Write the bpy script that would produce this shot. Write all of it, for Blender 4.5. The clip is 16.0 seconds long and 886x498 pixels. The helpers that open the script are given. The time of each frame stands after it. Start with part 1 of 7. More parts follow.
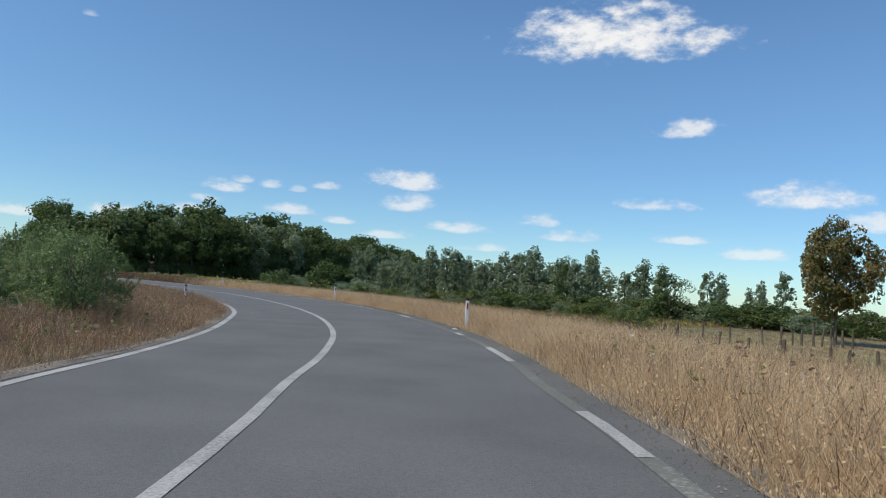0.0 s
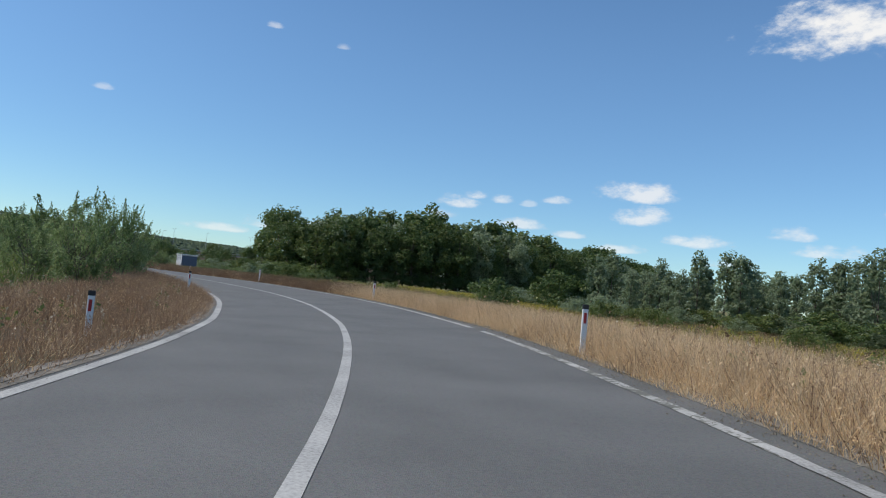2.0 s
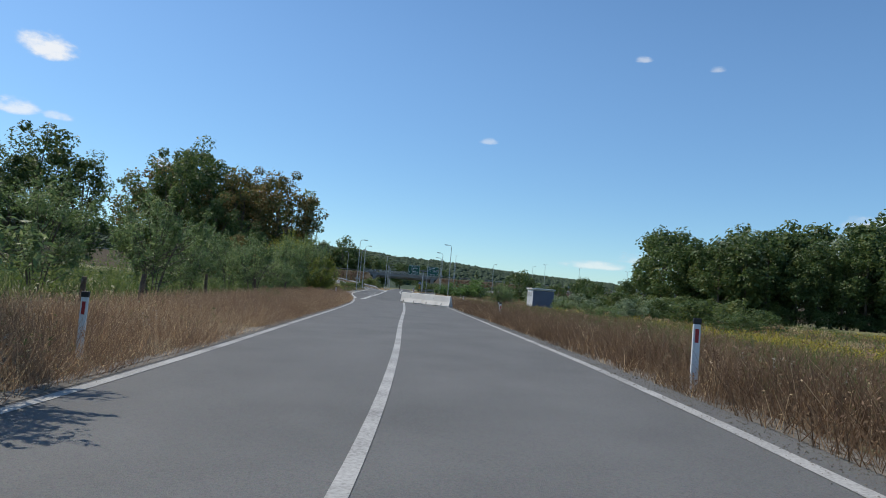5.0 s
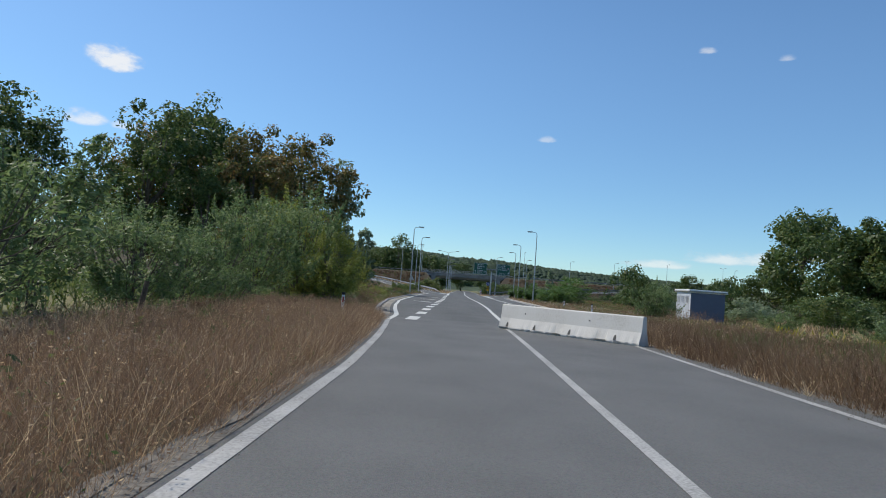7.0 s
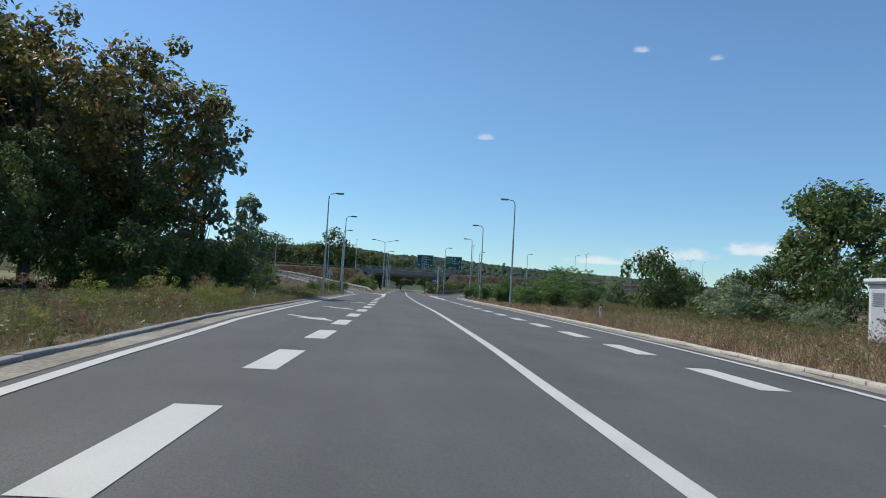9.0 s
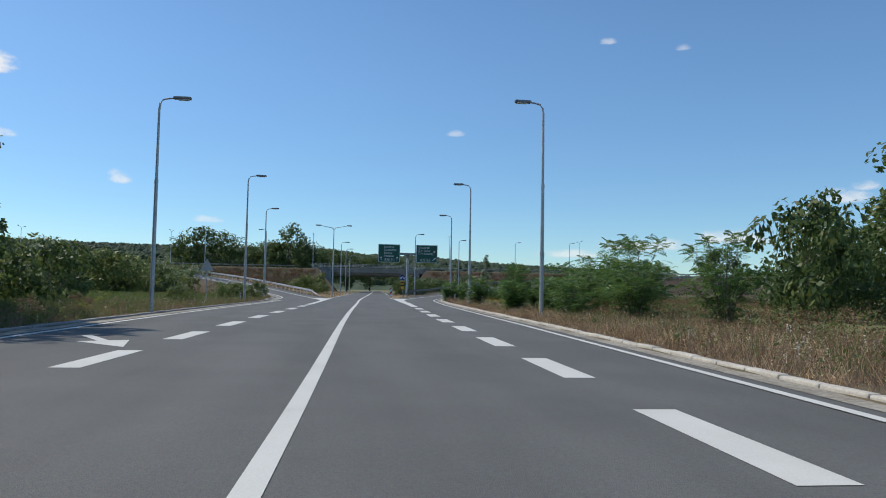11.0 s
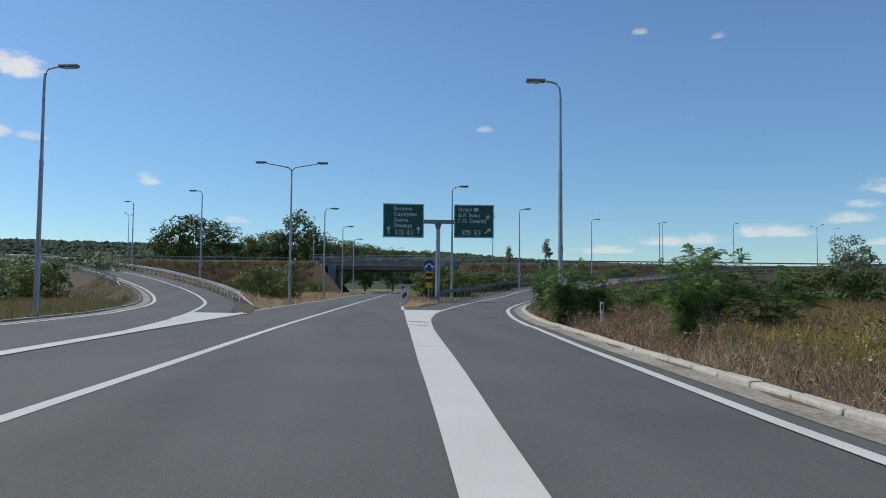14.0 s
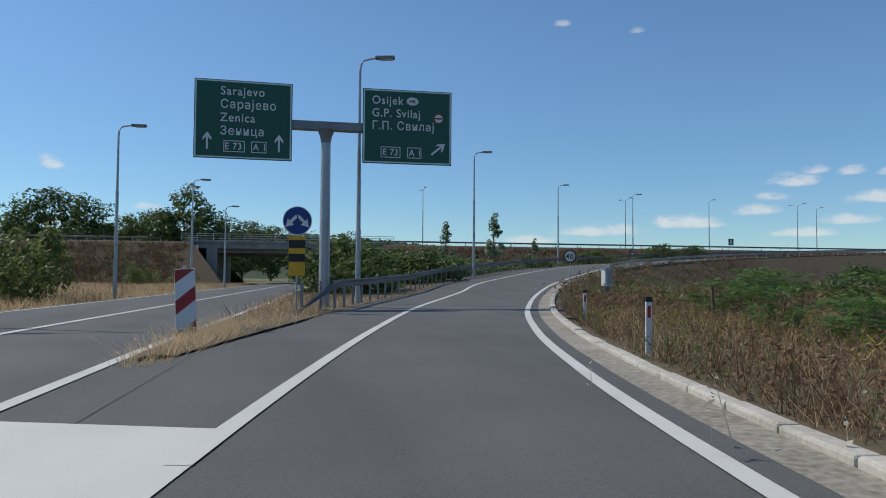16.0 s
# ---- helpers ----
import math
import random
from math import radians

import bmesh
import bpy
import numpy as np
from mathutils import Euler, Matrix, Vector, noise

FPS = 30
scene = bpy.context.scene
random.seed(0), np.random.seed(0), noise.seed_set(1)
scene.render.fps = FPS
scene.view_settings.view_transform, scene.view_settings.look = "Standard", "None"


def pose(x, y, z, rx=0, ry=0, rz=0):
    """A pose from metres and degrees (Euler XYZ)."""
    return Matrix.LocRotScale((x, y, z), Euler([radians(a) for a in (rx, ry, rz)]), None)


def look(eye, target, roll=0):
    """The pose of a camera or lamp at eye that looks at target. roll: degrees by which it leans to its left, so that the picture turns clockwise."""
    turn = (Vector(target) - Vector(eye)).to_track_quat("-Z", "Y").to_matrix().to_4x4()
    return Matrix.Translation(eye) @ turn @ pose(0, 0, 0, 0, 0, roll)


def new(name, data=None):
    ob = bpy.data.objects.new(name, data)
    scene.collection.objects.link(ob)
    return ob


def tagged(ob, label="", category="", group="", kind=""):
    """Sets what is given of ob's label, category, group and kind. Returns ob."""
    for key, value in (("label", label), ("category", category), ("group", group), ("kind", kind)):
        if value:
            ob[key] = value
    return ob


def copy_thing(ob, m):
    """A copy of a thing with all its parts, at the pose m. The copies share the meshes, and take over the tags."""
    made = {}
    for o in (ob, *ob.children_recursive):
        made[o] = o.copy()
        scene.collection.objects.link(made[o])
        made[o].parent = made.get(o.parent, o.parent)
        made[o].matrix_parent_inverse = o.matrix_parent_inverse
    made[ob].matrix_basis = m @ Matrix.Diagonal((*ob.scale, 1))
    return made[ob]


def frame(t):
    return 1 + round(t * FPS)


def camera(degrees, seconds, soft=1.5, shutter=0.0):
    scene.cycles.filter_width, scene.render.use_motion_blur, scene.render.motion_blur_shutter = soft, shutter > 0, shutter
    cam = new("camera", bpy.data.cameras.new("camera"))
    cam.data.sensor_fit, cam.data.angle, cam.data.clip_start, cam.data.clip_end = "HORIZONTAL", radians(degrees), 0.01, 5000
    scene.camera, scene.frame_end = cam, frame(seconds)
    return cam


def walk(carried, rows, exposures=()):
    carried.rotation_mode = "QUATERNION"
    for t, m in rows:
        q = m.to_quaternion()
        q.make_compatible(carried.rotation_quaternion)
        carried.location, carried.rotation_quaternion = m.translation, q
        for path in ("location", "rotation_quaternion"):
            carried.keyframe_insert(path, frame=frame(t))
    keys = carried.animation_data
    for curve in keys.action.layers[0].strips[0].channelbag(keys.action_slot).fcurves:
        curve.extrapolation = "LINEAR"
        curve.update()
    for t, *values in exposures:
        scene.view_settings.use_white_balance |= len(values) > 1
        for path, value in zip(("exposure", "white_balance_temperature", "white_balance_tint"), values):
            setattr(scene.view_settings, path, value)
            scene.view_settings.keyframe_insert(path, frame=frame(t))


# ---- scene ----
cam = camera(63.29, 16.0, 1.0)
# seconds, place, yaw, pitch, roll
ROWS = [
    (0.0, 33.85, 1.67, 1.290, 36.23, 3.16, -3.79),
    (0.5, 29.19, 7.44, 1.268, 39.95, 3.29, -4.21),
    (1.0, 24.13, 12.86, 1.192, 44.47, 2.48, -4.03),
    (1.5, 18.68, 17.85, 1.125, 49.21, 3.06, -5.01),
    (2.0, 12.82, 22.38, 1.184, 54.39, 2.92, -5.24),
    (2.5, 6.40, 26.38, 1.168, 59.58, 2.99, -5.40),
    (3.0, -0.48, 29.97, 1.244, 63.65, 3.17, -4.97),
    (3.5, -7.72, 33.17, 1.242, 68.69, 3.29, -4.61),
    (4.0, -15.29, 35.68, 1.275, 73.87, 3.36, -4.59),
    (4.5, -23.12, 37.52, 1.267, 79.02, 3.34, -4.58),
    (5.0, -31.12, 38.65, 1.282, 83.90, 3.31, -4.72),
    (7.3, -72.04, 38.93, 1.299, 88.57, 3.06, -4.15),
    (7.5, -75.45, 38.95, 1.267, 88.00, 3.09, -4.31),
    (8.0, -84.45, 39.17, 1.246, 86.17, 3.20, -3.95),
    (8.5, -93.52, 39.80, 1.215, 84.91, 3.25, -3.81),
    (9.0, -102.11, 40.65, 1.212, 83.79, 3.27, -3.19),
    (9.5, -110.53, 41.49, 1.252, 83.04, 3.40, -3.10),
    (11.8, -150.63, 46.72, 1.251, 82.34, 2.95, 0.47),
    (12.0, -154.12, 47.01, 1.257, 82.75, 2.87, 0.83),
    (12.5, -162.78, 47.84, 1.215, 83.86, 3.12, 0.69),
    (13.0, -171.28, 48.51, 1.259, 84.52, 2.79, 0.28),
    (13.5, -180.02, 49.20, 1.243, 84.81, 3.07, 0.28),
    (14.0, -188.29, 49.82, 1.224, 84.22, 3.09, -0.41),
    (14.5, -196.51, 50.71, 1.255, 83.07, 3.01, 0.04),
    (15.0, -204.68, 51.65, 1.237, 81.67, 3.02, 0.34),
    (15.5, -212.82, 52.78, 1.192, 80.04, 2.90, -0.63),
    (16.0, -220.98, 54.19, 1.198, 78.10, 2.28, -0.36),
]
walk(cam, [(t, pose(x, y, z, 90 + pitch, roll, yaw)) for t, x, y, z, yaw, pitch, roll in ROWS], exposures=[(0, 0.08), (5, 0.12), (8, 0.09), (9.6, 0.12), (12.5, -0.05), (16, -0.14)])

# ---- light ----
SUN = Vector((-0.38, -0.70, 1.0)).normalized()
world = bpy.data.worlds.new("sky")
scene.world = world
world.use_nodes = True
_wn = world.node_tree.nodes
sky = _wn.new("ShaderNodeTexSky")
sky.sky_type, sky.sun_disc = "NISHITA", False
sky.sun_elevation, sky.sun_rotation = math.asin(SUN.z), math.atan2(SUN.x, SUN.y)
sky.air_density, sky.dust_density, sky.ozone_density = 0.8, 0.2, 2.0
_wn["Background"].inputs["Strength"].default_value = 0.146
_hs = _wn.new("ShaderNodeHueSaturation")
_hs.inputs["Saturation"].default_value = 1.11
_tint = _wn.new("ShaderNodeMix")
_tint.data_type, _tint.blend_type = "RGBA", "MULTIPLY"
_tint.inputs["Factor"].default_value = 1.0
_up = _wn.new("ShaderNodeSeparateXYZ")
_low = _wn.new("ShaderNodeValToRGB")
_low.color_ramp.interpolation = "EASE"
_low.color_ramp.elements[0].color = (0.60, 0.75, 0.80, 1)
_low.color_ramp.elements[1].position = 0.36
_low.color_ramp.elements[1].color = (0.91, 0.99, 0.985, 1)
world.node_tree.links.new(_wn.new("ShaderNodeTexCoord").outputs["Generated"], _up.inputs[0])
world.node_tree.links.new(_up.outputs["Z"], _low.inputs["Fac"])
world.node_tree.links.new(_low.outputs["Color"], _tint.inputs[7])
world.node_tree.links.new(sky.outputs["Color"], _hs.inputs["Color"])
world.node_tree.links.new(_hs.outputs["Color"], _tint.inputs[6])
world.node_tree.links.new(_tint.outputs[2], _wn["Background"].inputs["Color"])
sun = new("sun", bpy.data.lights.new("sun", "SUN"))
sun.data.energy, sun.data.angle, sun.data.color = 3.6, radians(0.53), (1.0, 0.93, 0.83)
sun.matrix_world = look(SUN * 100, (0, 0, 0))


# ---- materials ----
def nodes_of(name):
    m = bpy.data.materials.new(name)
    m.use_nodes = True
    return m, m.node_tree.nodes, m.node_tree.links, m.node_tree.nodes["Principled BSDF"]


def ramp(nodes, stops):
    r = nodes.new("ShaderNodeValToRGB")
    e = r.color_ramp.elements
    while len(e) < len(stops):
        e.new(0.5)
    for el, (p, c) in zip(e, stops):
        el.position, el.color = p, (*c, 1)
    return r


def surface(name, stops, fine=40.0, coarse=0.6, rough=0.85, bump=0.15, metal=0.0, depth=0.02, mix=0.5, spread=(0.3, 0.7), per_object=0.0):
    """A rough surface whose colour wanders over stops by a fine grain and a coarse stain."""
    m, n, l, b = nodes_of(name)
    geo = n.new("ShaderNodeNewGeometry")
    na, nb = n.new("ShaderNodeTexNoise"), n.new("ShaderNodeTexNoise")
    na.inputs["Scale"].default_value, na.inputs["Detail"].default_value = fine, 4
    nb.inputs["Scale"].default_value, nb.inputs["Detail"].default_value = coarse, 5
    for x in (na, nb):
        l.new(geo.outputs["Position"], x.inputs["Vector"])
    mx = n.new("ShaderNodeMix")
    mx.inputs["Factor"].default_value = mix
    l.new(na.outputs["Fac"], mx.inputs["A"])
    l.new(nb.outputs["Fac"], mx.inputs["B"])
    mr = n.new("ShaderNodeMapRange")
    mr.inputs["From Min"].default_value, mr.inputs["From Max"].default_value = spread
    l.new(mx.outputs["Result"], mr.inputs["Value"])
    out = mr.outputs["Result"]
    if per_object:
        info, ad = n.new("ShaderNodeObjectInfo"), n.new("ShaderNodeMath")
        ad.operation = "MULTIPLY_ADD"
        ad.inputs[1].default_value = per_object
        l.new(info.outputs["Random"], ad.inputs[0])
        l.new(out, ad.inputs[2])
        out = ad.outputs[0]
    r = ramp(n, stops)
    l.new(out, r.inputs["Fac"])
    l.new(r.outputs["Color"], b.inputs["Base Color"])
    b.inputs["Roughness"].default_value, b.inputs["Metallic"].default_value = rough, metal
    if bump:
        bp = n.new("ShaderNodeBump")
        bp.inputs["Strength"].default_value, bp.inputs["Distance"].default_value = bump, depth
        l.new(na.outputs["Fac"], bp.inputs["Height"])
        l.new(bp.outputs["Normal"], b.inputs["Normal"])
    return m


def asphalt(name, dark, light, along):
    """Worn asphalt: stone specks, patchy tone stretched along the road, and darker bleeding."""
    m, n, l, b = nodes_of(name)
    geo, mp = n.new("ShaderNodeNewGeometry"), n.new("ShaderNodeMapping")
    mp.inputs["Rotation"].default_value = (0, 0, radians(2))
    mp.inputs["Scale"].default_value = (along, 0.55, 1.0)
    l.new(geo.outputs["Position"], mp.inputs["Vector"])
    stone, patch, streak = n.new("ShaderNodeTexVoronoi"), n.new("ShaderNodeTexNoise"), n.new("ShaderNodeTexNoise")
    stone.inputs["Scale"].default_value = 90
    patch.inputs["Scale"].default_value, patch.inputs["Detail"].default_value = 0.45, 6
    streak.inputs["Scale"].default_value, streak.inputs["Detail"].default_value = 1.3, 5
    l.new(geo.outputs["Position"], stone.inputs["Vector"])
    l.new(geo.outputs["Position"], patch.inputs["Vector"])
    l.new(mp.outputs["Vector"], streak.inputs["Vector"])
    mx = n.new("ShaderNodeMix")
    mx.inputs["Factor"].default_value = 0.55
    l.new(patch.outputs["Fac"], mx.inputs["A"])
    l.new(streak.outputs["Fac"], mx.inputs["B"])
    r = ramp(n, [(0.34, dark), (0.66, light)])
    l.new(mx.outputs["Result"], r.inputs["Fac"])
    sp = n.new("ShaderNodeMix")
    sp.data_type, sp.blend_type = "RGBA", "OVERLAY"
    sp.inputs["Factor"].default_value = 0.32
    l.new(r.outputs["Color"], sp.inputs[6])
    l.new(stone.outputs["Color"], sp.inputs[7])
    hs = n.new("ShaderNodeHueSaturation")
    hs.inputs["Saturation"].default_value = 0.35
    l.new(sp.outputs[2], hs.inputs["Color"])
    l.new(hs.outputs["Color"], b.inputs["Base Color"])
    b.inputs["Roughness"].default_value = 0.84
    bp = n.new("ShaderNodeBump")
    bp.inputs["Strength"].default_value, bp.inputs["Distance"].default_value = 0.35, 0.006
    l.new(stone.outputs["Distance"], bp.inputs["Height"])
    l.new(bp.outputs["Normal"], b.inputs["Normal"])
    return m


def leafy(name, stops, glow=0.42, rough=0.5):
    """Leaves or blades: colour by island, light let through."""
    m, n, l, b = nodes_of(name)
    geo = n.new("ShaderNodeNewGeometry")
    nb = n.new("ShaderNodeTexNoise")
    nb.inputs["Scale"].default_value, nb.inputs["Detail"].default_value = 0.35, 3
    l.new(geo.outputs["Position"], nb.inputs["Vector"])
    mx = n.new("ShaderNodeMix")
    mx.inputs["Factor"].default_value = 0.55
    l.new(geo.outputs["Random Per Island"], mx.inputs["A"])
    l.new(nb.outputs["Fac"], mx.inputs["B"])
    r = ramp(n, stops)
    l.new(mx.outputs["Result"], r.inputs["Fac"])
    l.new(r.outputs["Color"], b.inputs["Base Color"])
    b.inputs["Roughness"].default_value = rough
    b.inputs["Specular IOR Level"].default_value = 0.35
    tr, ms = n.new("ShaderNodeBsdfTranslucent"), n.new("ShaderNodeMixShader")
    l.new(r.outputs["Color"], tr.inputs["Color"])
    ms.inputs["Fac"].default_value = glow
    l.new(b.outputs["BSDF"], ms.inputs[1])
    l.new(tr.outputs["BSDF"], ms.inputs[2])
    l.new(ms.outputs["Shader"], n["Material Output"].inputs["Surface"])
    return m


def plain(name, c, rough=0.5, metal=0.0):
    return surface(name, [(0.0, tuple(v * 0.86 for v in c)), (1.0, tuple(min(1, v * 1.08) for v in c))], 30, 2.0, rough, 0.03, metal)


ASPHALT_OLD = asphalt("asphalt_old", (0.084, 0.086, 0.070), (0.120, 0.121, 0.100), 0.4)
ASPHALT_NEW = asphalt("asphalt_new", (0.067, 0.071, 0.057), (0.103, 0.107, 0.087), 0.05)
SHOULDER = surface("shoulder_gravel", [(0, (0.070, 0.063, 0.050)), (0.45, (0.15, 0.134, 0.108)), (1, (0.30, 0.265, 0.215))], 22, 0.9, 0.95, 0.6, depth=0.03)
RIM = surface("crumbled_rim", [(0, (0.09, 0.078, 0.062)), (0.45, (0.20, 0.175, 0.142)), (1, (0.36, 0.32, 0.265))], 16, 1.7, 0.95, 0.6, depth=0.02)
STRAW_SOIL = surface("straw_litter", [(0, (0.13, 0.092, 0.052)), (0.4, (0.25, 0.185, 0.108)), (0.7, (0.31, 0.235, 0.14)), (1, (0.42, 0.325, 0.205))], 5.0, 0.25, 0.95, 0.6, depth=0.06)
SOIL = surface("dry_soil_grass", [(0, (0.055, 0.040, 0.024)), (0.4, (0.12, 0.088, 0.050)), (0.7, (0.105, 0.090, 0.042)), (1, (0.20, 0.15, 0.085))], 3.5, 0.25, 0.95, 0.6, depth=0.08)
MEADOW = surface("meadow", [(0, (0.07, 0.085, 0.025)), (0.4, (0.13, 0.13, 0.045)), (0.7, (0.20, 0.17, 0.07)), (1, (0.26, 0.21, 0.10))], 1.6, 0.05, 0.95, 0.6, depth=0.1)
BANK = surface("bank_dry_scrub", [(0, (0.032, 0.025, 0.018)), (0.4, (0.080, 0.056, 0.036)), (0.7, (0.070, 0.062, 0.030)), (1, (0.13, 0.096, 0.058))], 1.8, 0.12, 0.95, 0.7, depth=0.15)
HILL = surface("wooded_hill", [(0, (0.020, 0.038, 0.022)), (0.5, (0.038, 0.062, 0.030)), (1, (0.075, 0.10, 0.045))], 0.10, 0.012, 0.95, 0.0)
PAINT_OLD = surface("worn_line_paint", [(0, (0.13, 0.128, 0.118)), (0.3, (0.25, 0.248, 0.232)), (0.65, (0.38, 0.375, 0.352)), (1, (0.47, 0.465, 0.44))], 34, 0.9, 0.75, 0.1, spread=(0.30, 0.68), depth=0.004)
PAINT_GONE = surface("nearly_gone_line_paint", [(0, (0.105, 0.108, 0.088)), (0.55, (0.14, 0.143, 0.118)), (0.75, (0.24, 0.24, 0.215)), (1, (0.45, 0.445, 0.41))], 26, 0.45, 0.78, 0.1, spread=(0.3, 0.75), depth=0.004)
PAINT_WORN = surface("patchy_line_paint", [(0, (0.10, 0.10, 0.082)), (0.42, (0.135, 0.135, 0.112)), (0.58, (0.34, 0.335, 0.31)), (1, (0.47, 0.465, 0.44))], 14, 2.2, 0.78, 0.1, spread=(0.32, 0.66), depth=0.004)
PAINT_NEW = surface("fresh_line_paint", [(0, (0.37, 0.37, 0.325)), (0.4, (0.52, 0.52, 0.475)), (1, (0.60, 0.60, 0.555))], 60, 0.8, 0.65, 0.08, spread=(0.25, 0.65), depth=0.003)
CONCRETE = surface("pale_concrete", [(0, (0.28, 0.258, 0.21)), (0.5, (0.44, 0.41, 0.35)), (1, (0.57, 0.54, 0.47))], 18, 1.1, 0.85, 0.25, depth=0.01, per_object=0.12)
CONCRETE_DARK = surface("grey_concrete", [(0, (0.16, 0.155, 0.145)), (0.5, (0.26, 0.25, 0.235)), (1, (0.36, 0.35, 0.33))], 14, 0.7, 0.88, 0.3, depth=0.01, per_object=0.12)
BARRIER_WHITE = surface("whitewashed_concrete", [(0, (0.50, 0.47, 0.41)), (0.4, (0.62, 0.595, 0.54)), (1, (0.68, 0.655, 0.60))], 22, 1.4, 0.8, 0.2, depth=0.008)
GUTTER = surface("gutter_concrete", [(0, (0.13, 0.112, 0.082)), (0.35, (0.22, 0.198, 0.155)), (0.6, (0.295, 0.272, 0.222)), (1, (0.38, 0.352, 0.295))], 12, 0.7, 0.92, 0.35, depth=0.012, spread=(0.32, 0.68))
STEEL = surface("galvanised_steel", [(0, (0.30, 0.31, 0.32)), (0.5, (0.42, 0.43, 0.44)), (1, (0.54, 0.55, 0.56))], 14, 1.5, 0.45, 0.04, 0.55)
STEEL_DARK = surface("dull_steel", [(0, (0.16, 0.17, 0.18)), (1, (0.28, 0.29, 0.30))], 14, 1.5, 0.5, 0.05, 0.5)
# paler copy of the galvanised steel, with sunlight put into its colour
SUNLIT_ZINC = surface("sunlit_zinc", [(0, (0.50, 0.51, 0.51)), (0.5, (0.62, 0.63, 0.63)), (1, (0.72, 0.73, 0.73))], 14, 1.5, 0.5, 0.04, 0.15)
GREEN = plain("sign_green", (0.007, 0.092, 0.060), 0.45)
WHITE = plain("sign_white", (0.78, 0.80, 0.79), 0.5)
BLUE = plain("sign_blue", (0.010, 0.045, 0.23), 0.45)
RED = plain("sign_red", (0.36, 0.022, 0.022), 0.5)
# shade inside the barrier's slots, painted as a dark colour
SLOT_SHADE = plain("painted_slot_shade", (0.11, 0.105, 0.095), 0.9)
FADED_RED = plain("faded_sign_red", (0.13, 0.035, 0.035), 0.6)
BLACK = plain("sign_black", (0.02, 0.02, 0.02), 0.6)
YELLOW = plain("sign_yellow", (0.78, 0.41, 0.018), 0.5)
PLASTIC = plain("white_plastic", (0.72, 0.73, 0.72), 0.5)
LAMP_GLASS = plain("lamp_glass", (0.55, 0.56, 0.56), 0.25)
BARK = surface("bark", [(0, (0.05, 0.04, 0.03)), (0.5, (0.11, 0.09, 0.07)), (1, (0.19, 0.165, 0.13))], 9, 1.4, 0.95, 0.8, depth=0.03)
WOOD_POST = surface("weathered_wood", [(0, (0.05, 0.036, 0.025)), (0.5, (0.11, 0.083, 0.058)), (1, (0.20, 0.165, 0.125))], 16, 2.0, 0.95, 0.5, depth=0.01)
OAK = leafy("oak_leaves", [(0.2, (0.050, 0.085, 0.028)), (0.55, (0.095, 0.148, 0.044)), (0.8, (0.19, 0.21, 0.065))], 0.45)
OAK_BROWN = leafy("browning_leaves", [(0.2, (0.082, 0.105, 0.036)), (0.5, (0.175, 0.158, 0.052)), (0.8, (0.35, 0.215, 0.085))], 0.48)
WILLOW = leafy("willow_leaves", [(0.2, (0.085, 0.140, 0.048)), (0.55, (0.180, 0.255, 0.092)), (0.85, (0.36, 0.41, 0.19))], 0.46)
YELLOWING = leafy("yellowing_leaves", [(0.2, (0.120, 0.165, 0.035)), (0.55, (0.240, 0.275, 0.055)), (0.85, (0.430, 0.390, 0.085))], 0.5)
POPLAR = leafy("poplar_leaves", [(0.2, (0.15, 0.20, 0.115)), (0.55, (0.24, 0.305, 0.175)), (0.85, (0.36, 0.40, 0.26))], 0.6)
LOCUST = leafy("locust_leaves", [(0.2, (0.055, 0.115, 0.028)), (0.55, (0.115, 0.205, 0.052)), (0.85, (0.23, 0.33, 0.10))], 0.38)
HERB = leafy("green_herbs", [(0.2, (0.072, 0.112, 0.030)), (0.55, (0.130, 0.175, 0.050)), (0.85, (0.23, 0.23, 0.080))], 0.5)
STRAW = leafy("straw_grass", [(0.15, (0.45, 0.300, 0.160)), (0.5, (0.69, 0.50, 0.290)), (0.85, (0.84, 0.68, 0.45))], 0.45, 0.8)
RUSSET = leafy("russet_grass", [(0.15, (0.135, 0.080, 0.048)), (0.5, (0.27, 0.172, 0.105)), (0.85, (0.45, 0.325, 0.21))], 0.35, 0.8)
GOLDEN = leafy("goldenrod_flowers", [(0.2, (0.20, 0.19, 0.03)), (0.55, (0.40, 0.33, 0.035)), (0.85, (0.62, 0.48, 0.03))], 0.3)
DRY_WEED = leafy("dry_weeds", [(0.15, (0.085, 0.050, 0.030)), (0.5, (0.18, 0.112, 0.064)), (0.85, (0.36, 0.25, 0.145))], 0.35, 0.8)
UMBEL = leafy("white_umbels", [(0.2, (0.38, 0.34, 0.26)), (0.8, (0.62, 0.58, 0.48))], 0.3)


# ---- building helpers ----
def link_mesh(name, me, parent=None, label=""):
    ob = new(name, me)
    if parent is not None:
        ob.parent = parent
    if label:
        ob["label"] = label
    return ob


def part(name, bm, material, parent, label=""):
    me = bpy.data.meshes.new(name)
    bm.to_mesh(me)
    bm.free()
    me.materials.append(material)
    return link_mesh(name, me, parent, label)


def soup(name, verts, faces, material, smooth=False):
    me = bpy.data.meshes.new(name)
    me.from_pydata([tuple(v) for v in verts], [], [tuple(f) for f in faces])
    me.materials.append(material)
    if smooth:
        me.polygons.foreach_set("use_smooth", [True] * len(me.polygons))
    me.update()
    return me


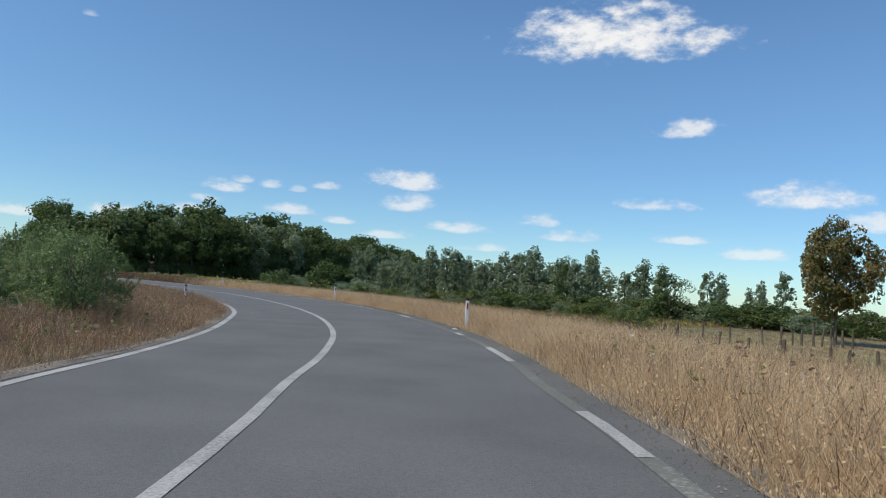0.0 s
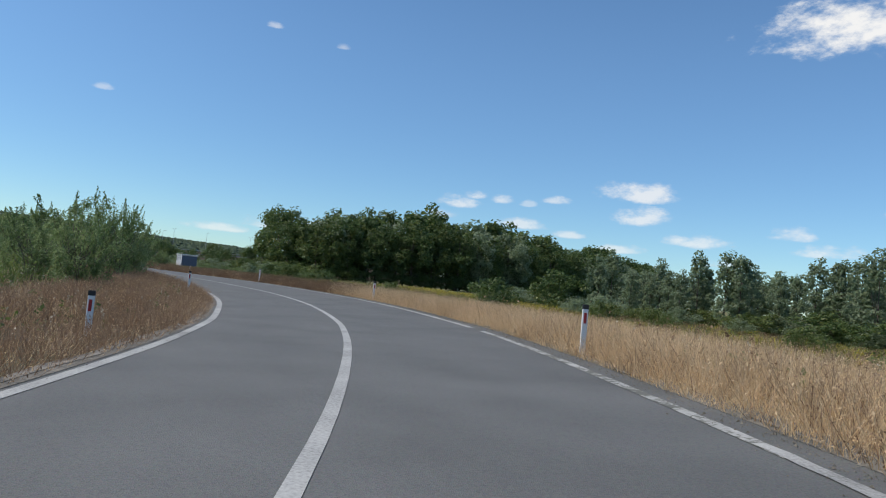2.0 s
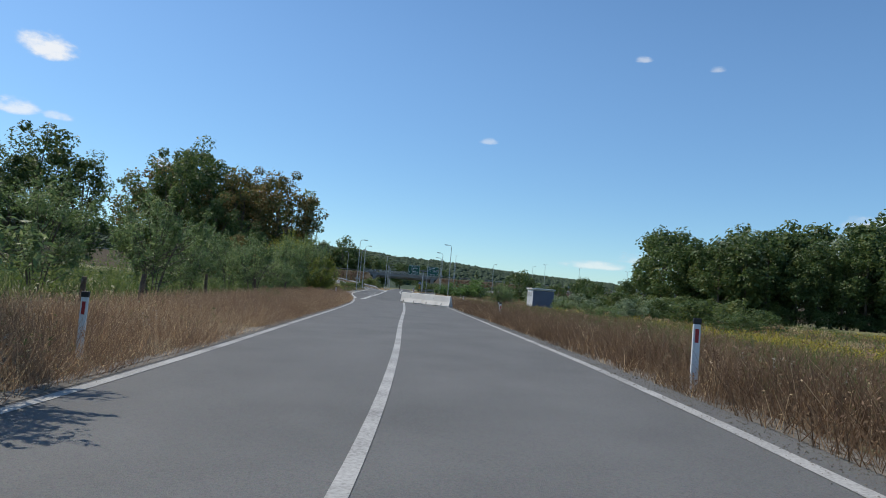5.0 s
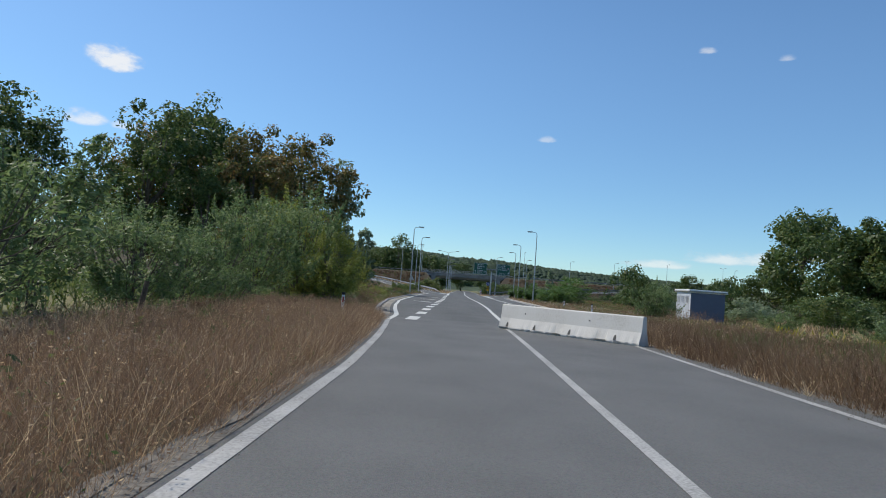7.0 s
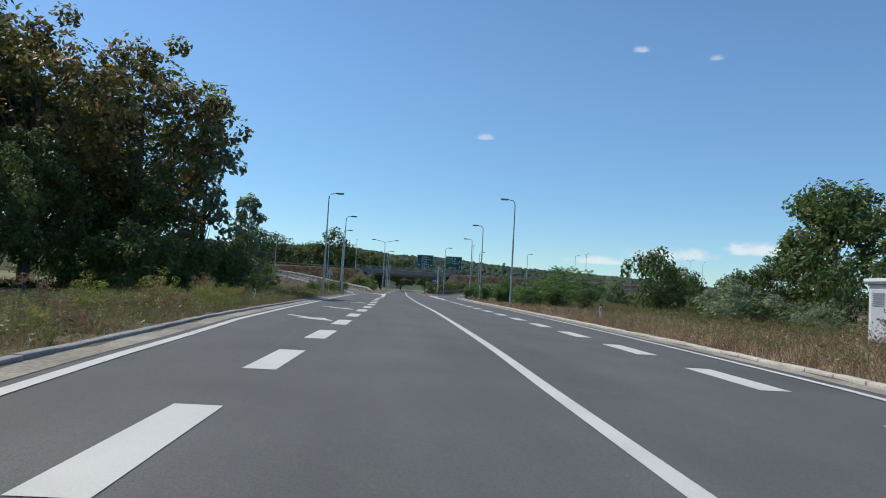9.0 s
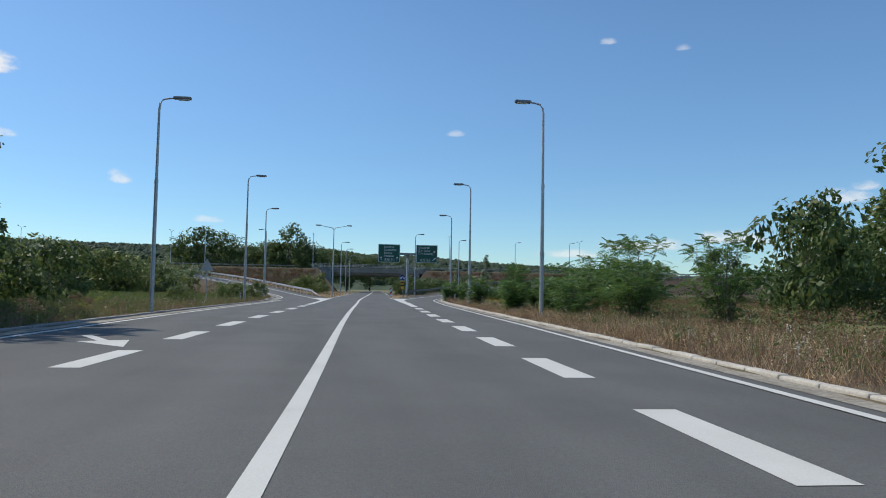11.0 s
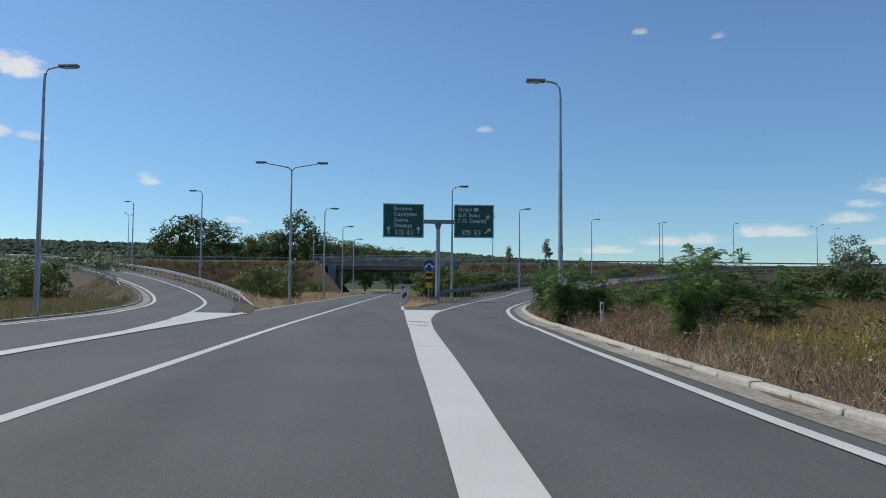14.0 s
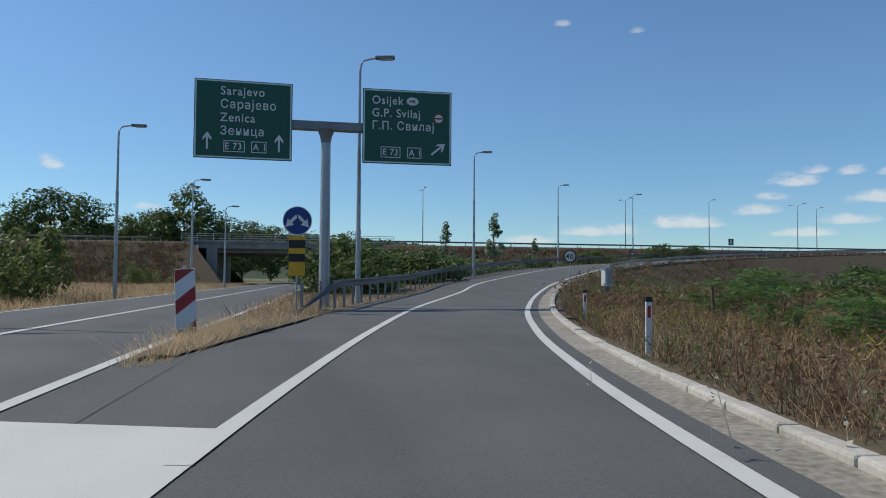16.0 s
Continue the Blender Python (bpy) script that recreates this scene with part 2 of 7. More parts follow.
def fast_mesh(name, co, nper, material):
    """co: (faces * nper, 3) corners, every face on its own."""
    me = bpy.data.meshes.new(name)
    nv, nf = len(co), len(co) // nper
    me.vertices.add(nv)
    me.vertices.foreach_set("co", np.ascontiguousarray(co, np.float32).ravel())
    me.loops.add(nv)
    me.loops.foreach_set("vertex_index", np.arange(nv, dtype=np.int32))
    me.polygons.add(nf)
    me.polygons.foreach_set("loop_start", np.arange(0, nv, nper, dtype=np.int32))
    me.materials.append(material)
    me.update(calc_edges=True)
    return me


def empty(name, at, turn=0.0, **tags):
    ob = new(name)
    ob.matrix_world = pose(*at, 0, 0, turn)
    return tagged(ob, **tags)


def box(bm, c, size, bevel=0.0, m=None):
    mat = Matrix.Translation(c) @ Matrix.Diagonal((*size, 1))
    r = bmesh.ops.create_cube(bm, size=1.0, matrix=(m @ mat) if m is not None else mat)
    if bevel:
        edges = list({e for v in r["verts"] for e in v.link_edges})
        bmesh.ops.bevel(bm, geom=edges, offset=bevel, segments=2, affect="EDGES", profile=0.5)
    return bm


def tube(bm, pts, radii, sides=8, cap=True):
    """A round bar along pts, with a radius at each."""
    rings = []
    pts = [Vector(p) for p in pts]
    for i, p in enumerate(pts):
        d = (pts[min(i + 1, len(pts) - 1)] - pts[max(i - 1, 0)]).normalized()
        a = d.cross(Vector((0, 0, 1)) if abs(d.z) < 0.9 else Vector((1, 0, 0))).normalized()
        b = d.cross(a)
        rings.append([bm.verts.new(p + radii[i] * (math.cos(q) * a + math.sin(q) * b)) for q in [2 * math.pi * k / sides for k in range(sides)]])
    for u, v in zip(rings, rings[1:]):
        for k in range(sides):
            bm.faces.new((u[k], u[(k + 1) % sides], v[(k + 1) % sides], v[k]))
    if cap:
        bm.faces.new(rings[-1])
        bm.faces.new(rings[0][::-1])
    return bm


def disc(bm, c, r, thick, axis="x", sides=28):
    rot = {"x": pose(0, 0, 0, 0, 90, 0), "y": pose(0, 0, 0, 90, 0, 0), "z": Matrix()}[axis]
    bmesh.ops.create_cone(bm, cap_ends=True, segments=sides, radius1=r, radius2=r, depth=thick, matrix=Matrix.Translation(c) @ rot)
    return bm


def spline(pts, step=1.0):
    """Points about step apart on a smooth line through pts."""
    p = np.array(pts, float)
    p = np.vstack([2 * p[0] - p[1], p, 2 * p[-1] - p[-2]])
    out = []
    for a, b, c, d in zip(p, p[1:], p[2:], p[3:]):
        n = max(1, int(np.linalg.norm(c - b) / step))
        t = np.arange(n)[:, None] / n
        out.append(0.5 * (2 * b + (c - a) * t + (2 * a - 5 * b + 4 * c - d) * t**2 + (3 * b - a - 3 * c + d) * t**3))
    return np.vstack([*out, p[-2:-1]])


def normals(p):
    """Unit way to the right of a line, point by point."""
    t = np.gradient(p[:, :2], axis=0)
    t /= np.linalg.norm(t, axis=1)[:, None]
    return np.stack([t[:, 1], -t[:, 0]], 1)


# ---- the road's line ----
CENTRE = spline([(44, -24), (40, -14), (36.2, -6), (32.6, 0.6), (29.4, 5.0), (27.0, 7.9), (24.6, 10.9), (20.6, 15.2), (15.1, 20.1), (12.0, 22.5), (8.3, 24.9), (3.1, 27.7), (-1.5, 29.9),
                 (-4.9, 31.3), (-12, 33.8), (-18, 35.5), (-24, 36.8), (-30, 37.7), (-36.4, 38.5), (-44, 39.15), (-55.7, 39.9), (-68, 40.7), (-80.1, 41.4), (-89, 41.9), (-98.7, 42.4),
                 (-110.3, 43.05), (-120.5, 43.65), (-142, 44.6), (-167.8, 45.5), (-193.7, 46.8), (-210.9, 47.4), (-227.7, 48.2), (-260, 49.8), (-300, 51.9), (-345, 54.3), (-420, 58), (-520, 63)], 1.0)
RIGHT = normals(CENTRE)


def bank(x):
    return 0.04 * np.clip((np.asarray(x, float) + 78) / 40, 0, 1)


def off(table, x):
    t = np.array(table, float)
    return np.interp(x, t[::-1, 0], t[::-1, 1])


LEFT_LINE = [(60, -3.14), (34, -3.11), (26, -3.13), (20, -3.14), (14, -3.13), (8, -3.05), (2, -2.91), (-4, -2.88), (-10, -2.92), (-16, -3.01), (-22, -3.07), (-28, -3.08), (-34, -3.11), (-40, -3.17), (-48, -3.23), (-56, -3.28), (-64, -3.32), (-72, -3.39), (-78, -3.48), (-84, -3.79), (-89, -4.14), (-93, -4.46), (-97, -4.52), (-98, -4.60), (-105, -5.35), (-113, -6.10), (-124, -6.90), (-135, -7.20), (-180, -7.55), (-207, -7.50)]
RIGHT_LINE = [(60, 3.27), (36, 3.27), (30, 3.23), (24, 3.20), (18, 3.19), (12, 3.23), (6, 3.38), (0, 3.56), (-6, 3.70), (-12, 3.79), (-18, 3.82), (-24, 3.82), (-30, 3.78), (-36, 3.69), (-44, 3.69), (-52, 3.64), (-60, 3.56), (-70, 3.47), (-80, 3.39), (-88, 3.33), (-94, 3.39), (-97, 3.67), (-100, 3.70), (-107, 4.50), (-113, 5.00), (-125, 5.45), (-140, 5.85), (-155, 6.27), (-163, 6.50), (-171, 6.57), (-179, 6.62), (-187, 6.65), (-195, 6.73), (-203, 7.08), (-211, 7.56)]


def line_at(offset, lo=-1e9, hi=1e9, lift=0.0):
    """Points of the road at an offset (number or table) from its middle, for x from hi down to lo."""
    keep = (CENTRE[:, 0] >= lo) & (CENTRE[:, 0] <= hi)
    c, n = CENTRE[keep], RIGHT[keep]
    o = off(offset, c[:, 0]) if isinstance(offset, list) else np.full(len(c), float(offset))
    p = c + n * o[:, None]
    return np.column_stack([p, bank(c[:, 0]) * np.clip(o, -6, 6) + lift])


def ribbon(a, b, cols=1):
    """Verts and faces of a strip between two lines of equal length (a to the left)."""
    t = np.linspace(0, 1, cols + 1)[None, :, None]
    v = (a[:, None] * (1 - t) + b[:, None] * t).reshape(-1, 3)
    w = cols + 1
    f = [(i * w + j, i * w + j + 1, (i + 1) * w + j + 1, (i + 1) * w + j) for i in range(len(a) - 1) for j in range(cols)]
    return v, [q[::-1] for q in f]


def swept(p, half):
    """Left and right edge of a line of points p with z."""
    n = np.column_stack([normals(p), np.zeros(len(p))])
    return p - n * half, p + n * half


# way up to the motorway, right: its left and right lines; and left
R_LINE = spline([(-211, 54.9, 0), (-217.2, 55.64, 0), (-224.7, 56.86, 0), (-230, 57.95, 0), (-236.6, 59.65, 0.02), (-245.6, 62.5, 0.12), (-257, 67.0, 0.45), (-267.8, 72.4, 1.0), (-288, 84.6, 2.1), (-301, 96, 2.95), (-313, 114.5, 4.1), (-321, 141, 5.2), (-325, 180, 6.2), (-326, 260, 6.6)], 1.0)
R_LEFT = spline([(-216.3, 52.2, 0), (-222, 52.87, 0), (-228.0, 53.96, 0), (-237, 56.02, 0.03), (-246.6, 58.68, 0.12), (-258, 62.9, 0.4), (-269.4, 67.6, 0.95), (-291, 80.2, 2.1), (-305, 92.4, 2.95), (-318, 112.5, 4.1), (-326.5, 140, 5.2), (-331, 180, 6.2), (-332, 260, 6.6)], 1.0)
L_OUT = spline([(-207.2, 43.35, 0), (-215, 42.6, 0), (-222, 41.75, 0.02), (-233.1, 39.9, 0.15), (-240.8, 37.9, 0.38), (-247.5, 35.6, 0.72), (-254.4, 32.6, 1.2), (-267.3, 25.9, 2.2), (-282.3, 17.2, 3.2), (-299.4, 6.1, 4.3), (-316, -8, 5.4), (-328, -30, 6.3), (-334, -70, 6.6), (-335, -150, 6.6)], 1.0)
L_IN = L_OUT.copy()
_n = np.column_stack([normals(L_OUT), np.zeros(len(L_OUT))])
L_IN -= _n * np.interp(-L_OUT[:, 0], [207, 213, 222, 230, 260], [4.6, 4.0, 3.2, 3.0, 3.2])[:, None]


# ---- ground ----
def side_of(x, y):
    """Signed way to the right of the road's middle, and the x of the nearest point."""
    x, y = np.asarray(x, float).ravel(), np.asarray(y, float).ravel()
    d, cx = np.empty(len(x)), np.empty(len(x))
    c, n = CENTRE[::2], RIGHT[::2]
    for i in range(0, len(x), 4000):
        q = np.stack([x[i:i + 4000], y[i:i + 4000]], 1)[:, None] - c[None]
        k = (q**2).sum(-1).argmin(1)
        w = q[np.arange(len(k)), k]
        s = (w * n[k]).sum(-1)
        d[i:i + 4000] = np.where(s >= 0, 1, -1) * np.linalg.norm(w, axis=1)
        cx[i:i + 4000] = c[k, 0]
    return d, cx


def smooth01(v):
    v = np.clip(v, 0, 1)
    return v * v * (3 - 2 * v)


def ground_z(x, y):
    """The height of the open land."""
    x, y = np.asarray(x, float).ravel(), np.asarray(y, float).ravel()
    d, cx = side_of(x, y)
    lo, ro = off(LEFT_LINE, cx), off(RIGHT_LINE, cx)
    beyond = np.maximum(d - ro, lo - d) - 1.5
    edge = bank(cx) * np.clip(d, -5, 5) - 0.10
    far = np.where(d > 0, -1.0 * smooth01((cx + 110) / 70) - 0.15, -0.12)
    roll = 0.12 * np.sin(x * 0.13 + y * 0.07) + 0.10 * np.sin(y * 0.19 - x * 0.05)
    z = edge + (far + roll * smooth01(beyond / 12) - edge) * smooth01(beyond / 11)
    return np.where(beyond < 0, edge - 0.06, z)


def ramp_z(x, y, line, sgn, edge):
    """The height of the slope beside a ramp's line, falling away on its sgn side."""
    q = np.stack([x, y], 1)[:, None] - line[None, ::3, :2]
    k = (q**2).sum(-1).argmin(1)
    d = (q[np.arange(len(k)), k] * normals(line)[::3][k]).sum(-1) * sgn
    return np.where(d > 0, line[::3, 2][k] - 0.06 - np.maximum(0, d - edge) / 1.8, -9)


def land_z(x, y):
    """The height of the land with the ramps' slopes."""
    x, y = np.asarray(x, float).ravel(), np.asarray(y, float).ravel()
    z = ground_z(x, y)
    near = (x < -205) & (np.abs(y - 50) < 160)
    if near.any():
        a, b = x[near], y[near]
        slope = np.where((b < 38.5) | (b > 69.5), np.where(a > -338.5, (-328 - a) / 10.5 * 6.9 - 0.5, np.where(a > -366, 6.5, 6.5 - (-366 - a) * 0.58)), -9)
        z[near] = np.maximum.reduce([slope, np.maximum.reduce([z[near], ramp_z(a, b, R_LINE, 1, 1.4), ramp_z(a, b, R_LEFT, -1, 2.0), ramp_z(a, b, L_OUT, 1, 3.6), ramp_z(a, b, L_IN, -1, 1.4)])])
    return z


def build_ground():
    xs = np.r_[-3200, -2200, -1500, -1100, -850, -700, -600, -530, np.arange(-480, 81, 2.5), 120, 200, 350, 600, 1000, 1600, 2600]
    ys = np.r_[-2600, -1600, -1000, -600, -380, -240, -160, -110, np.arange(-80, 151, 2.5), 180, 230, 300, 420, 600, 900, 1500, 2400, 3400]
    gx, gy = np.meshgrid(xs, ys, indexing="ij")
    z = ground_z(gx, gy)
    v = np.column_stack([gx.ravel(), gy.ravel(), z])
    k = len(ys)
    f = [(i * k + j, (i + 1) * k + j, (i + 1) * k + j + 1, i * k + j + 1) for i in range(len(xs) - 1) for j in range(k - 1)]
    return tagged(link_mesh("ground", soup("ground", v, f, MEADOW, True)), "dry summer meadow of olive and straw grass", "ground", kind="structure")


build_ground()

# verges on both sides of the carriageway
for nm, sgn, table in (("verge_left", -1, LEFT_LINE), ("verge_right", 1, RIGHT_LINE)):
    lines = []
    for j, dist in enumerate((0.0, 0.5, 1.2, 2.2, 3.6, 5.5, 8.0)):
        ln = line_at([(x, o + sgn * (0.3 + dist)) for x, o in table], -206 if sgn < 0 else -211, 60)
        g = ground_z(ln[:, 0], ln[:, 1])
        w = smooth01(dist / 8.0)
        ln[:, 2] = ln[:, 2] * (1 - w) + (g + 0.03) * w + (0.02 if j else -0.05) + 0.03 * np.sin(ln[:, 0] * 1.7 + dist * 3) * min(1, dist)
        lines.append(ln)
    vv, ff, base = [], [], 0
    for a, b in zip(lines, lines[1:]):
        p, f = ribbon(a, b) if sgn > 0 else ribbon(b, a)
        ff += [tuple(i + base for i in q) for q in f]
        vv.append(p)
        base += len(p)
    verge = soup(nm, np.vstack(vv), ff, SOIL, True)
    verge.materials.append(STRAW_SOIL)
    for q in verge.polygons:
        q.material_index = int(sgn > 0 and q.center.x + 3 * math.sin(q.center.y * 2.3) > -14)
    tagged(link_mesh(nm, verge), "dry straw-coloured soil verge beside the asphalt", "verge", kind="structure")

# loose edge of the old carriageway
for nm, sgn, table in (("shoulder_left", -1, LEFT_LINE), ("shoulder_right", 1, RIGHT_LINE)):
    a = line_at([(x, o + sgn * (0.16 if sgn < 0 else 0.44)) for x, o in table], -97, 60, 0.004)
    b = line_at([(x, o + sgn * (0.48 if sgn < 0 else 0.78)) for x, o in table], -97, 60, 0.0)
    wob = 0.06 * np.sin(b[:, 0] * 2.1) + 0.06 * np.sin(b[:, 0] * 0.9 + 1)
    b[:, :2] += RIGHT[(CENTRE[:, 0] >= -97) & (CENTRE[:, 0] <= 60)] * (sgn * wob)[:, None]
    b[:, 2] += 0.03
    a[:, 2] += 0.002
    v, f = ribbon(a, b, 2) if sgn > 0 else ribbon(b, a, 2)
    tagged(link_mesh(nm, soup(nm, v, f, SHOULDER, True)), "gravelly crumbling edge of the old asphalt", "shoulder", kind="structure")

for sgn, table, at in ((1, RIGHT_LINE, 0.58), (-1, LEFT_LINE, 0.36)):
    a = line_at([(x, o + sgn * at) for x, o in table], -97, 60, 0.019 if sgn > 0 else 0.026)
    wob = 0.05 * np.sin(a[:, 0] * 1.9) + 0.05 * np.sin(a[:, 0] * 0.8 + 1)
    a[:, :2] += RIGHT[(CENTRE[:, 0] >= -97) & (CENTRE[:, 0] <= 60)] * (sgn * wob)[:, None]
    l, r = swept(a, 0.045)
    v, f = ribbon(l, r)
    nm = "asphalt_rim_right" if sgn > 0 else "asphalt_rim_left"
    tagged(link_mesh(nm, soup(nm, v, f, RIM)), "pale crumbled rim of the old asphalt", "shoulder", kind="structure")

# carriageway: old grey asphalt first, darker new asphalt from the widening on
def shoulder(table, extra):
    return [(x, o + extra) for x, o in table]


for nm, lo, hi, m, ext in (("road_old", -95, 60, ASPHALT_OLD, 0.5), ("road_new", -206, -95, ASPHALT_NEW, 0.55)):
    a, b = line_at(shoulder(LEFT_LINE, -ext), lo - 1, hi, 0.0), line_at(shoulder(RIGHT_LINE, ext), lo - 1, hi, 0.0)
    v, f = ribbon(a, b, 6)
    tagged(link_mesh(nm, soup(nm, v, f, m, True)), "weathered grey asphalt carriageway" if "old" in nm else "smooth dark grey asphalt of the widened junction", "road", kind="structure")
a, b = line_at(-4.3, -520, -204.5, -0.006), line_at(4.3, -520, -204.5, -0.006)
v, f = ribbon(a, b, 4)
tagged(link_mesh("road_main", soup("road_main", v, f, ASPHALT_NEW, True)), "dark grey asphalt running on under the bridge", "road", kind="structure")


def resample(p, n):
    s = np.r_[0, np.cumsum(np.linalg.norm(np.diff(p, axis=0), axis=1))]
    q = np.linspace(0, s[-1], n)
    return np.column_stack([np.interp(q, s, p[:, k]) for k in range(p.shape[1])])


def widen(p, by):
    n = np.column_stack([normals(p), np.zeros(len(p))])
    return p + n * by


def widen_by(p, by):
    n = np.column_stack([normals(p), np.zeros(len(p))])
    return p + n * by[:, None]


# right-hand ramp surface, from the nose of the dividing island
ra = resample(np.vstack([line_at(3.9, -217, -204, 0.0)[:, :3], widen_by(R_LEFT, -np.interp(-R_LEFT[:, 0], [216, 228, 240, 248, 300], [0.6, 0.9, 2.2, 2.5, 2.5]))[2:]]), 220)
rb = resample(np.vstack([line_at(shoulder(RIGHT_LINE, 0.55), -211, -204, 0.0), widen(R_LINE, 0.55)[1:]]), 220)
ra[:, 2] += 0.006
rb[:, 2] += 0.006
rm = resample(np.vstack([line_at(4.3, -214, -204, 0.0)[:, :3], R_LEFT[1:]]), 220)
rn = resample(np.vstack([line_at(RIGHT_LINE, -211, -204, 0.0), R_LINE[1:]]), 220)
rm[:, 2] += 0.006
rn[:, 2] += 0.006
v, f, base = [], [], 0
for p, q, c in ((ra, rm, 1), (rm, rn, 3), (rn, rb, 1)):
    a, b = ribbon(p, q, c)
    f += [tuple(i + base for i in x) for x in b]
    v.append(a)
    base += len(a)
v = np.vstack(v)
v[:, 2] -= 0.012 * np.clip((v[:, 0] + 213) / 5, 0, 1)
tagged(link_mesh("road_ramp_right", soup("road_ramp_right", v, f, ASPHALT_NEW, True)), "dark asphalt slip road climbing to the motorway", "slip road", kind="structure")
la = resample(np.vstack([line_at(shoulder(LEFT_LINE, -0.4), -207, -203, 0.0), widen(L_IN, -0.4)[2:]]), 200)
lb = resample(np.vstack([line_at(-3.9, -214, -203, 0.0), widen(L_OUT, 1.7)[14:]]), 200)
la[:, 2] += 0.004
lb[:, 2] += 0.004
v, f = ribbon(la, lb, 4)
tagged(link_mesh("road_ramp_left", soup("road_ramp_left", v, f, ASPHALT_NEW, True)), "dark asphalt slip road curving up to the motorway", "slip road", kind="structure")


# paved wedge between the main road and the right-hand ramp
wa = line_at(4.2, -241, -204.5, -0.010)
wb = resample(np.vstack([line_at(4.4, -217, -204.5, -0.010), widen(R_LEFT, -0.8)[2:26] - np.array([0, 0, 0.02])]), len(wa))
v, f = ribbon(wa, wb, 2)
tagged(link_mesh("road_wedge", soup("road_wedge", v, f, ASPHALT_NEW, True)), "dark asphalt between main road and slip road", "road", kind="structure")


def flank(name, edge, sgn, m=BANK, run=1.8, shelf=1.0):
    """The slope from a ramp's edge down to the land."""
    n = np.column_stack([normals(edge), np.zeros(len(edge))]) * sgn
    a = edge + n * 0.0 - np.array([0, 0, 0.03])
    b = edge + n * shelf - np.array([0, 0, 0.02])
    drop = np.maximum(b[:, 2:3] + 0.3, 0.25)
    c = b + n * drop * run
    c[:, 2] = ground_z(c[:, 0], c[:, 1]) - 0.12
    vv, ff, base = [], [], 0
    for p, q in ((a, b), (b, c)):
        w, fa = ribbon(p, q, 3) if sgn > 0 else ribbon(q, p, 3)
        ff += [tuple(i + base for i in x) for x in fa]
        vv.append(w)
        base += len(w)
    tagged(link_mesh(name, soup(name, np.vstack(vv), ff, m, True)), "dry scrubby earth slope beside the slip road", "embankment", kind="structure")


flank("bank_ramp_right_outer", rb[30:], 1)
flank("bank_ramp_right_inner", ra[40:], -1)
flank("bank_ramp_left_inner", la[20:], -1)
flank("bank_ramp_left_outer", lb[12:], 1)

# motorway embankments left and right of the bridge
def embankment(name, y0, y1, end):
    """From the abutment at y0 away to y1."""
    prof = [(-328.0, -0.5), (-338.5, 6.4), (-339.5, 6.6), (-366, 6.6), (-378, -0.5)]
    ys = np.linspace(y0, y1, 40)
    v = [(x, y, z + 0.12 * math.sin(y * 0.31 + x) * (0 < z < 6.5)) for y in ys for x, z in prof]
    f = [(i * 5 + j, i * 5 + j + 1, (i + 1) * 5 + j + 1, (i + 1) * 5 + j) for i in range(39) for j in range(4)]
    f = f if y1 < y0 else [q[::-1] for q in f]
    base = len(v)
    v += [(x, y0 + end * (0.6 if z > 3 else 6.5), z) for x, z in prof]
    f += [(j, base + j, base + j + 1, j + 1) for j in range(4)]
    tagged(link_mesh(name, soup(name, v, f, BANK, False)), "motorway embankment of reddish dry scrub and earth", "embankment", kind="structure")


embankment("embankment_left", 38.5, -420, 1)
embankment("embankment_right", 69.5, 460, -1)

# far wooded ridge
def ridge(name, x0, prof, depth, seed):
    rnd = np.random.RandomState(seed)
    py, pz = np.array(prof).T
    ys = np.arange(py.min(), py.max(), 9.0)
    top = np.interp(ys, py, pz)
    v, cols = [], 9
    for y, h in zip(ys, top):
        for j in range(cols):
            u = j / (cols - 1)
            bumpy = rnd.uniform(-1, 1) * 2.2 * (0.3 + u)
            v.append((x0 - depth * u + rnd.uniform(-5, 5), y + rnd.uniform(-3, 3), -1 + (h + 1) * math.sin(u * math.pi / 2) + bumpy))
    f = [(i * cols + j, (i + 1) * cols + j, (i + 1) * cols + j + 1, i * cols + j + 1) for i in range(len(ys) - 1) for j in range(cols - 1)]
    tagged(link_mesh(name, soup(name, v, f, HILL, False)), "distant ridge covered with dark green woods", "hill", kind="structure")


RIDGE = [(-900, 34), (-500, 42), (-300, 44), (-200, 42), (-100, 40), (-10, 42), (30, 41.5), (75, 36), (130, 35.5), (190, 31), (270, 27), (350, 25), (420, 21), (520, 14), (700, 9), (1000, 5)]
ridge("backdrop_ridge", -700, RIDGE, 300, 3)


def ridge_woods():
    """Tree tops all over the ridge, one rough clump each."""
    rng = np.random.RandomState(8)
    n = 11000
    py, pz = np.array(RIDGE).T
    y, u = rng.uniform(-420, 640, n), rng.uniform(0.05, 1.0, n) ** 0.8
    z = -1 + (np.interp(y, py, pz) + 1) * np.sin(u * np.pi / 2)
    bm = bmesh.new()
    bmesh.ops.create_icosphere(bm, subdivisions=1, radius=1.0)
    ico = np.array([v.co[:] for v in bm.verts])
    tri = np.array([[v.index for v in f.verts] for f in bm.faces])
    bm.free()
    s = rng.uniform(2.0, 4.4, n)
    v = ico[None] * rng.uniform(0.75, 1.25, (n, len(ico), 1)) * s[:, None, None] * np.array([1, 1, 0.95])
    v += np.column_stack([-700 - 300 * u, y, z + s * 0.35])[:, None]
    co = v[:, tri.ravel()].reshape(-1, 3)
    ob = link_mesh("ridge_woods", fast_mesh("ridge_woods", co, 3, HILL))
    return tagged(ob, "distant dark green tree tops on the ridge", "woods", kind="stuff")


ridge_woods()


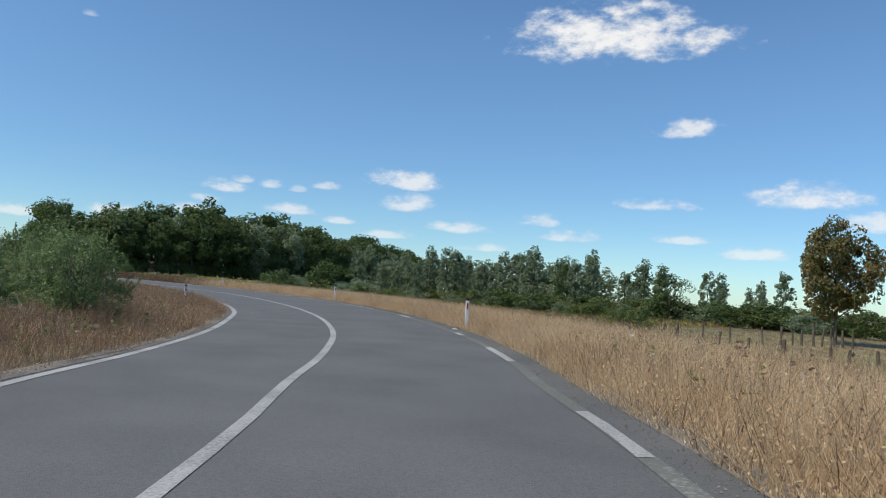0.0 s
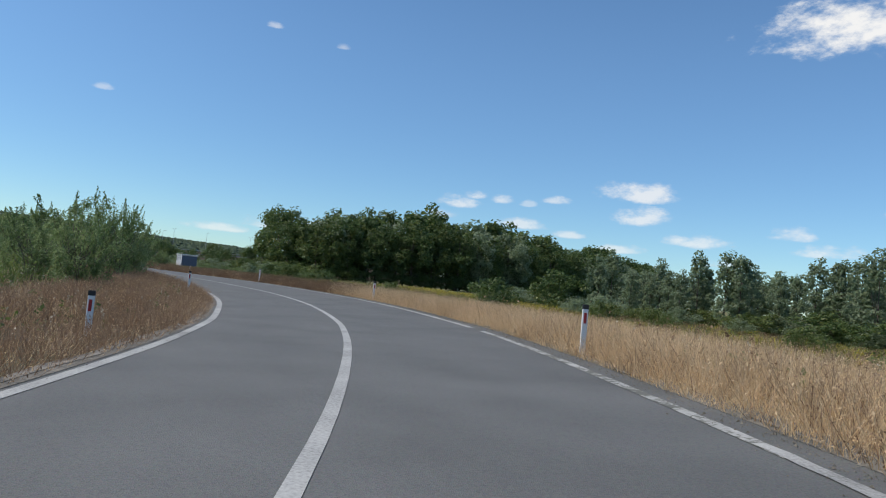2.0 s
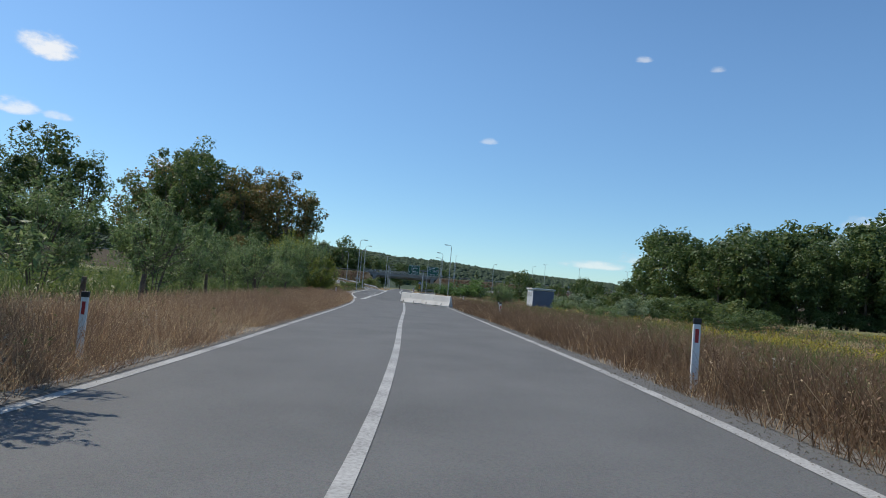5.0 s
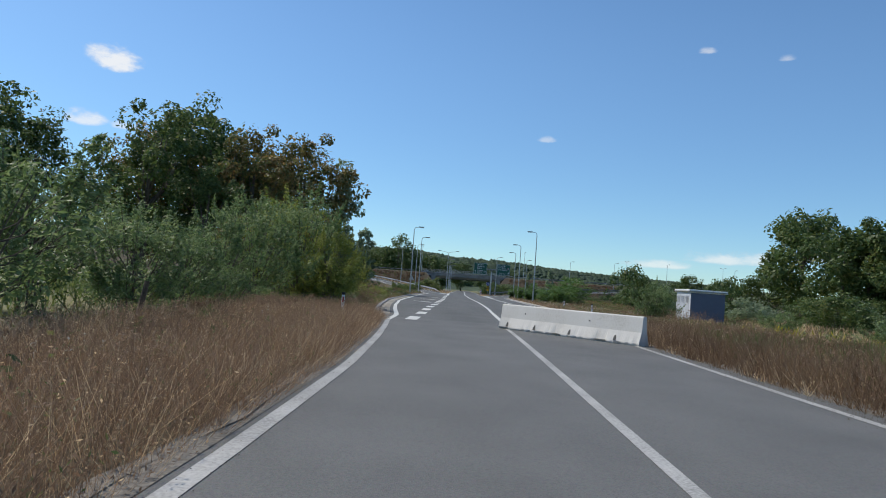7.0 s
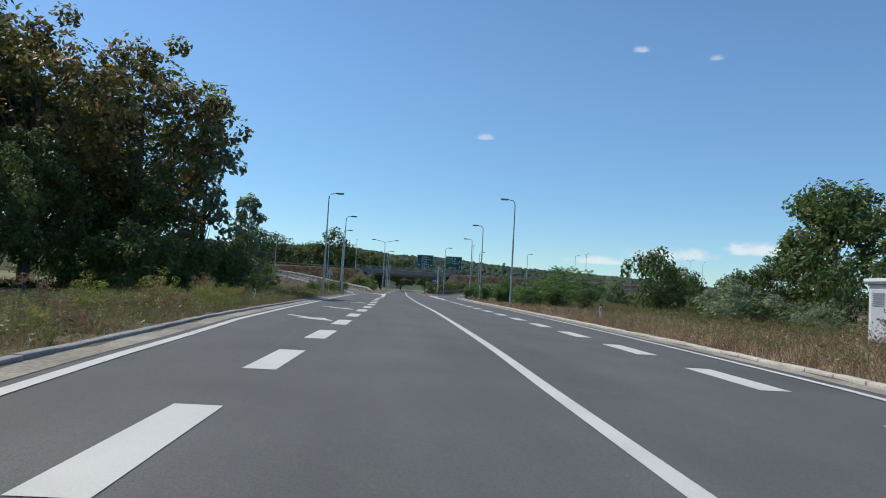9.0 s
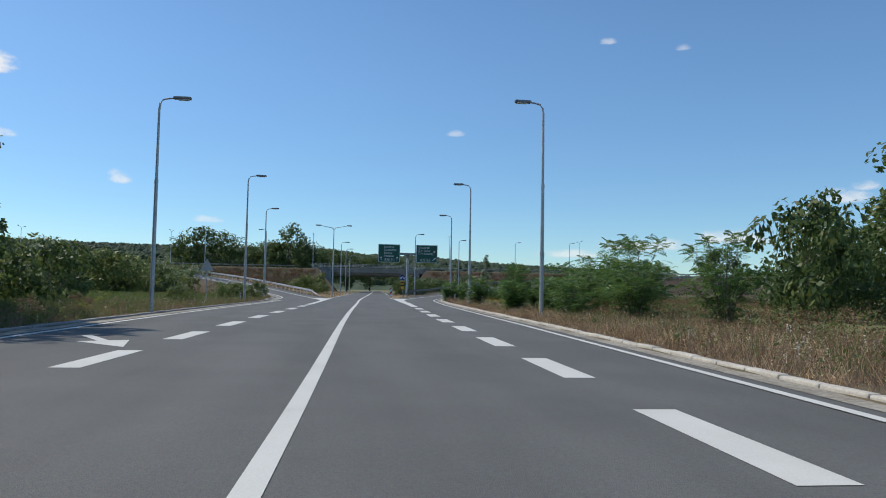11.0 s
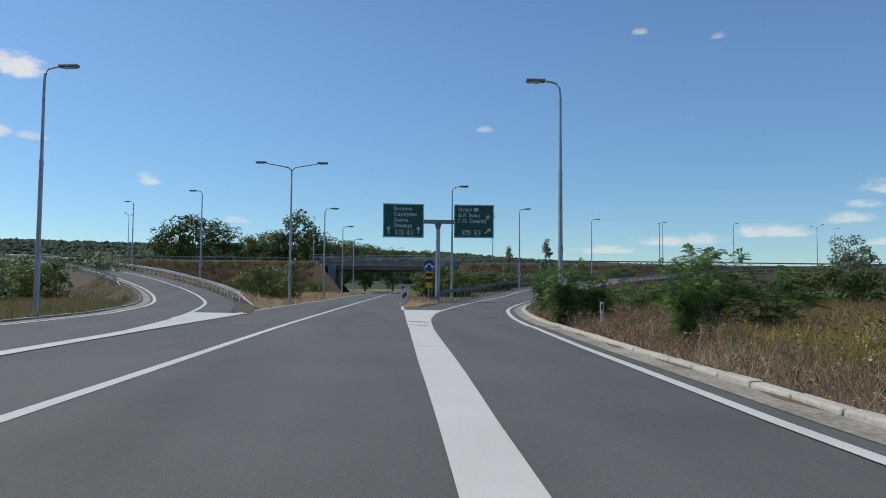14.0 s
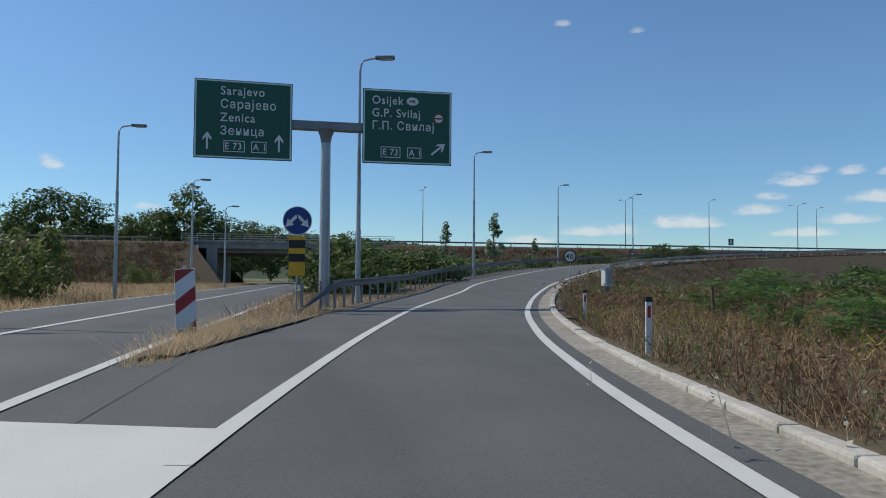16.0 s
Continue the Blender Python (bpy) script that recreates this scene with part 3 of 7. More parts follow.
# dry land inside the slip road's bend
bend = R_LINE[(R_LINE[:, 0] < -209) & (R_LINE[:, 1] < 200)][::2]
vv, ff, base = [], [], 0
lines = []
for dist in (0.95, 1.6, 3, 5, 8, 12, 17, 24, 33):
    ln = widen(bend, dist)
    ln[:, 2] = land_z(ln[:, 0], ln[:, 1]) + 0.05
    lines.append(ln)
for a, b in zip(lines, lines[1:]):
    p, f = ribbon(a, b)
    ff += [tuple(i + base for i in q) for q in f]
    vv.append(p)
    base += len(p)
tagged(link_mesh("verge_bend", soup("verge_bend", np.vstack(vv), ff, SOIL, True)), "brown weedy soil inside the slip road's bend", "verge", kind="structure")

# island between main road and slip road
MAIN_RIGHT = [(-220, 3.55), (-234, 3.55), (-253, 3.85), (-420, 4.0)]
keep = (R_LEFT[:, 0] < -231) & (R_LEFT[:, 0] > -275)
isl_b = widen(R_LEFT, -2.3)[keep]
isl_a = np.array([line_at(MAIN_RIGHT, x - 1.5, x + 1.5)[1] for x in isl_b[:, 0]])
ok = isl_b[:, 1] > isl_a[:, 1] + 0.12
isl_a, isl_b = isl_a[ok], isl_b[ok]
isl_a[:, 2], isl_b[:, 2] = 0.02, isl_b[:, 2] + 0.02
isl_m = (isl_a + isl_b) / 2 + np.array([0, 0, 0.05])
v1, f1 = ribbon(isl_a, isl_m)
v2, f2 = ribbon(isl_m, isl_b)
tagged(link_mesh("traffic_island", soup("traffic_island", np.vstack([v1, v2]), f1 + [tuple(i + len(v1) for i in q) for q in f2], SOIL, True)), "dirt island overgrown with straw weeds", "island", kind="structure")


# ---- lines on the asphalt ----
def stripe(name, a, b, m, label, parent=None):
    v, f = ribbon(a, b, 1)
    ob = link_mesh(name, soup(name, v, f, m), parent, "" if parent is not None else label)
    if parent is None:
        tagged(ob, label, "road marking", kind="structure")
    return ob


UP = 0.006


def long_line(name, table, width, m, lo, hi, label, lift=UP):
    t = table if isinstance(table, list) else [(60, table), (-600, table)]
    return stripe(name, line_at([(x, o - width / 2) for x, o in t], lo, hi, lift), line_at([(x, o + width / 2) for x, o in t], lo, hi, lift), m, label)


CENTRE_OFF = [(60, 0.07), (38, 0.05), (33, 0.02), (29, -0.00), (25, -0.05), (21, -0.08), (17, -0.11), (13, -0.27), (9, -0.23), (5, -0.08), (1, 0.05), (-3, 0.16), (-7, 0.26), (-11, 0.29), (-15, 0.28), (-19, 0.27), (-23, 0.27), (-27, 0.24), (-31, 0.21), (-36, 0.18), (-42, 0.12), (-48, 0.08), (-56, 0.01), (-64, -0.03), (-72, -0.03), (-80, -0.06), (-88, -0.11), (-95, -0.19)]
long_line("centre_line", CENTRE_OFF, 0.14, PAINT_OLD, -93, 60, "worn white centre line on grey asphalt")
long_line("centre_line", [(-90, 0.00), (-140, 0.00), (-155, -0.06), (-168, -0.11), (-180, -0.26), (-192, -0.38), (-204, -0.35), (-216, -0.30), (-235, -0.23), (-270, 0.00), (-520, 0.00)], 0.20, PAINT_NEW, -420, -94, "solid white centre line, freshly painted")
long_line("edge_line_left", LEFT_LINE, 0.17, PAINT_OLD, -93.6, 60, "worn white edge line on grey asphalt")
long_line("edge_line_left", LEFT_LINE, 0.20, PAINT_NEW, -206, -92.4, "white edge line along the kerb", 0.010)
long_line("edge_line_right", RIGHT_LINE, 0.16, PAINT_OLD, -96, -3, "worn white edge line with gravel on it")
long_line("edge_line_right", RIGHT_LINE, 0.16, PAINT_WORN, -3, 8.6, "patchy white edge line with gravel on it")
long_line("edge_line_right", RIGHT_LINE, 0.17, PAINT_GONE, 8.6, 60, "nearly rubbed-off white edge line")
for lo, hi in ((28.2, 29.4), (23.4, 25.1), (20.5, 21.1), (13.4, 14.9), (7.9, 9.9)):
    n = max(3, int((hi - lo) / 0.25))
    at = np.linspace(hi, lo, n)
    mid = np.column_stack([np.interp(-at, -CENTRE[:, 0], CENTRE[:, k]) for k in (0, 1)])
    nn = np.column_stack([np.interp(-at, -CENTRE[:, 0], RIGHT[:, k]) for k in (0, 1)])
    o = off(RIGHT_LINE, at)
    a, b = [np.column_stack([mid + nn * (o + e + 0.012 * np.sin(at * 9 + e * 40))[:, None], bank(at) * (o + e) + 0.010]) for e in (-0.07, 0.07)]
    stripe("edge_line_patch", a, b, PAINT_OLD, "remnant of a rubbed-off white edge line")
long_line("edge_line_right", RIGHT_LINE, 0.17, PAINT_NEW, -212, -98, "white edge line along the kerb", 0.014)
long_line("edge_line_main", [(-226, 3.42), (-234, 3.37), (-253, 3.65), (-520, 3.75)], 0.18, PAINT_NEW, -420, -227.6, "white edge line of the main road")
long_line("edge_line_main", [(-206, -3.8), (-222, -4.12), (-251, -3.95), (-520, -3.8)], 0.18, PAINT_NEW, -420, -206, "white edge line of the main road")


def lifted(p, by=0.014):
    q = p.copy()
    q[:, 2] += by
    return q


def side_line(name, p, width, label):
    a, b = swept(lifted(p, 0.019), width / 2)
    return stripe(name, a, b, PAINT_NEW, label)


side_line("edge_line_ramp", R_LINE, 0.18, "white edge line curving with the slip road")
side_line("edge_line_ramp", R_LEFT[9:], 0.18, "white line along the slip road's guard rail")
side_line("edge_line_ramp", L_IN[2:], 0.2, "white edge line curving with the slip road")
side_line("edge_line_ramp", L_OUT[8:], 0.2, "white line along the slip road's outer side")


def dashes(name, offs, width, starts, length, label):
    """A broken line: one object with each dash as a part."""
    root = empty(name, (0, 0, 0), label=label, category="road marking", kind="structure")
    for x in starts:
        ends = []
        for q in (x, x - length):
            k = int(np.searchsorted(-CENTRE[:, 0], -q)) - 1
            u = (CENTRE[k, 0] - q) / (CENTRE[k, 0] - CENTRE[k + 1, 0])
            c, n = CENTRE[k] * (1 - u) + CENTRE[k + 1] * u, RIGHT[k]
            ends.append([np.array([*(c + n * (off(offs, q) + e * width / 2)), UP]) for e in (-1, 1)])
        stripe("dash", np.array([ends[0][0], ends[1][0]]), np.array([ends[0][1], ends[1][1]]), PAINT_NEW, "", root)



dashes("broken_line_left", [(-80, -3.7), (-102, -3.7), (-114, -3.9), (-132, -3.88), (-150, -3.7), (-600, -3.7)], 0.46, [-94.0 - 5.98 * k for k in range(16)], 3.0, "wide white dashes between lane and turning lane")
dashes("broken_line_right", [(-90, 3.45), (-125, 3.65), (-160, 3.92), (-600, 4.02)], 0.48, [-106.65 - 5.75 * k for k in range(14)], 3.0, "wide white dashes between lane and exit lane")


def flat_shape(name, outline, m, label, z=UP):
    bm = bmesh.new()
    bm.faces.new([bm.verts.new((x, y, z)) for x, y in outline])
    for f in bm.faces:
        if f.normal.z < 0:
            f.normal_flip()
    bm.normal_update()
    ob = part(name, bm, m, None)
    for p in ob.data.polygons:
        if p.normal.z < 0:
            ob.data.flip_normals()
            break
    return tagged(ob, label, "road marking", kind="structure")


# white nose before the right-hand island, and before the left one
nose_a = line_at([(-187, 3.62), (-200, 3.57), (-209, 3.63), (-217, 3.57), (-229, 3.44)], -228.2, -187.0, 0.0)
nose_b = resample(np.vstack([line_at([(-187, 4.12), (-195, 4.14), (-200, 4.22), (-209, 4.34), (-217, 4.55)], -216, -187, 0.0), widen_by(R_LEFT, np.clip(np.arange(len(R_LEFT)) / 9.0, 0, 1) * 0.085)[1:11]]), len(nose_a))
stripe("gore_paint", lifted(nose_a, 0.016), lifted(nose_b, 0.016), PAINT_NEW, "solid white painted nose before the dividing island")
gl_a = resample(np.vstack([line_at([(-189, -3.95), (-207, -4.0)], -207, -189, 0.0), L_OUT[1:15]]), 30)
gl_b = resample(line_at(-3.55, -222, -189, 0.0), 30)
stripe("gore_paint", lifted(gl_a, 0.016), lifted(gl_b, 0.016), PAINT_NEW, "solid white painted nose before the curving slip road")


def arrow(at, turn):
    """A lane arrow that bends to the side."""
    pts = [(-2.3, -0.12), (-0.4, -0.12), (-0.4, -0.55), (1.5, 0.0), (-0.4, 0.55), (-0.4, 0.12), (-2.3, 0.12)]
    c, s = math.cos(radians(turn)), math.sin(radians(turn))
    flat_shape("lane_arrow", [(at[0] + c * x - s * y, at[1] + s * x + c * y) for x, y in pts], PAINT_NEW, "white painted arrow pointing out of the lane", UP)


for ax in (-127.2, -139.3, -153.0):
    arrow((ax, 39.0 + 0.045 * (-127.2 - ax)), 28)


# skid marks across the white nose
RUBBER = plain("rubber_mark", (0.20, 0.20, 0.18), 0.8)
for pts in (((-214.4, 51.2), (-214.0, 51.5), (-213.4, 51.85)), ((-214.1, 51.2), (-213.7, 51.5), (-213.1, 51.85)), ((-211.8, 51.12), (-211.4, 51.38), (-210.8, 51.66))):
    p = spline([(x, y, 0.0) for x, y in pts], 0.2)
    a, b = swept(lifted(p, 0.024), 0.035)
    stripe("skid_mark", a, b, RUBBER, "faint dark skid mark across the white paint")


# ---- kerbs and gutters ----
def kerb(name, path, stone, m, label, gut=None):
    """A row of kerb stones along path (their road side), with a gutter strip before it."""
    root = empty(name, (0, 0, 0), label=label, category="kerb", kind="structure")
    me = bpy.data.meshes.new("kerb_stone")
    bm = bmesh.new()
    box(bm, (0, 0.10, -0.04), (0.985, 0.20, 0.25), 0.03)
    bm.to_mesh(me)
    bm.free()
    me.materials.append(m)
    p = resample(path, max(2, int(np.linalg.norm(np.diff(path, axis=0), axis=1).sum() / stone)))
    rnd = random.Random(len(name))
    for a, b in zip(p, p[1:]):
        c, d = (a + b) / 2, b - a
        ob = link_mesh("kerb_stone", me, root)
        ob.matrix_world = pose(c[0], c[1], c[2] + rnd.uniform(-0.012, 0.008), rnd.uniform(-1.5, 1.5), rnd.uniform(-0.6, 0.6), math.degrees(math.atan2(d[1], d[0])))
    return root


kr = np.vstack([line_at(shoulder(RIGHT_LINE, 0.78), -211, -99, 0.0), widen(R_LINE, 0.78)[1:58]])
kerb("kerb_right", kr[::-1], 1.0, CONCRETE, "pale concrete kerb stones with worn edges")
kl = np.vstack([line_at(shoulder(LEFT_LINE, -0.80), -206, -97, 0.0), widen(L_IN, -0.75)[2:60]])
kerb("kerb_left", kl, 1.0, CONCRETE_DARK, "dark weathered concrete kerb stones")
kerb("kerb_entrance", np.array([[-124.2, 50.9, 0.03], [-124.0, 53.0, 0.03], [-123.8, 56.0, 0.03]]), 1.0, CONCRETE, "pale kerb stones turning in to an unused entrance")
g1 = np.vstack([line_at(shoulder(RIGHT_LINE, 0.36), -211, -99, 0.0), widen(R_LINE, 0.36)[1:58]])
v, f = ribbon(lifted(g1, 0.008), lifted(kr, 0.015), 2)
tagged(link_mesh("gutter_right", soup("gutter_right", v, f, GUTTER)), "sandy concrete gutter strip before the kerb", "gutter", kind="structure")
g2 = np.vstack([line_at(shoulder(LEFT_LINE, -0.28), -206, -97, 0.0), widen(L_IN, -0.28)[2:60]])
v, f = ribbon(lifted(kl, 0.015), lifted(g2, 0.008), 2)
tagged(link_mesh("gutter_left", soup("gutter_left", v, f, GUTTER)), "sandy concrete gutter strip full of dry dirt", "gutter", kind="structure")


# ---- street lamps ----
def pole_mesh(h):
    bm = bmesh.new()
    tube(bm, [(0, 0, 0), (0, 0, h * 0.30)], [0.105, 0.098], 12)
    tube(bm, [(0, 0, h * 0.29), (0, 0, h * 0.31)], [0.112, 0.105], 12)
    tube(bm, [(0, 0, h * 0.31), (0, 0, h * 0.62)], [0.088, 0.080], 12)
    tube(bm, [(0, 0, h * 0.61), (0, 0, h * 0.625)], [0.092, 0.086], 12)
    tube(bm, [(0, 0, h * 0.625), (0, 0, h - 0.45)], [0.068, 0.052], 12)
    return bm


def street_lamp(at, turn, h=9.9, arms=1, label="grey galvanised street lamp on a tapered pole"):
    root = empty("street_lamp", at, turn, label=label, category="street lamp", group="street lamps of the junction")
    part("pole", pole_mesh(h), STEEL, root)
    bm = bmesh.new()
    box(bm, (0, 0, 0.05), (0.42, 0.42, 0.12), 0.02)
    part("base", bm, CONCRETE_DARK, root)
    for k in range(arms):
        s = 1 if k == 0 else -1
        reach = 0.68 if arms == 1 else 1.9
        bm = bmesh.new()
        if arms == 1:
            tube(bm, [(0, 0, h - 0.5), (s * 0.04, 0, h - 0.2), (s * 0.16, 0, h - 0.03), (s * 0.4, 0, h + 0.03), (s * reach, 0, h + 0.06)], [0.052, 0.048, 0.042, 0.04, 0.038], 8)
        else:
            tube(bm, [(0, 0, h - 0.5), (s * 0.25, 0, h - 0.28), (s * reach, 0, h + 0.02)], [0.05, 0.042, 0.036], 8)
        part("arm", bm, STEEL, root)
        bm = bmesh.new()
        box(bm, (s * (reach + 0.32), 0, h + 0.075), (0.78, 0.27, 0.13), 0.04)
        head = part("lamp_head", bm, STEEL_DARK, root)
        bm = bmesh.new()
        box(bm, (s * (reach + 0.38), 0, h + 0.0), (0.5, 0.2, 0.04), 0.01)
        part("lens", bm, LAMP_GLASS, head)
    return root


for x, y, z, turn, h in ((-169.0, 54.36, 0.1, -90, 10.0), (-193.1, 55.3, 0.1, -90, 9.6), (-216.4, 57.38, 0.1, -95, 9.5), (-170.2, 36.8, 0.0, 88, 9.7), (-194.1, 37.78, 0.0, 88, 9.9), (-218.0, 36.8, 0.1, 80, 9.8),
                         (-249.4, 56.75, 0.2, 75, 9.7), (-274.6, 67.9, 1.0, 75, 9.9), (-261.2, 45.2, 0.0, 90, 9.1), (-282.6, 46.2, 0.0, 90, 9.1), (-301, 47.2, 0.0, 90, 8.7)):
    street_lamp((x, y, z - 0.15), turn, h + 0.1)
street_lamp((-241.0, 44.05, -0.1), 87, 10.25, 2, "grey street lamp with two outstretched arms")
for x, y, z, turn in ((-265.8, 32.1, 1.3, -100), (-290.2, 17.4, 2.8, -110), (-306.5, 87.0, 3.0, 70), (-326, 107, 4.6, 60), (-346, 133, 6.5, 20), (-353.5, 163, 6.5, 20)):
    street_lamp((x, y, z - 0.1), turn, 10.0, 1, "street lamp standing beside the climbing slip road")
for x, y in ((-353, 37), (-353, -3.5), (-353, -44), (-353, -85), (-347, 77), (-353, 119), (-353, 158), (-353, 199), (-353, 240)):
    street_lamp((x, y, 6.5), 0, 10.5, 2, "tall two-armed lamp in the motorway's middle")


# ---- gantry with two green signs ----
def text_mesh(body, size, extrude=0.006):
    cu = bpy.data.curves.new("words", "FONT")
    cu.body, cu.size, cu.extrude = body, size, extrude
    cu.space_character, cu.offset = 1.12, 0.003
    ob = new("words", cu)
    bpy.context.view_layer.update()
    me = bpy.data.meshes.new_from_object(ob.evaluated_get(bpy.context.evaluated_depsgraph_get()))
    bpy.data.objects.remove(ob)
    return me


# faces that look along +x: local right is +y, local up is +z
FACE = Matrix(((0, 0, 1, 0), (1, 0, 0, 0), (0, 1, 0, 0), (0, 0, 0, 1)))


def words(body, size, y, z, parent, m=WHITE, x=0.045, narrow=1.0):
    me = text_mesh(body, size)
    me.materials.append(m)
    ob = link_mesh("lettering", me, parent)
    ob.matrix_basis = Matrix.Translation((x, y, z)) @ FACE @ Matrix.Diagonal((narrow, 1, 1, 1))
    return ob


def frame_bars(bm, w, h, t, x, c=(0, 0)):
    for sy in (-1, 1):
        box(bm, (x, c[0] + sy * (w / 2 - t / 2), c[1]), (0.008, t, h))
        box(bm, (x, c[0], c[1] + sy * (h / 2 - t / 2)), (0.008, w - 2 * t, t))
    return bm


def poly(bm, pts, x):
    bm.faces.new([bm.verts.new((x, y, z)) for y, z in pts])
    return bm


def arrow_pts(c, s, turn):
    base = [(-0.055, -0.5), (0.055, -0.5), (0.055, 0.22), (0.24, 0.0), (0.24, 0.17), (0.0, 0.5), (-0.24, 0.17), (-0.24, 0.0), (-0.055, 0.22)]
    k, j = math.cos(radians(turn)), math.sin(radians(turn))
    return [(c[0] + s * (k * y + j * z), c[1] + s * (-j * y + k * z)) for y, z in base]


def solid_shape(pts, x, m, parent, name, thick=0.008):
    bm = bmesh.new()
    poly(bm, pts, x)
    r = bmesh.ops.extrude_face_region(bm, geom=bm.faces[:])
    bmesh.ops.translate(bm, verts=[g for g in r["geom"] if isinstance(g, bmesh.types.BMVert)], vec=(thick, 0, 0))
    bmesh.ops.recalc_face_normals(bm, faces=bm.faces[:])
    return part(name, bm, m, parent)


def sign_panel(y, z, w, h, turn):
    bm = bmesh.new()
    box(bm, (0, 0, 0), (0.06, w, h), 0.012)
    p = part("sign_panel", bm, GREEN, gantry, "dark green direction panel with white border")
    p.matrix_basis = pose(0.28, y, z, 0, 0, turn)
    bm = bmesh.new()
    frame_bars(bm, w - 0.06, h - 0.06, 0.045, 0.034)
    part("border", bm, WHITE, p)
    for dz in (-h * 0.3, h * 0.3):
        bm = bmesh.new()
        box(bm, (-0.07, 0, dz), (0.08, w * 0.92, 0.09))
        part("rail", bm, STEEL, p)
    return p


gantry = empty("sign_gantry", (-247.3, 55.35, -0.15), 0, label="grey steel gantry carrying two green direction signs", category="road sign")
bm = bmesh.new()
tube(bm, [(0, 0, 0), (0, 0, 6.3)], [0.20, 0.17], 14)
part("post", bm, STEEL, gantry)
bm = bmesh.new()
tube(bm, [(0, 0, 6.2), (0, 0, 6.45), (0, 0, 6.7)], [0.17, 0.22, 0.32], 14)
part("flare", bm, STEEL_DARK, gantry)
bm = bmesh.new()
box(bm, (0, 0.0, 6.82), (0.34, 8.2, 0.32), 0.02)
part("beam", bm, STEEL_DARK, gantry)
bm = bmesh.new()
box(bm, (0, 0, 0.06), (0.75, 0.75, 0.14), 0.02)
part("foot_plate", bm, CONCRETE_DARK, gantry)
pl = sign_panel(-2.88, 6.85, 3.34, 2.78, 1.5)
for i, wd in enumerate(("Sarajevo", "\u0421\u0430\u0440\u0430\u0458\u0435\u0432\u043e", "Zenica", "\u0417\u0435\u043d\u0438\u0446\u0430")):
    words(wd, 0.43, -0.80, 0.86 - 0.47 * i, pl, narrow=0.92)
for yy in (-1.22, 1.22):
    solid_shape(arrow_pts((yy, -0.78), 0.62, 0), 0.034, WHITE, pl, "arrow")
words("E 73", 0.33, -0.63, -1.06, pl, narrow=0.9)
words("A 1", 0.33, 0.33, -1.06, pl, narrow=0.9)
bm = bmesh.new()
frame_bars(bm, 0.72, 0.40, 0.025, 0.036, (-0.31, -0.95))
part("number_frame", bm, WHITE, pl)
bm = bmesh.new()
frame_bars(bm, 0.52, 0.40, 0.025, 0.036, (0.53, -0.95))
part("number_frame", bm, WHITE, pl)
pr = sign_panel(2.95, 6.88, 3.30, 2.75, -1.5)
for i, wd in enumerate(("Osijek", "G.P. Svilaj", "\u0413.\u041f. \u0421\u0432\u0438\u043b\u0430\u0458")):
    words(wd, 0.43, -1.32, 0.82 - 0.47 * i, pr, narrow=0.92)
words("E 73", 0.33, -0.92, -1.06, pr, narrow=0.9)
words("A 1", 0.33, 0.06, -1.06, pr, narrow=0.9)
bm = bmesh.new()
frame_bars(bm, 0.72, 0.40, 0.025, 0.036, (-0.62, -0.95))
part("number_frame", bm, WHITE, pr)
bm = bmesh.new()
frame_bars(bm, 0.52, 0.40, 0.025, 0.036, (0.26, -0.95))
part("number_frame", bm, WHITE, pr)
solid_shape(arrow_pts((1.15, -0.78), 0.66, 50), 0.034, WHITE, pr, "arrow")
oval = [(0.18 + 0.22 * math.cos(a), 0.96 + 0.15 * math.sin(a)) for a in np.linspace(0, 2 * math.pi, 25)[:-1]]
solid_shape(oval, 0.034, WHITE, pr, "oval_badge")
words("HR", 0.17, 0.06, 0.90, pr, BLACK, 0.048)
bm = bmesh.new()
disc(bm, (0.036, 1.16, 0.36), 0.19, 0.012)
toll = part("round_badge", bm, RED, pr, "round white badge with a red rim")
bm = bmesh.new()
disc(bm, (0.041, 1.16, 0.36), 0.15, 0.012)
part("badge_field", bm, WHITE, toll)
bm = bmesh.new()
box(bm, (0.05, 1.16, 0.36), (0.006, 0.27, 0.05))
part("badge_bar", bm, BLACK, toll)


# ---- signs on the island ----
def stand(name, at, turn, label, category="road sign"):
    return empty(name, at, turn, label=label, category=category)


bs = stand("keep_either_side_sign", (-243.9, 54.35, -0.05), 2, "round blue sign with two white arrows above a striped board")
bm = bmesh.new()
tube(bm, [(-0.04, 0, 0), (-0.04, 0, 3.3)], [0.03, 0.03], 8)
part("post", bm, STEEL, bs)
bm = bmesh.new()
disc(bm, (0, 0, 3.0), 0.45, 0.02, sides=40)
bd = part("disc", bm, BLUE, bs)
bm = bmesh.new()
for k in range(40):
    a, b = 2 * math.pi * k / 40, 2 * math.pi * (k + 1) / 40
    bm.faces.new([bm.verts.new((0.012, r * math.cos(q), 3.0 + r * math.sin(q))) for r, q in ((0.43, a), (0.45, a), (0.45, b), (0.43, b))])
part("rim", bm, WHITE, bd)
for s in (-1, 1):
    pts = [(s * y, z) for y, z in ((0.02, 3.20), (0.02, 3.08), (0.17, 2.94), (0.10, 2.87), (0.36, 2.80), (0.30, 3.06), (0.235, 3.0), (0.09, 3.15))]
    solid_shape(pts, 0.012, WHITE, bd, "arrow", 0.006)
bm = bmesh.new()
box(bm, (0, 0, 1.90), (0.02, 0.50, 1.24), 0.004)
board = part("striped_board", bm, YELLOW, bs, "yellow board with black bands")
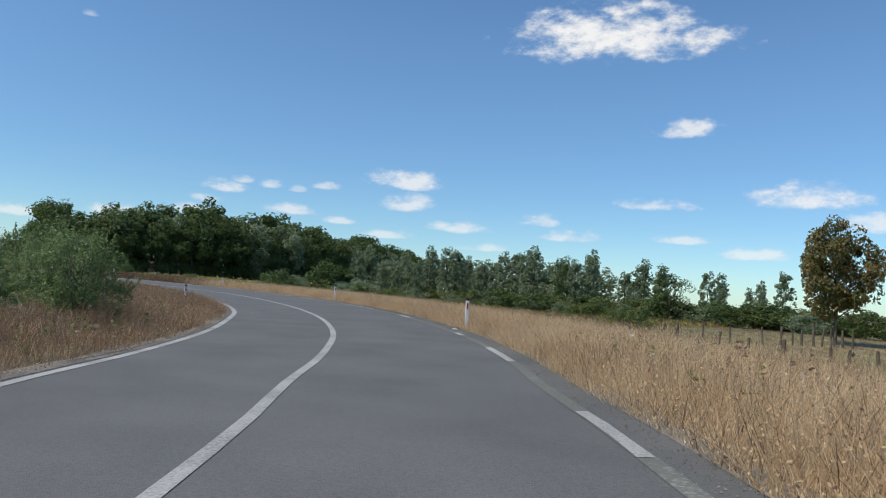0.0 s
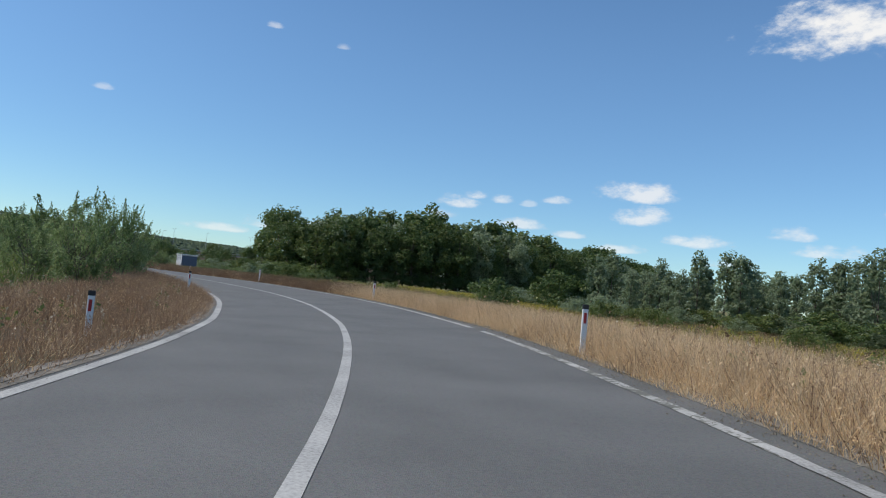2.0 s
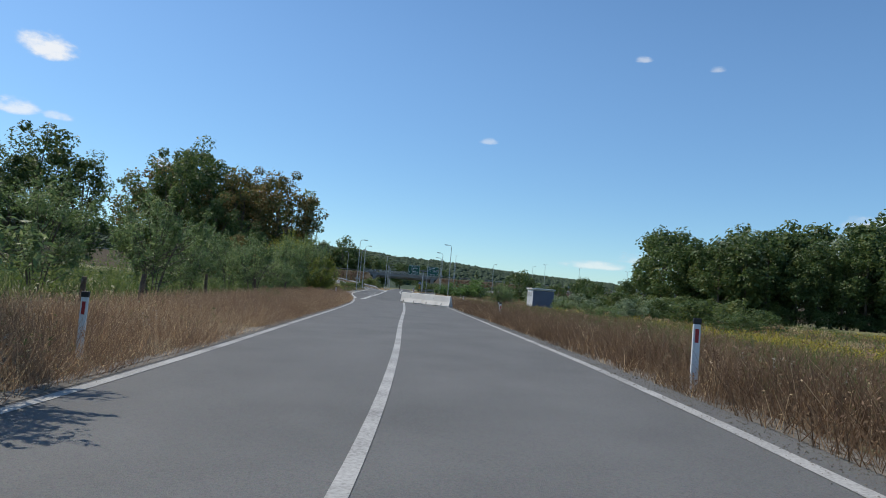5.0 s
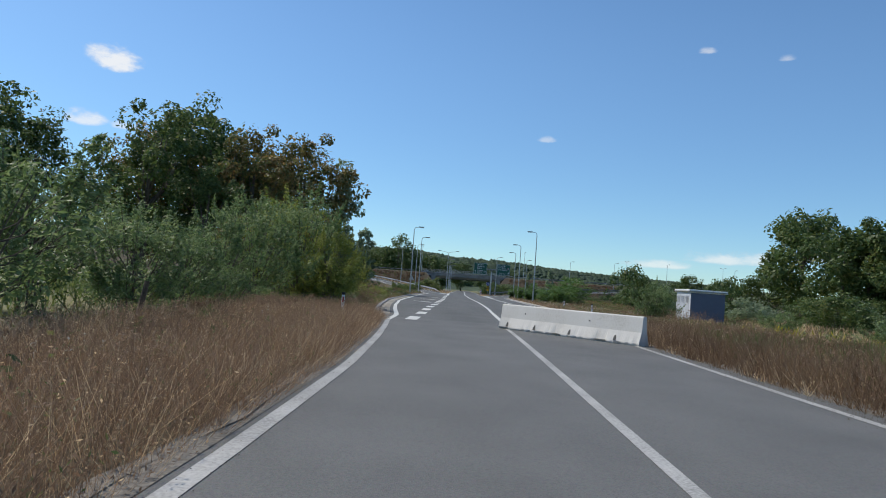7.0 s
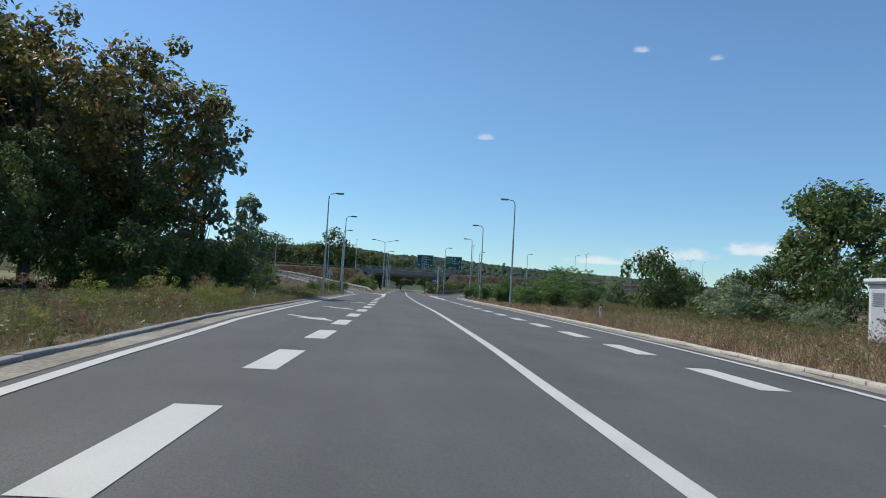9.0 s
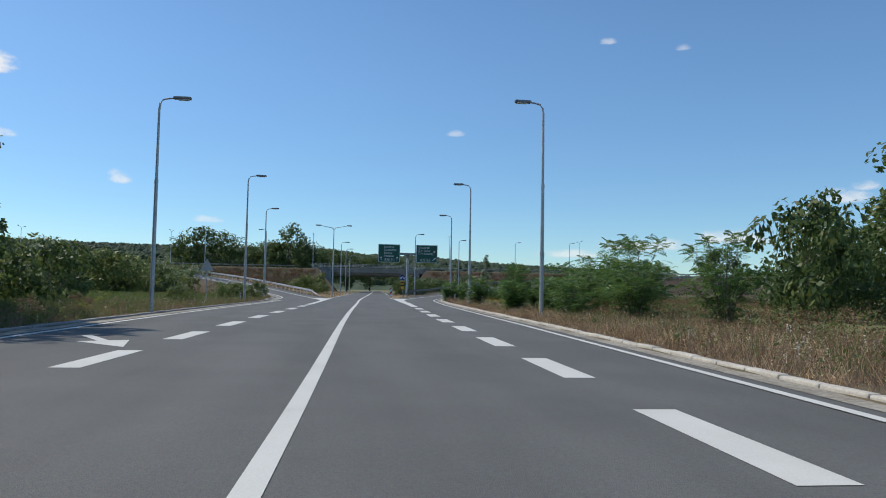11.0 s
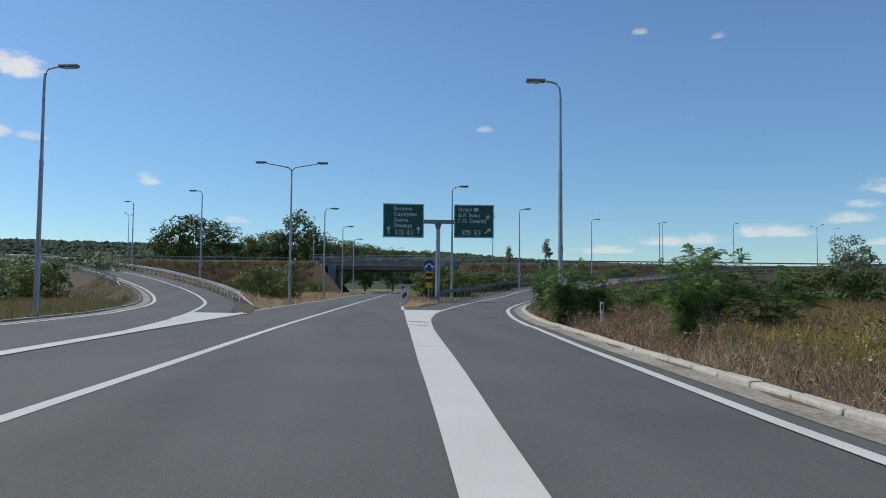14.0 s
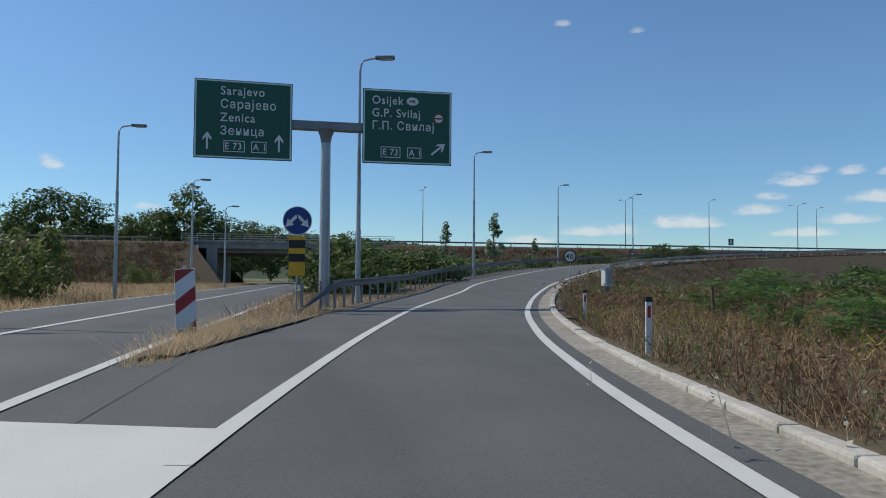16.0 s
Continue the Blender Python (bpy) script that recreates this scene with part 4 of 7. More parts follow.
for dz in (2.30, 1.87):
    bm = bmesh.new()
    box(bm, (0.012, 0, dz - 0.03), (0.008, 0.50, 0.25))
    part("black_band", bm, BLACK, board)

mk = stand("hazard_marker", (-236.2, 52.15, 0.0), 6, "leaning red and white striped hazard marker board", "traffic marker")
bm = bmesh.new()
box(bm, (0, 0, 0.70), (0.05, 0.40, 1.30), 0.015)
mb = part("board", bm, PLASTIC, mk)
for lo, hi in ((-0.26, 0.02), (0.42, 0.70), (1.08, 1.36)):
    pts = [(-0.195, max(0.06, lo)), (0.195, max(0.06, lo + 0.30)), (0.195, min(1.34, hi + 0.30)), (-0.195, min(1.34, max(0.06, hi)))]
    if lo < 0:
        pts = [(-0.1, 0.06), (0.195, 0.06), (0.195, 0.32)]
    if lo > 1:
        pts = [(-0.195, 1.06), (0.195, 1.34), (-0.195, 1.34)]
    solid_shape(pts, 0.026, RED, mb, "stripe", 0.004)
bm = bmesh.new()
tube(bm, [(-0.03, 0.0, 0), (-0.03, 0.0, 1.42)], [0.035, 0.035], 8)
part("post", bm, STEEL, mk)
bm = bmesh.new()
box(bm, (0, 0, 0.06), (0.5, 0.45, 0.12), 0.03)
part("rubber_foot", bm, BLACK, mk)
mk.matrix_world = pose(-236.2, 52.15, 0.0, 3, -5, 4)

fs = stand("speed_limit_sign", (-254.7, 67.75, 0.25), -14, "round speed sign with a dark rim on a thin post")
bm = bmesh.new()
tube(bm, [(-0.03, 0, 0), (-0.03, 0, 2.4)], [0.028, 0.028], 8)
part("post", bm, STEEL, fs)
bm = bmesh.new()
disc(bm, (0, 0, 2.05), 0.33, 0.018, sides=36)
fd = part("disc", bm, FADED_RED, fs)
bm = bmesh.new()
disc(bm, (0.006, 0, 2.05), 0.255, 0.018, sides=36)
part("field", bm, WHITE, fd)
words("40", 0.36, -0.21, 1.92, fd, BLACK, 0.02)


def chevron_sign(at, turn):
    r = stand("chevron_sign", at, turn, "small black and yellow chevron board on a post")
    bm = bmesh.new()
    tube(bm, [(-0.03, 0, 0), (-0.03, 0, 1.9)], [0.03, 0.03], 8)
    part("post", bm, STEEL, r)
    bm = bmesh.new()
    box(bm, (0, 0, 1.55), (0.02, 0.55, 0.55))
    b = part("board", bm, BLACK, r)
    solid_shape([(-0.2, 1.33), (0.03, 1.33), (0.22, 1.55), (0.03, 1.77), (-0.2, 1.77), (0.0, 1.55)], 0.011, YELLOW, b, "chevron", 0.004)


for x, y, z in ((-284.7, 70.6, 1.75), (-304, 84.6, 2.7), (-316.5, 102, 3.7)):
    chevron_sign((x, y, z), 0)

ds = stand("motorway_sign", (-322.5, 122, 4.9), -30, "small dark square sign with a white arrow shape")
bm = bmesh.new()
tube(bm, [(-0.03, 0, 0), (-0.03, 0, 2.6)], [0.03, 0.03], 8)
part("post", bm, STEEL, ds)
bm = bmesh.new()
box(bm, (0, 0, 2.2), (0.02, 0.75, 1.0))
db = part("board", bm, GREEN, ds)
solid_shape([(-0.22, 1.85), (-0.1, 1.85), (-0.05, 2.15), (0.05, 2.15), (0.1, 1.85), (0.22, 1.85), (0.08, 2.55), (-0.08, 2.55)], 0.011, WHITE, db, "symbol", 0.004)

tr = stand("triangular_sign", (-184.5, 36.6, 0.0), 180, "grey back of a triangular road sign on a post")
bm = bmesh.new()
tube(bm, [(0.03, 0, 0), (0.03, 0, 2.95)], [0.03, 0.03], 8)
part("post", bm, STEEL, tr)
bm = bmesh.new()
poly(bm, [(-0.45, 2.2), (0.45, 2.2), (0.0, 2.98)], 0)
r = bmesh.ops.extrude_face_region(bm, geom=bm.faces[:])
bmesh.ops.translate(bm, verts=[g for g in r["geom"] if isinstance(g, bmesh.types.BMVert)], vec=(0.015, 0, 0))
part("plate", bm, STEEL, tr)


# ---- marker posts at the roadside ----
def marker_post():
    root = empty("marker_post", (0, 0, 0), label="white plastic roadside marker post with a black band", category="marker post", group="roadside marker posts")
    bm = bmesh.new()
    box(bm, (0, 0, 0.26), (0.045, 0.105, 1.12), 0.012)
    body = part("body", bm, PLASTIC, root)
    bm = bmesh.new()
    box(bm, (0, 0, 0.86), (0.052, 0.112, 0.085), 0.010)
    part("cap", bm, BLACK, root)
    bm = bmesh.new()
    box(bm, (0.0265, 0, 0.66), (0.008, 0.05, 0.19), 0.003)
    part("reflector", bm, RED, body)
    return root


mp = marker_post()
spots = [(21.94, 19.19, 0.17, -45), (3.85, 31.97, 0.18, -30), (-17.34, 39.93, 0.18, -22), (-40.67, 43.23, 0.29, -8), (-66.05, 45.27, 0.03, -5), (-76.8, 47.3, None, 14), (-113.7, 49.9, None, 0), (-138.5, 52.9, None, 0), (-190.2, 55.8, None, 0), (-209.5, 56.8, None, -6), (-231.6, 59.8, None, -12), (-239.8, 62.2, None, -15),
         (0.09, 24.57, -0.31, -25), (-19.06, 31.66, -0.08, -15), (-42.13, 34.6, -0.06, -5), (-91.0, 36.22, 0.0, 0), (-143.0, 34.6, None, 0), (-197.7, 37.0, None, 0), (-250.5, 40.4, None, 20)]
for i, (x, y, z, turn) in enumerate(spots):
    if z is None:
        z = float(ground_z(x, y)[0]) + (0.12 if y > 38 else 0.0)
    m = pose(x, y, z, 0 if i != 5 else 9, 0, turn)
    if i:
        copy_thing(mp, m)
    else:
        mp.matrix_basis = m


# ---- concrete barrier ----
def barrier():
    a, b = Vector((-92.55, 41.80, 0)), Vector((-87.75, 45.40, 0))
    L = (b - a).length
    root = empty("concrete_barrier", (*a, ), math.degrees(math.atan2(b.y - a.y, b.x - a.x)), label="whitewashed concrete safety barrier with chipped lower edge", category="barrier")
    prof = [(-0.22, 0.0), (-0.235, 0.03), (-0.24, 0.05), (-0.235, 0.08), (-0.125, 0.40), (-0.082, 0.84), (-0.06, 0.87), (0.06, 0.87), (0.082, 0.84), (0.125, 0.40), (0.235, 0.08), (0.24, 0.05), (0.235, 0.03), (0.22, 0.0)]
    bm = bmesh.new()
    rnd = random.Random(4)
    n = 90
    rows = []
    for i in range(n + 1):
        x = L * i / n
        chip = max(0.0, math.sin(x * 2.3 + 1.0) * math.sin(x * 5.1 + 0.4) - 0.1) * 0.13 + max(0.0, math.sin(x * 13.7) * math.sin(x * 7.9 + 2)) * 0.05 + 0.012 * rnd.random()
        rows.append([bm.verts.new((x, math.copysign(abs(y) - (chip if z < 0.04 else 0.75 * chip if z < 0.06 else 0.35 * chip if z < 0.1 else 0.0), y), z)) for y, z in prof])
    for u, w in zip(rows, rows[1:]):
        for j in range(len(prof) - 1):
            bm.faces.new((u[j], w[j], w[j + 1], u[j + 1]))
    bm.faces.new(rows[0])
    bm.faces.new(rows[-1][::-1])
    bmesh.ops.recalc_face_normals(bm, faces=bm.faces[:])
    body = part("body", bm, BARRIER_WHITE, root)
    for s in (-1, 1):
        # slots are flat faces; the shade of their depth is in the colour
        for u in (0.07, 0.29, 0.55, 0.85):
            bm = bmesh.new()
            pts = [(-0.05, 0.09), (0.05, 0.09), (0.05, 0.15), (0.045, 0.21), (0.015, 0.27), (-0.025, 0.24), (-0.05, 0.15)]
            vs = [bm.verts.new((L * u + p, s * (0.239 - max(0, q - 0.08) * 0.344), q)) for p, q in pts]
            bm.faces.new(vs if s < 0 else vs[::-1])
            part("lifting_slot", bm, SLOT_SHADE, body)
        for u in (0.2, 0.67):
            bm = bmesh.new()
            disc(bm, (L * u, s * 0.112, 0.60), 0.022, 0.02, "y", 10)
            part("bolt_hole", bm, BLACK, body)


barrier()


# ---- guard rails ----
RAIL = [(0.0, 0.45), (0.03, 0.47), (0.075, 0.50), (0.075, 0.53), (0.02, 0.575), (0.02, 0.605), (0.075, 0.65), (0.075, 0.68), (0.03, 0.71), (0.0, 0.73)]


def guard_rail(name, path, sgn, label, gap=2.0, drop_start=False, m=STEEL, tall=0.0):
    """A steel rail on posts along path; sgn: the side to which the wave of the rail looks."""
    root = empty(name, (0, 0, 0), label=label, category="guard rail")
    n = np.column_stack([normals(path), np.zeros(len(path))]) * sgn
    bm = bmesh.new()
    rows = []
    for i, p in enumerate(path):
        k = smooth01(i / 5.0) if drop_start else 1.0
        rows.append([bm.verts.new((*(p[:2] + n[i, :2] * y), p[2] + (z + tall) * k - (1 - k) * 0.1)) for y, z in RAIL])
    for u, w in zip(rows, rows[1:]):
        for j in range(len(RAIL) - 1):
            bm.faces.new((u[j], u[j + 1], w[j + 1], w[j]))
    bmesh.ops.solidify(bm, geom=bm.faces[:], thickness=0.006)
    rail = part("rail", bm, m, root)
    for q in rail.data.polygons:
        q.use_smooth = True
    pm = bmesh.new()
    box(pm, (0, 0, 0.25 + tall / 2), (0.06, 0.11, 0.95 + tall), 0.008)
    me = bpy.data.meshes.new("post")
    pm.to_mesh(me)
    pm.free()
    me.materials.append(m)
    count = int(np.linalg.norm(np.diff(path, axis=0), axis=1).sum() / gap)
    q = resample(path, max(2, count))
    qn = resample(n, max(2, count))
    for i in range(2 if drop_start else 0, len(q)):
        p = q[i] - qn[i] * 0.06
        ob = link_mesh("post", me, root)
        ob.matrix_world = pose(*p, 0, 0, math.degrees(math.atan2(qn[i][1], qn[i][0])))
    return root


rr = widen(R_LEFT, -2.6)
rr = spline(np.vstack([[(-240.6, 53.25, 0.0), (-242.3, 54.15, 0.03)], rr[(rr[:, 0] < -244.2) & (rr[:, 1] < 200)][::3]]), 1.0)
# the shade on this rail's backlit side comes from the darker steel colour
guard_rail("guard_rail", rr, 1, "galvanised guard rail climbing beside the slip road, backlit side coloured dark", 1.4, True, STEEL_DARK, 0.27)
lr = widen(L_OUT, 1.85)
lr = np.vstack([np.array([[-232.6, 43.3, 0.0], [-233.6, 42.6, 0.05]]), lr[(lr[:, 0] < -236) & (lr[:, 1] > -60)]])
lr = spline(lr[::3], 1.0)
guard_rail("guard_rail", lr, -1, "galvanised guard rail round the curving slip road, coloured pale as sunlit", 2.0, True, SUNLIT_ZINC, 0.1)
li = widen(L_IN, -1.5)
guard_rail("guard_rail", li[(li[:, 0] < -250) & (li[:, 1] > -60)], 1, "dull guard rail on the slip road's inner side", 2.5, True)
ro = widen(R_LINE, 1.3)
guard_rail("guard_rail", ro[(ro[:, 0] < -281) & (ro[:, 1] < 200)], -1, "guard rail on the slip road's inner edge", 2.5, True)
for y0, y1 in ((36, -200), (71, 300)):
    yy = np.arange(min(y0, y1), max(y0, y1), 2.0)
    guard_rail("guard_rail", np.column_stack([np.full(len(yy), -340.2), yy, np.full(len(yy), 6.6)])[:: -1 if y1 < y0 else 1], 1 if y1 > y0 else -1, "guard rail along the motorway's edge", 4.0, False, STEEL)


# ---- bridge ----
def bridge():
    root = empty("motorway_bridge", (-339.6, 54, 0), 0, label="grey concrete motorway bridge with a steel parapet", category="bridge")
    for k, x0 in enumerate((0.0, -14.5)):
        bm = bmesh.new()
        box(bm, (x0 - 6.2, 0, 6.05), (12.0, 33, 0.9), 0.04)
        box(bm, (x0 - 0.25, 0, 6.68), (0.5, 33.2, 0.42), 0.03)
        box(bm, (x0 - 12.1, 0, 6.68), (0.5, 33.2, 0.42), 0.03)
        part("deck", bm, CONCRETE_DARK, root)
        for s in range(4):
            bm = bmesh.new()
            box(bm, (x0 - 2.0 - 2.8 * s, 0, 5.35), (0.6, 24, 0.75), 0.03)
            part("girder", bm, CONCRETE_DARK, root)
        for y in (-12.2, 12.6):
            bm = bmesh.new()
            box(bm, (x0 - 6.2, y, 2.7), (12.2, 1.6, 6.0), 0.05)
            part("abutment", bm, CONCRETE_DARK, root)
        for z in (7.25, 7.6, 7.95):
            bm = bmesh.new()
            tube(bm, [(x0 - 0.25, -16.8, z), (x0 - 0.25, 16.8, z)], [0.035, 0.035], 8)
            part("rail", bm, STEEL, root)
        for i in range(15):
            bm = bmesh.new()
            box(bm, (x0 - 0.25, -16.8 + 2.4 * i, 7.4), (0.07, 0.07, 1.12))
            part("rail_post", bm, STEEL, root)
    for s, y in ((-1, -14.4), (1, 14.8)):
        bm = bmesh.new()
        vs = [bm.verts.new((x, y + dy, z)) for dy in (-0.25, 0.25) for x, z in ((0.15, 0), (7.5, 0), (7.5, 0.9), (0.15, 6.2))]
        bm.faces.new(vs[:4])
        bm.faces.new(vs[4:][::-1])
        for i in range(4):
            bm.faces.new((vs[i], vs[i + 4], vs[(i + 1) % 4 + 4], vs[(i + 1) % 4]))
        bmesh.ops.recalc_face_normals(bm, faces=bm.faces[:])
        part("wing_wall", bm, CONCRETE_DARK, root)


bridge()


# ---- shed, cabinet, fence ----
sh = empty("equipment_shed", (-127.55, 62.35, -0.2), 0, label="small white metal equipment shed with a flat roof", category="shed")
bm = bmesh.new()
box(bm, (0, 0, 1.30), (3.3, 2.9, 2.6), 0.03)
part("wall", bm, plain("shed_white", (0.66, 0.68, 0.70), 0.5), sh)
bm = bmesh.new()
box(bm, (0, 0, 2.72), (3.6, 3.2, 0.22), 0.03)
part("roof", bm, PLASTIC, sh)
bm = bmesh.new()
box(bm, (0, 0, 2.68), (3.63, 3.23, 0.06))
part("roof_edge", bm, STEEL_DARK, sh)
# this side is a darker blue than the other walls
bm = bmesh.new()
box(bm, (1.66, 0, 1.30), (0.03, 2.86, 2.5))
part("side_panel", bm, plain("slate_blue", (0.09, 0.11, 0.17), 0.5), sh, "slate blue side wall")
for k in range(3):
    bm = bmesh.new()
    box(bm, (-1.05 + 1.0 * k, -1.46, 1.3), (0.86, 0.03, 2.2), 0.01)
    d = part("door", bm, plain("shed_grey", (0.50, 0.52, 0.55), 0.5), sh)
    for j in range(7):
        bm = bmesh.new()
        box(bm, (-1.05 + 1.0 * k, -1.485, 1.75 + 0.08 * j), (0.66, 0.02, 0.03))
        part("louvre", bm, STEEL_DARK, d)

ub = empty("utility_cabinet", (-258.8, 71.6, 0.25), 20, label="small white utility cabinet on a post in dry grass", category="cabinet")
bm = bmesh.new()
box(bm, (0, 0, 1.0), (0.35, 0.55, 0.95), 0.02)
part("body", bm, PLASTIC, ub)
bm = bmesh.new()
box(bm, (0, 0, 1.5), (0.42, 0.62, 0.06), 0.01)
part("lid", bm, STEEL, ub)
bm = bmesh.new()
box(bm, (0, 0, 0.25), (0.2, 0.3, 0.7))
part("pedestal", bm, CONCRETE_DARK, ub)
bm = bmesh.new()
box(bm, (0.18, 0.05, 1.0), (0.012, 0.36, 0.78))
part("door", bm, STEEL, ub)


def fence_post(at, h, lean, seed):
    rnd = random.Random(seed)
    bm = bmesh.new()
    r = rnd.uniform(0.06, 0.095)
    tube(bm, [(0, 0, -0.2), (rnd.uniform(-0.03, 0.03), rnd.uniform(-0.03, 0.03), h * 0.5), (rnd.uniform(-0.06, 0.06), 0, h)], [r, r * 0.95, r * 0.8], 7)
    ob = part("fence_post", bm, WOOD_POST, None)
    ob.matrix_world = pose(*at, lean, rnd.uniform(-5, 5), rnd.uniform(0, 180))
    return tagged(ob, "weathered split-wood pasture fence post", "fence post", "pasture fence posts")


near = spline([(18.6, 38.5, 0), (20.6, 35.5, 0), (23, 34.8, 0), (25.3, 33.6, 0), (29.4, 32.9, 0), (35, 31.5, 0)], 1.15)
far = spline([(14.5, 42, 0), (16.8, 46, 0), (19.9, 49.5, 0), (22.6, 53, 0), (24.5, 57.9, 0), (26.5, 62, 0)], 1.5)
cross = spline([(24.6, 58.5, 0), (29, 59.5, 0), (36, 59, 0)], 1.4)
rndf = random.Random(5)
bend_row = spline([(-240, 66.5, 0), (-236.5, 70.5, 0), (-233, 76.4, 0), (-229, 82, 0), (-224, 89, 0)], 5.0)
for k, row in enumerate((near, far, cross, bend_row)):
    for p in row:
        z = float(ground_z(p[0], p[1])[0])
        fence_post((p[0] + rndf.uniform(-0.3, 0.3), p[1] + rndf.uniform(-0.3, 0.3), z), rndf.uniform(1.15, 1.6), rndf.uniform(-5, 5), int(p[0] * 10) + k)
# crumpled paper at the road's edge
rndp = random.Random(9)
bm = bmesh.new()
bmesh.ops.create_icosphere(bm, subdivisions=2, radius=0.062)
for vert in bm.verts:
    vert.co *= rndp.uniform(0.65, 1.15)
    vert.co.z *= 0.45
    vert.co.x *= 1.5
paper = part("crumpled_paper", bm, PLASTIC, None)
paper.matrix_world = pose(21.88, 18.71, 0.155, 4, 8, 35)
tagged(paper, "crumpled white paper lying on the gravelly edge", "litter")
# thin wooden sticks along the left verge
for x, y, h in ((-44, 32.2, 1.0), (-50, 31.6, 1.1), (-56, 31.2, 1.2), (-64, 31.6, 1.3), (-74, 32.2, 1.2), (-82, 33.0, 1.1)):
    fence_post((x, y, float(ground_z(x, y)[0])), h, rndf.uniform(-4, 4), int(-x))


# ---- trees and shrubs ----
def rand_quads(rng, at, size, aspect=1.0, up=0.3, out=None):
    """Leaf quads at the given places, turned at random; up: how far they lie flat; out: a way they lean to."""
    n = len(at)
    nrm = rng.normal(size=(n, 3))
    nrm /= np.linalg.norm(nrm, axis=1)[:, None]
    nrm[:, 2] = np.abs(nrm[:, 2]) + up
    if out is not None:
        nrm += 0.7 * out
    nrm /= np.linalg.norm(nrm, axis=1)[:, None]
    a = np.cross(nrm, rng.normal(size=(n, 3)))
    a /= np.linalg.norm(a, axis=1)[:, None]
    b = np.cross(nrm, a)
    s = (size * rng.uniform(0.6, 1.25, n))[:, None] * 0.5
    a, b = a * s, b * s * aspect
    tip = a * 1.25
    return np.stack([at - tip, at + b * 0.9 - a * 0.1, at + tip, at - b * 0.9 + a * 0.1], 1).reshape(-1, 3)


def crown_points(rng, h, r, low, clumps, n, spread=0.24, lean=0.0, cone=0.0):
    """Clump centres in an uneven envelope, and leaf places round them."""
    u = rng.normal(size=(clumps, 3))
    u /= np.linalg.norm(u, axis=1)[:, None]
    rad = rng.uniform(0.25, 1.0, clumps) ** 0.45
    c = u * rad[:, None]
    wob = 1 + 0.28 * np.sin(3 * np.arctan2(c[:, 1], c[:, 0]) + rng.uniform(0, 6)) + rng.uniform(-0.15, 0.15, clumps)
    half = (h - low) / 2
    c = np.column_stack([c[:, 0] * r * wob, c[:, 1] * r * wob, low + half + c[:, 2] * half * rng.uniform(0.88, 1.0, clumps)])
    if cone:
        t = (c[:, 2] - low) / (h - low)
        c[:, :2] *= (1 - cone * np.clip(t, 0, 1))[:, None]
    c[:, 0] += lean * c[:, 2]
    k = rng.randint(0, clumps, n)
    v = rng.normal(size=(n, 3))
    v /= np.linalg.norm(v, axis=1)[:, None]
    cr = r * spread * rng.uniform(0.6, 1.35, clumps)
    p = c[k] + v * (cr[k] * rng.uniform(0.35, 1.0, n) ** 0.5)[:, None] * np.array([1, 1, 0.8])
    p[:, 2] = np.maximum(p[:, 2], 0.05)
    return c, p, v


def tree_data(name, seed, h, r, low, clumps, n, leaf, material, stems=1, spread=0.24, girth=0.035, aspect=0.7, cone=0.0, limbs=14, shoots=0):
    """Trunk and crown meshes of one tree or shrub; shoots: leafy leaders that stand out of the crown."""
    rng = np.random.RandomState(seed)
    c, p, v = crown_points(rng, h, r, low, clumps, n, spread, 0.0, cone)
    leaders = []
    for _ in range(shoots):
        b = c[rng.randint(len(c))] * np.array([1, 1, 0.95])
        out = np.array([b[0], b[1], 0.0]) / r * rng.uniform(0.2, 0.9) + np.array([0, 0, rng.uniform(0.6, 1.1)])
        e = b + out / np.linalg.norm(out) * h * rng.uniform(0.16, 0.30)
        u = rng.uniform(0.1, 1.0, 46)[:, None]
        p = np.vstack([p, b + (e - b) * u + rng.normal(size=(46, 3)) * leaf * 0.75 * (1.15 - u)])
        v = np.vstack([v, rng.normal(size=(46, 3)) * 0.4])
        leaders.append((b, e))
    crown = fast_mesh("crown", rand_quads(rng, p, leaf, aspect, 0.25, v), 4, material)
    bm = bmesh.new()
    top = h * 0.72
    for b, e in leaders:
        tube(bm, [Vector(b * np.array([0.6, 0.6, 0.7])), Vector(b), Vector(e)], [0.014, 0.010, 0.004], 4, False)
    for s in range(stems):
        a = 2 * math.pi * s / max(1, stems) + rng.uniform(0, 1)
        w = 0.0 if stems == 1 else r * 0.55
        pts = [(0.1 * w * math.cos(a), 0.1 * w * math.sin(a), -0.3), (0.35 * w * math.cos(a) + rng.uniform(-.1, .1) * r * 0.2, 0.35 * w * math.sin(a), top * 0.4), (w * math.cos(a), w * math.sin(a) + rng.uniform(-.1, .1) * r * 0.4, top)]
        g = h * girth / math.sqrt(stems)
        tube(bm, pts, [g, g * 0.7, g * 0.25], 7)
    for q in c[rng.permutation(len(c))[:limbs]]:
        b = Vector((0, 0, min(max(low * 0.9, q[2] * 0.55), top * 0.85)))
        e = Vector(q)
        m = (b + e) / 2 + Vector((0, 0, -0.08 * h * rng.uniform(0, 1)))
        g = h * girth * 0.32
        tube(bm, [b, m, e], [g, g * 0.6, g * 0.15], 5, False)
    me = bpy.data.meshes.new("trunk")
    bm.to_mesh(me)
    bm.free()
    me.materials.append(BARK)
    return me, crown


def plant(kind, data, at, turn, scale, label, category, group):
    root = empty(kind, at, turn, label=label, category=category, group=group)
    root.scale = scale if isinstance(scale, tuple) else (scale,) * 3
    link_mesh("trunk", data[0], root)
    link_mesh("crown", data[1], root)
    return root


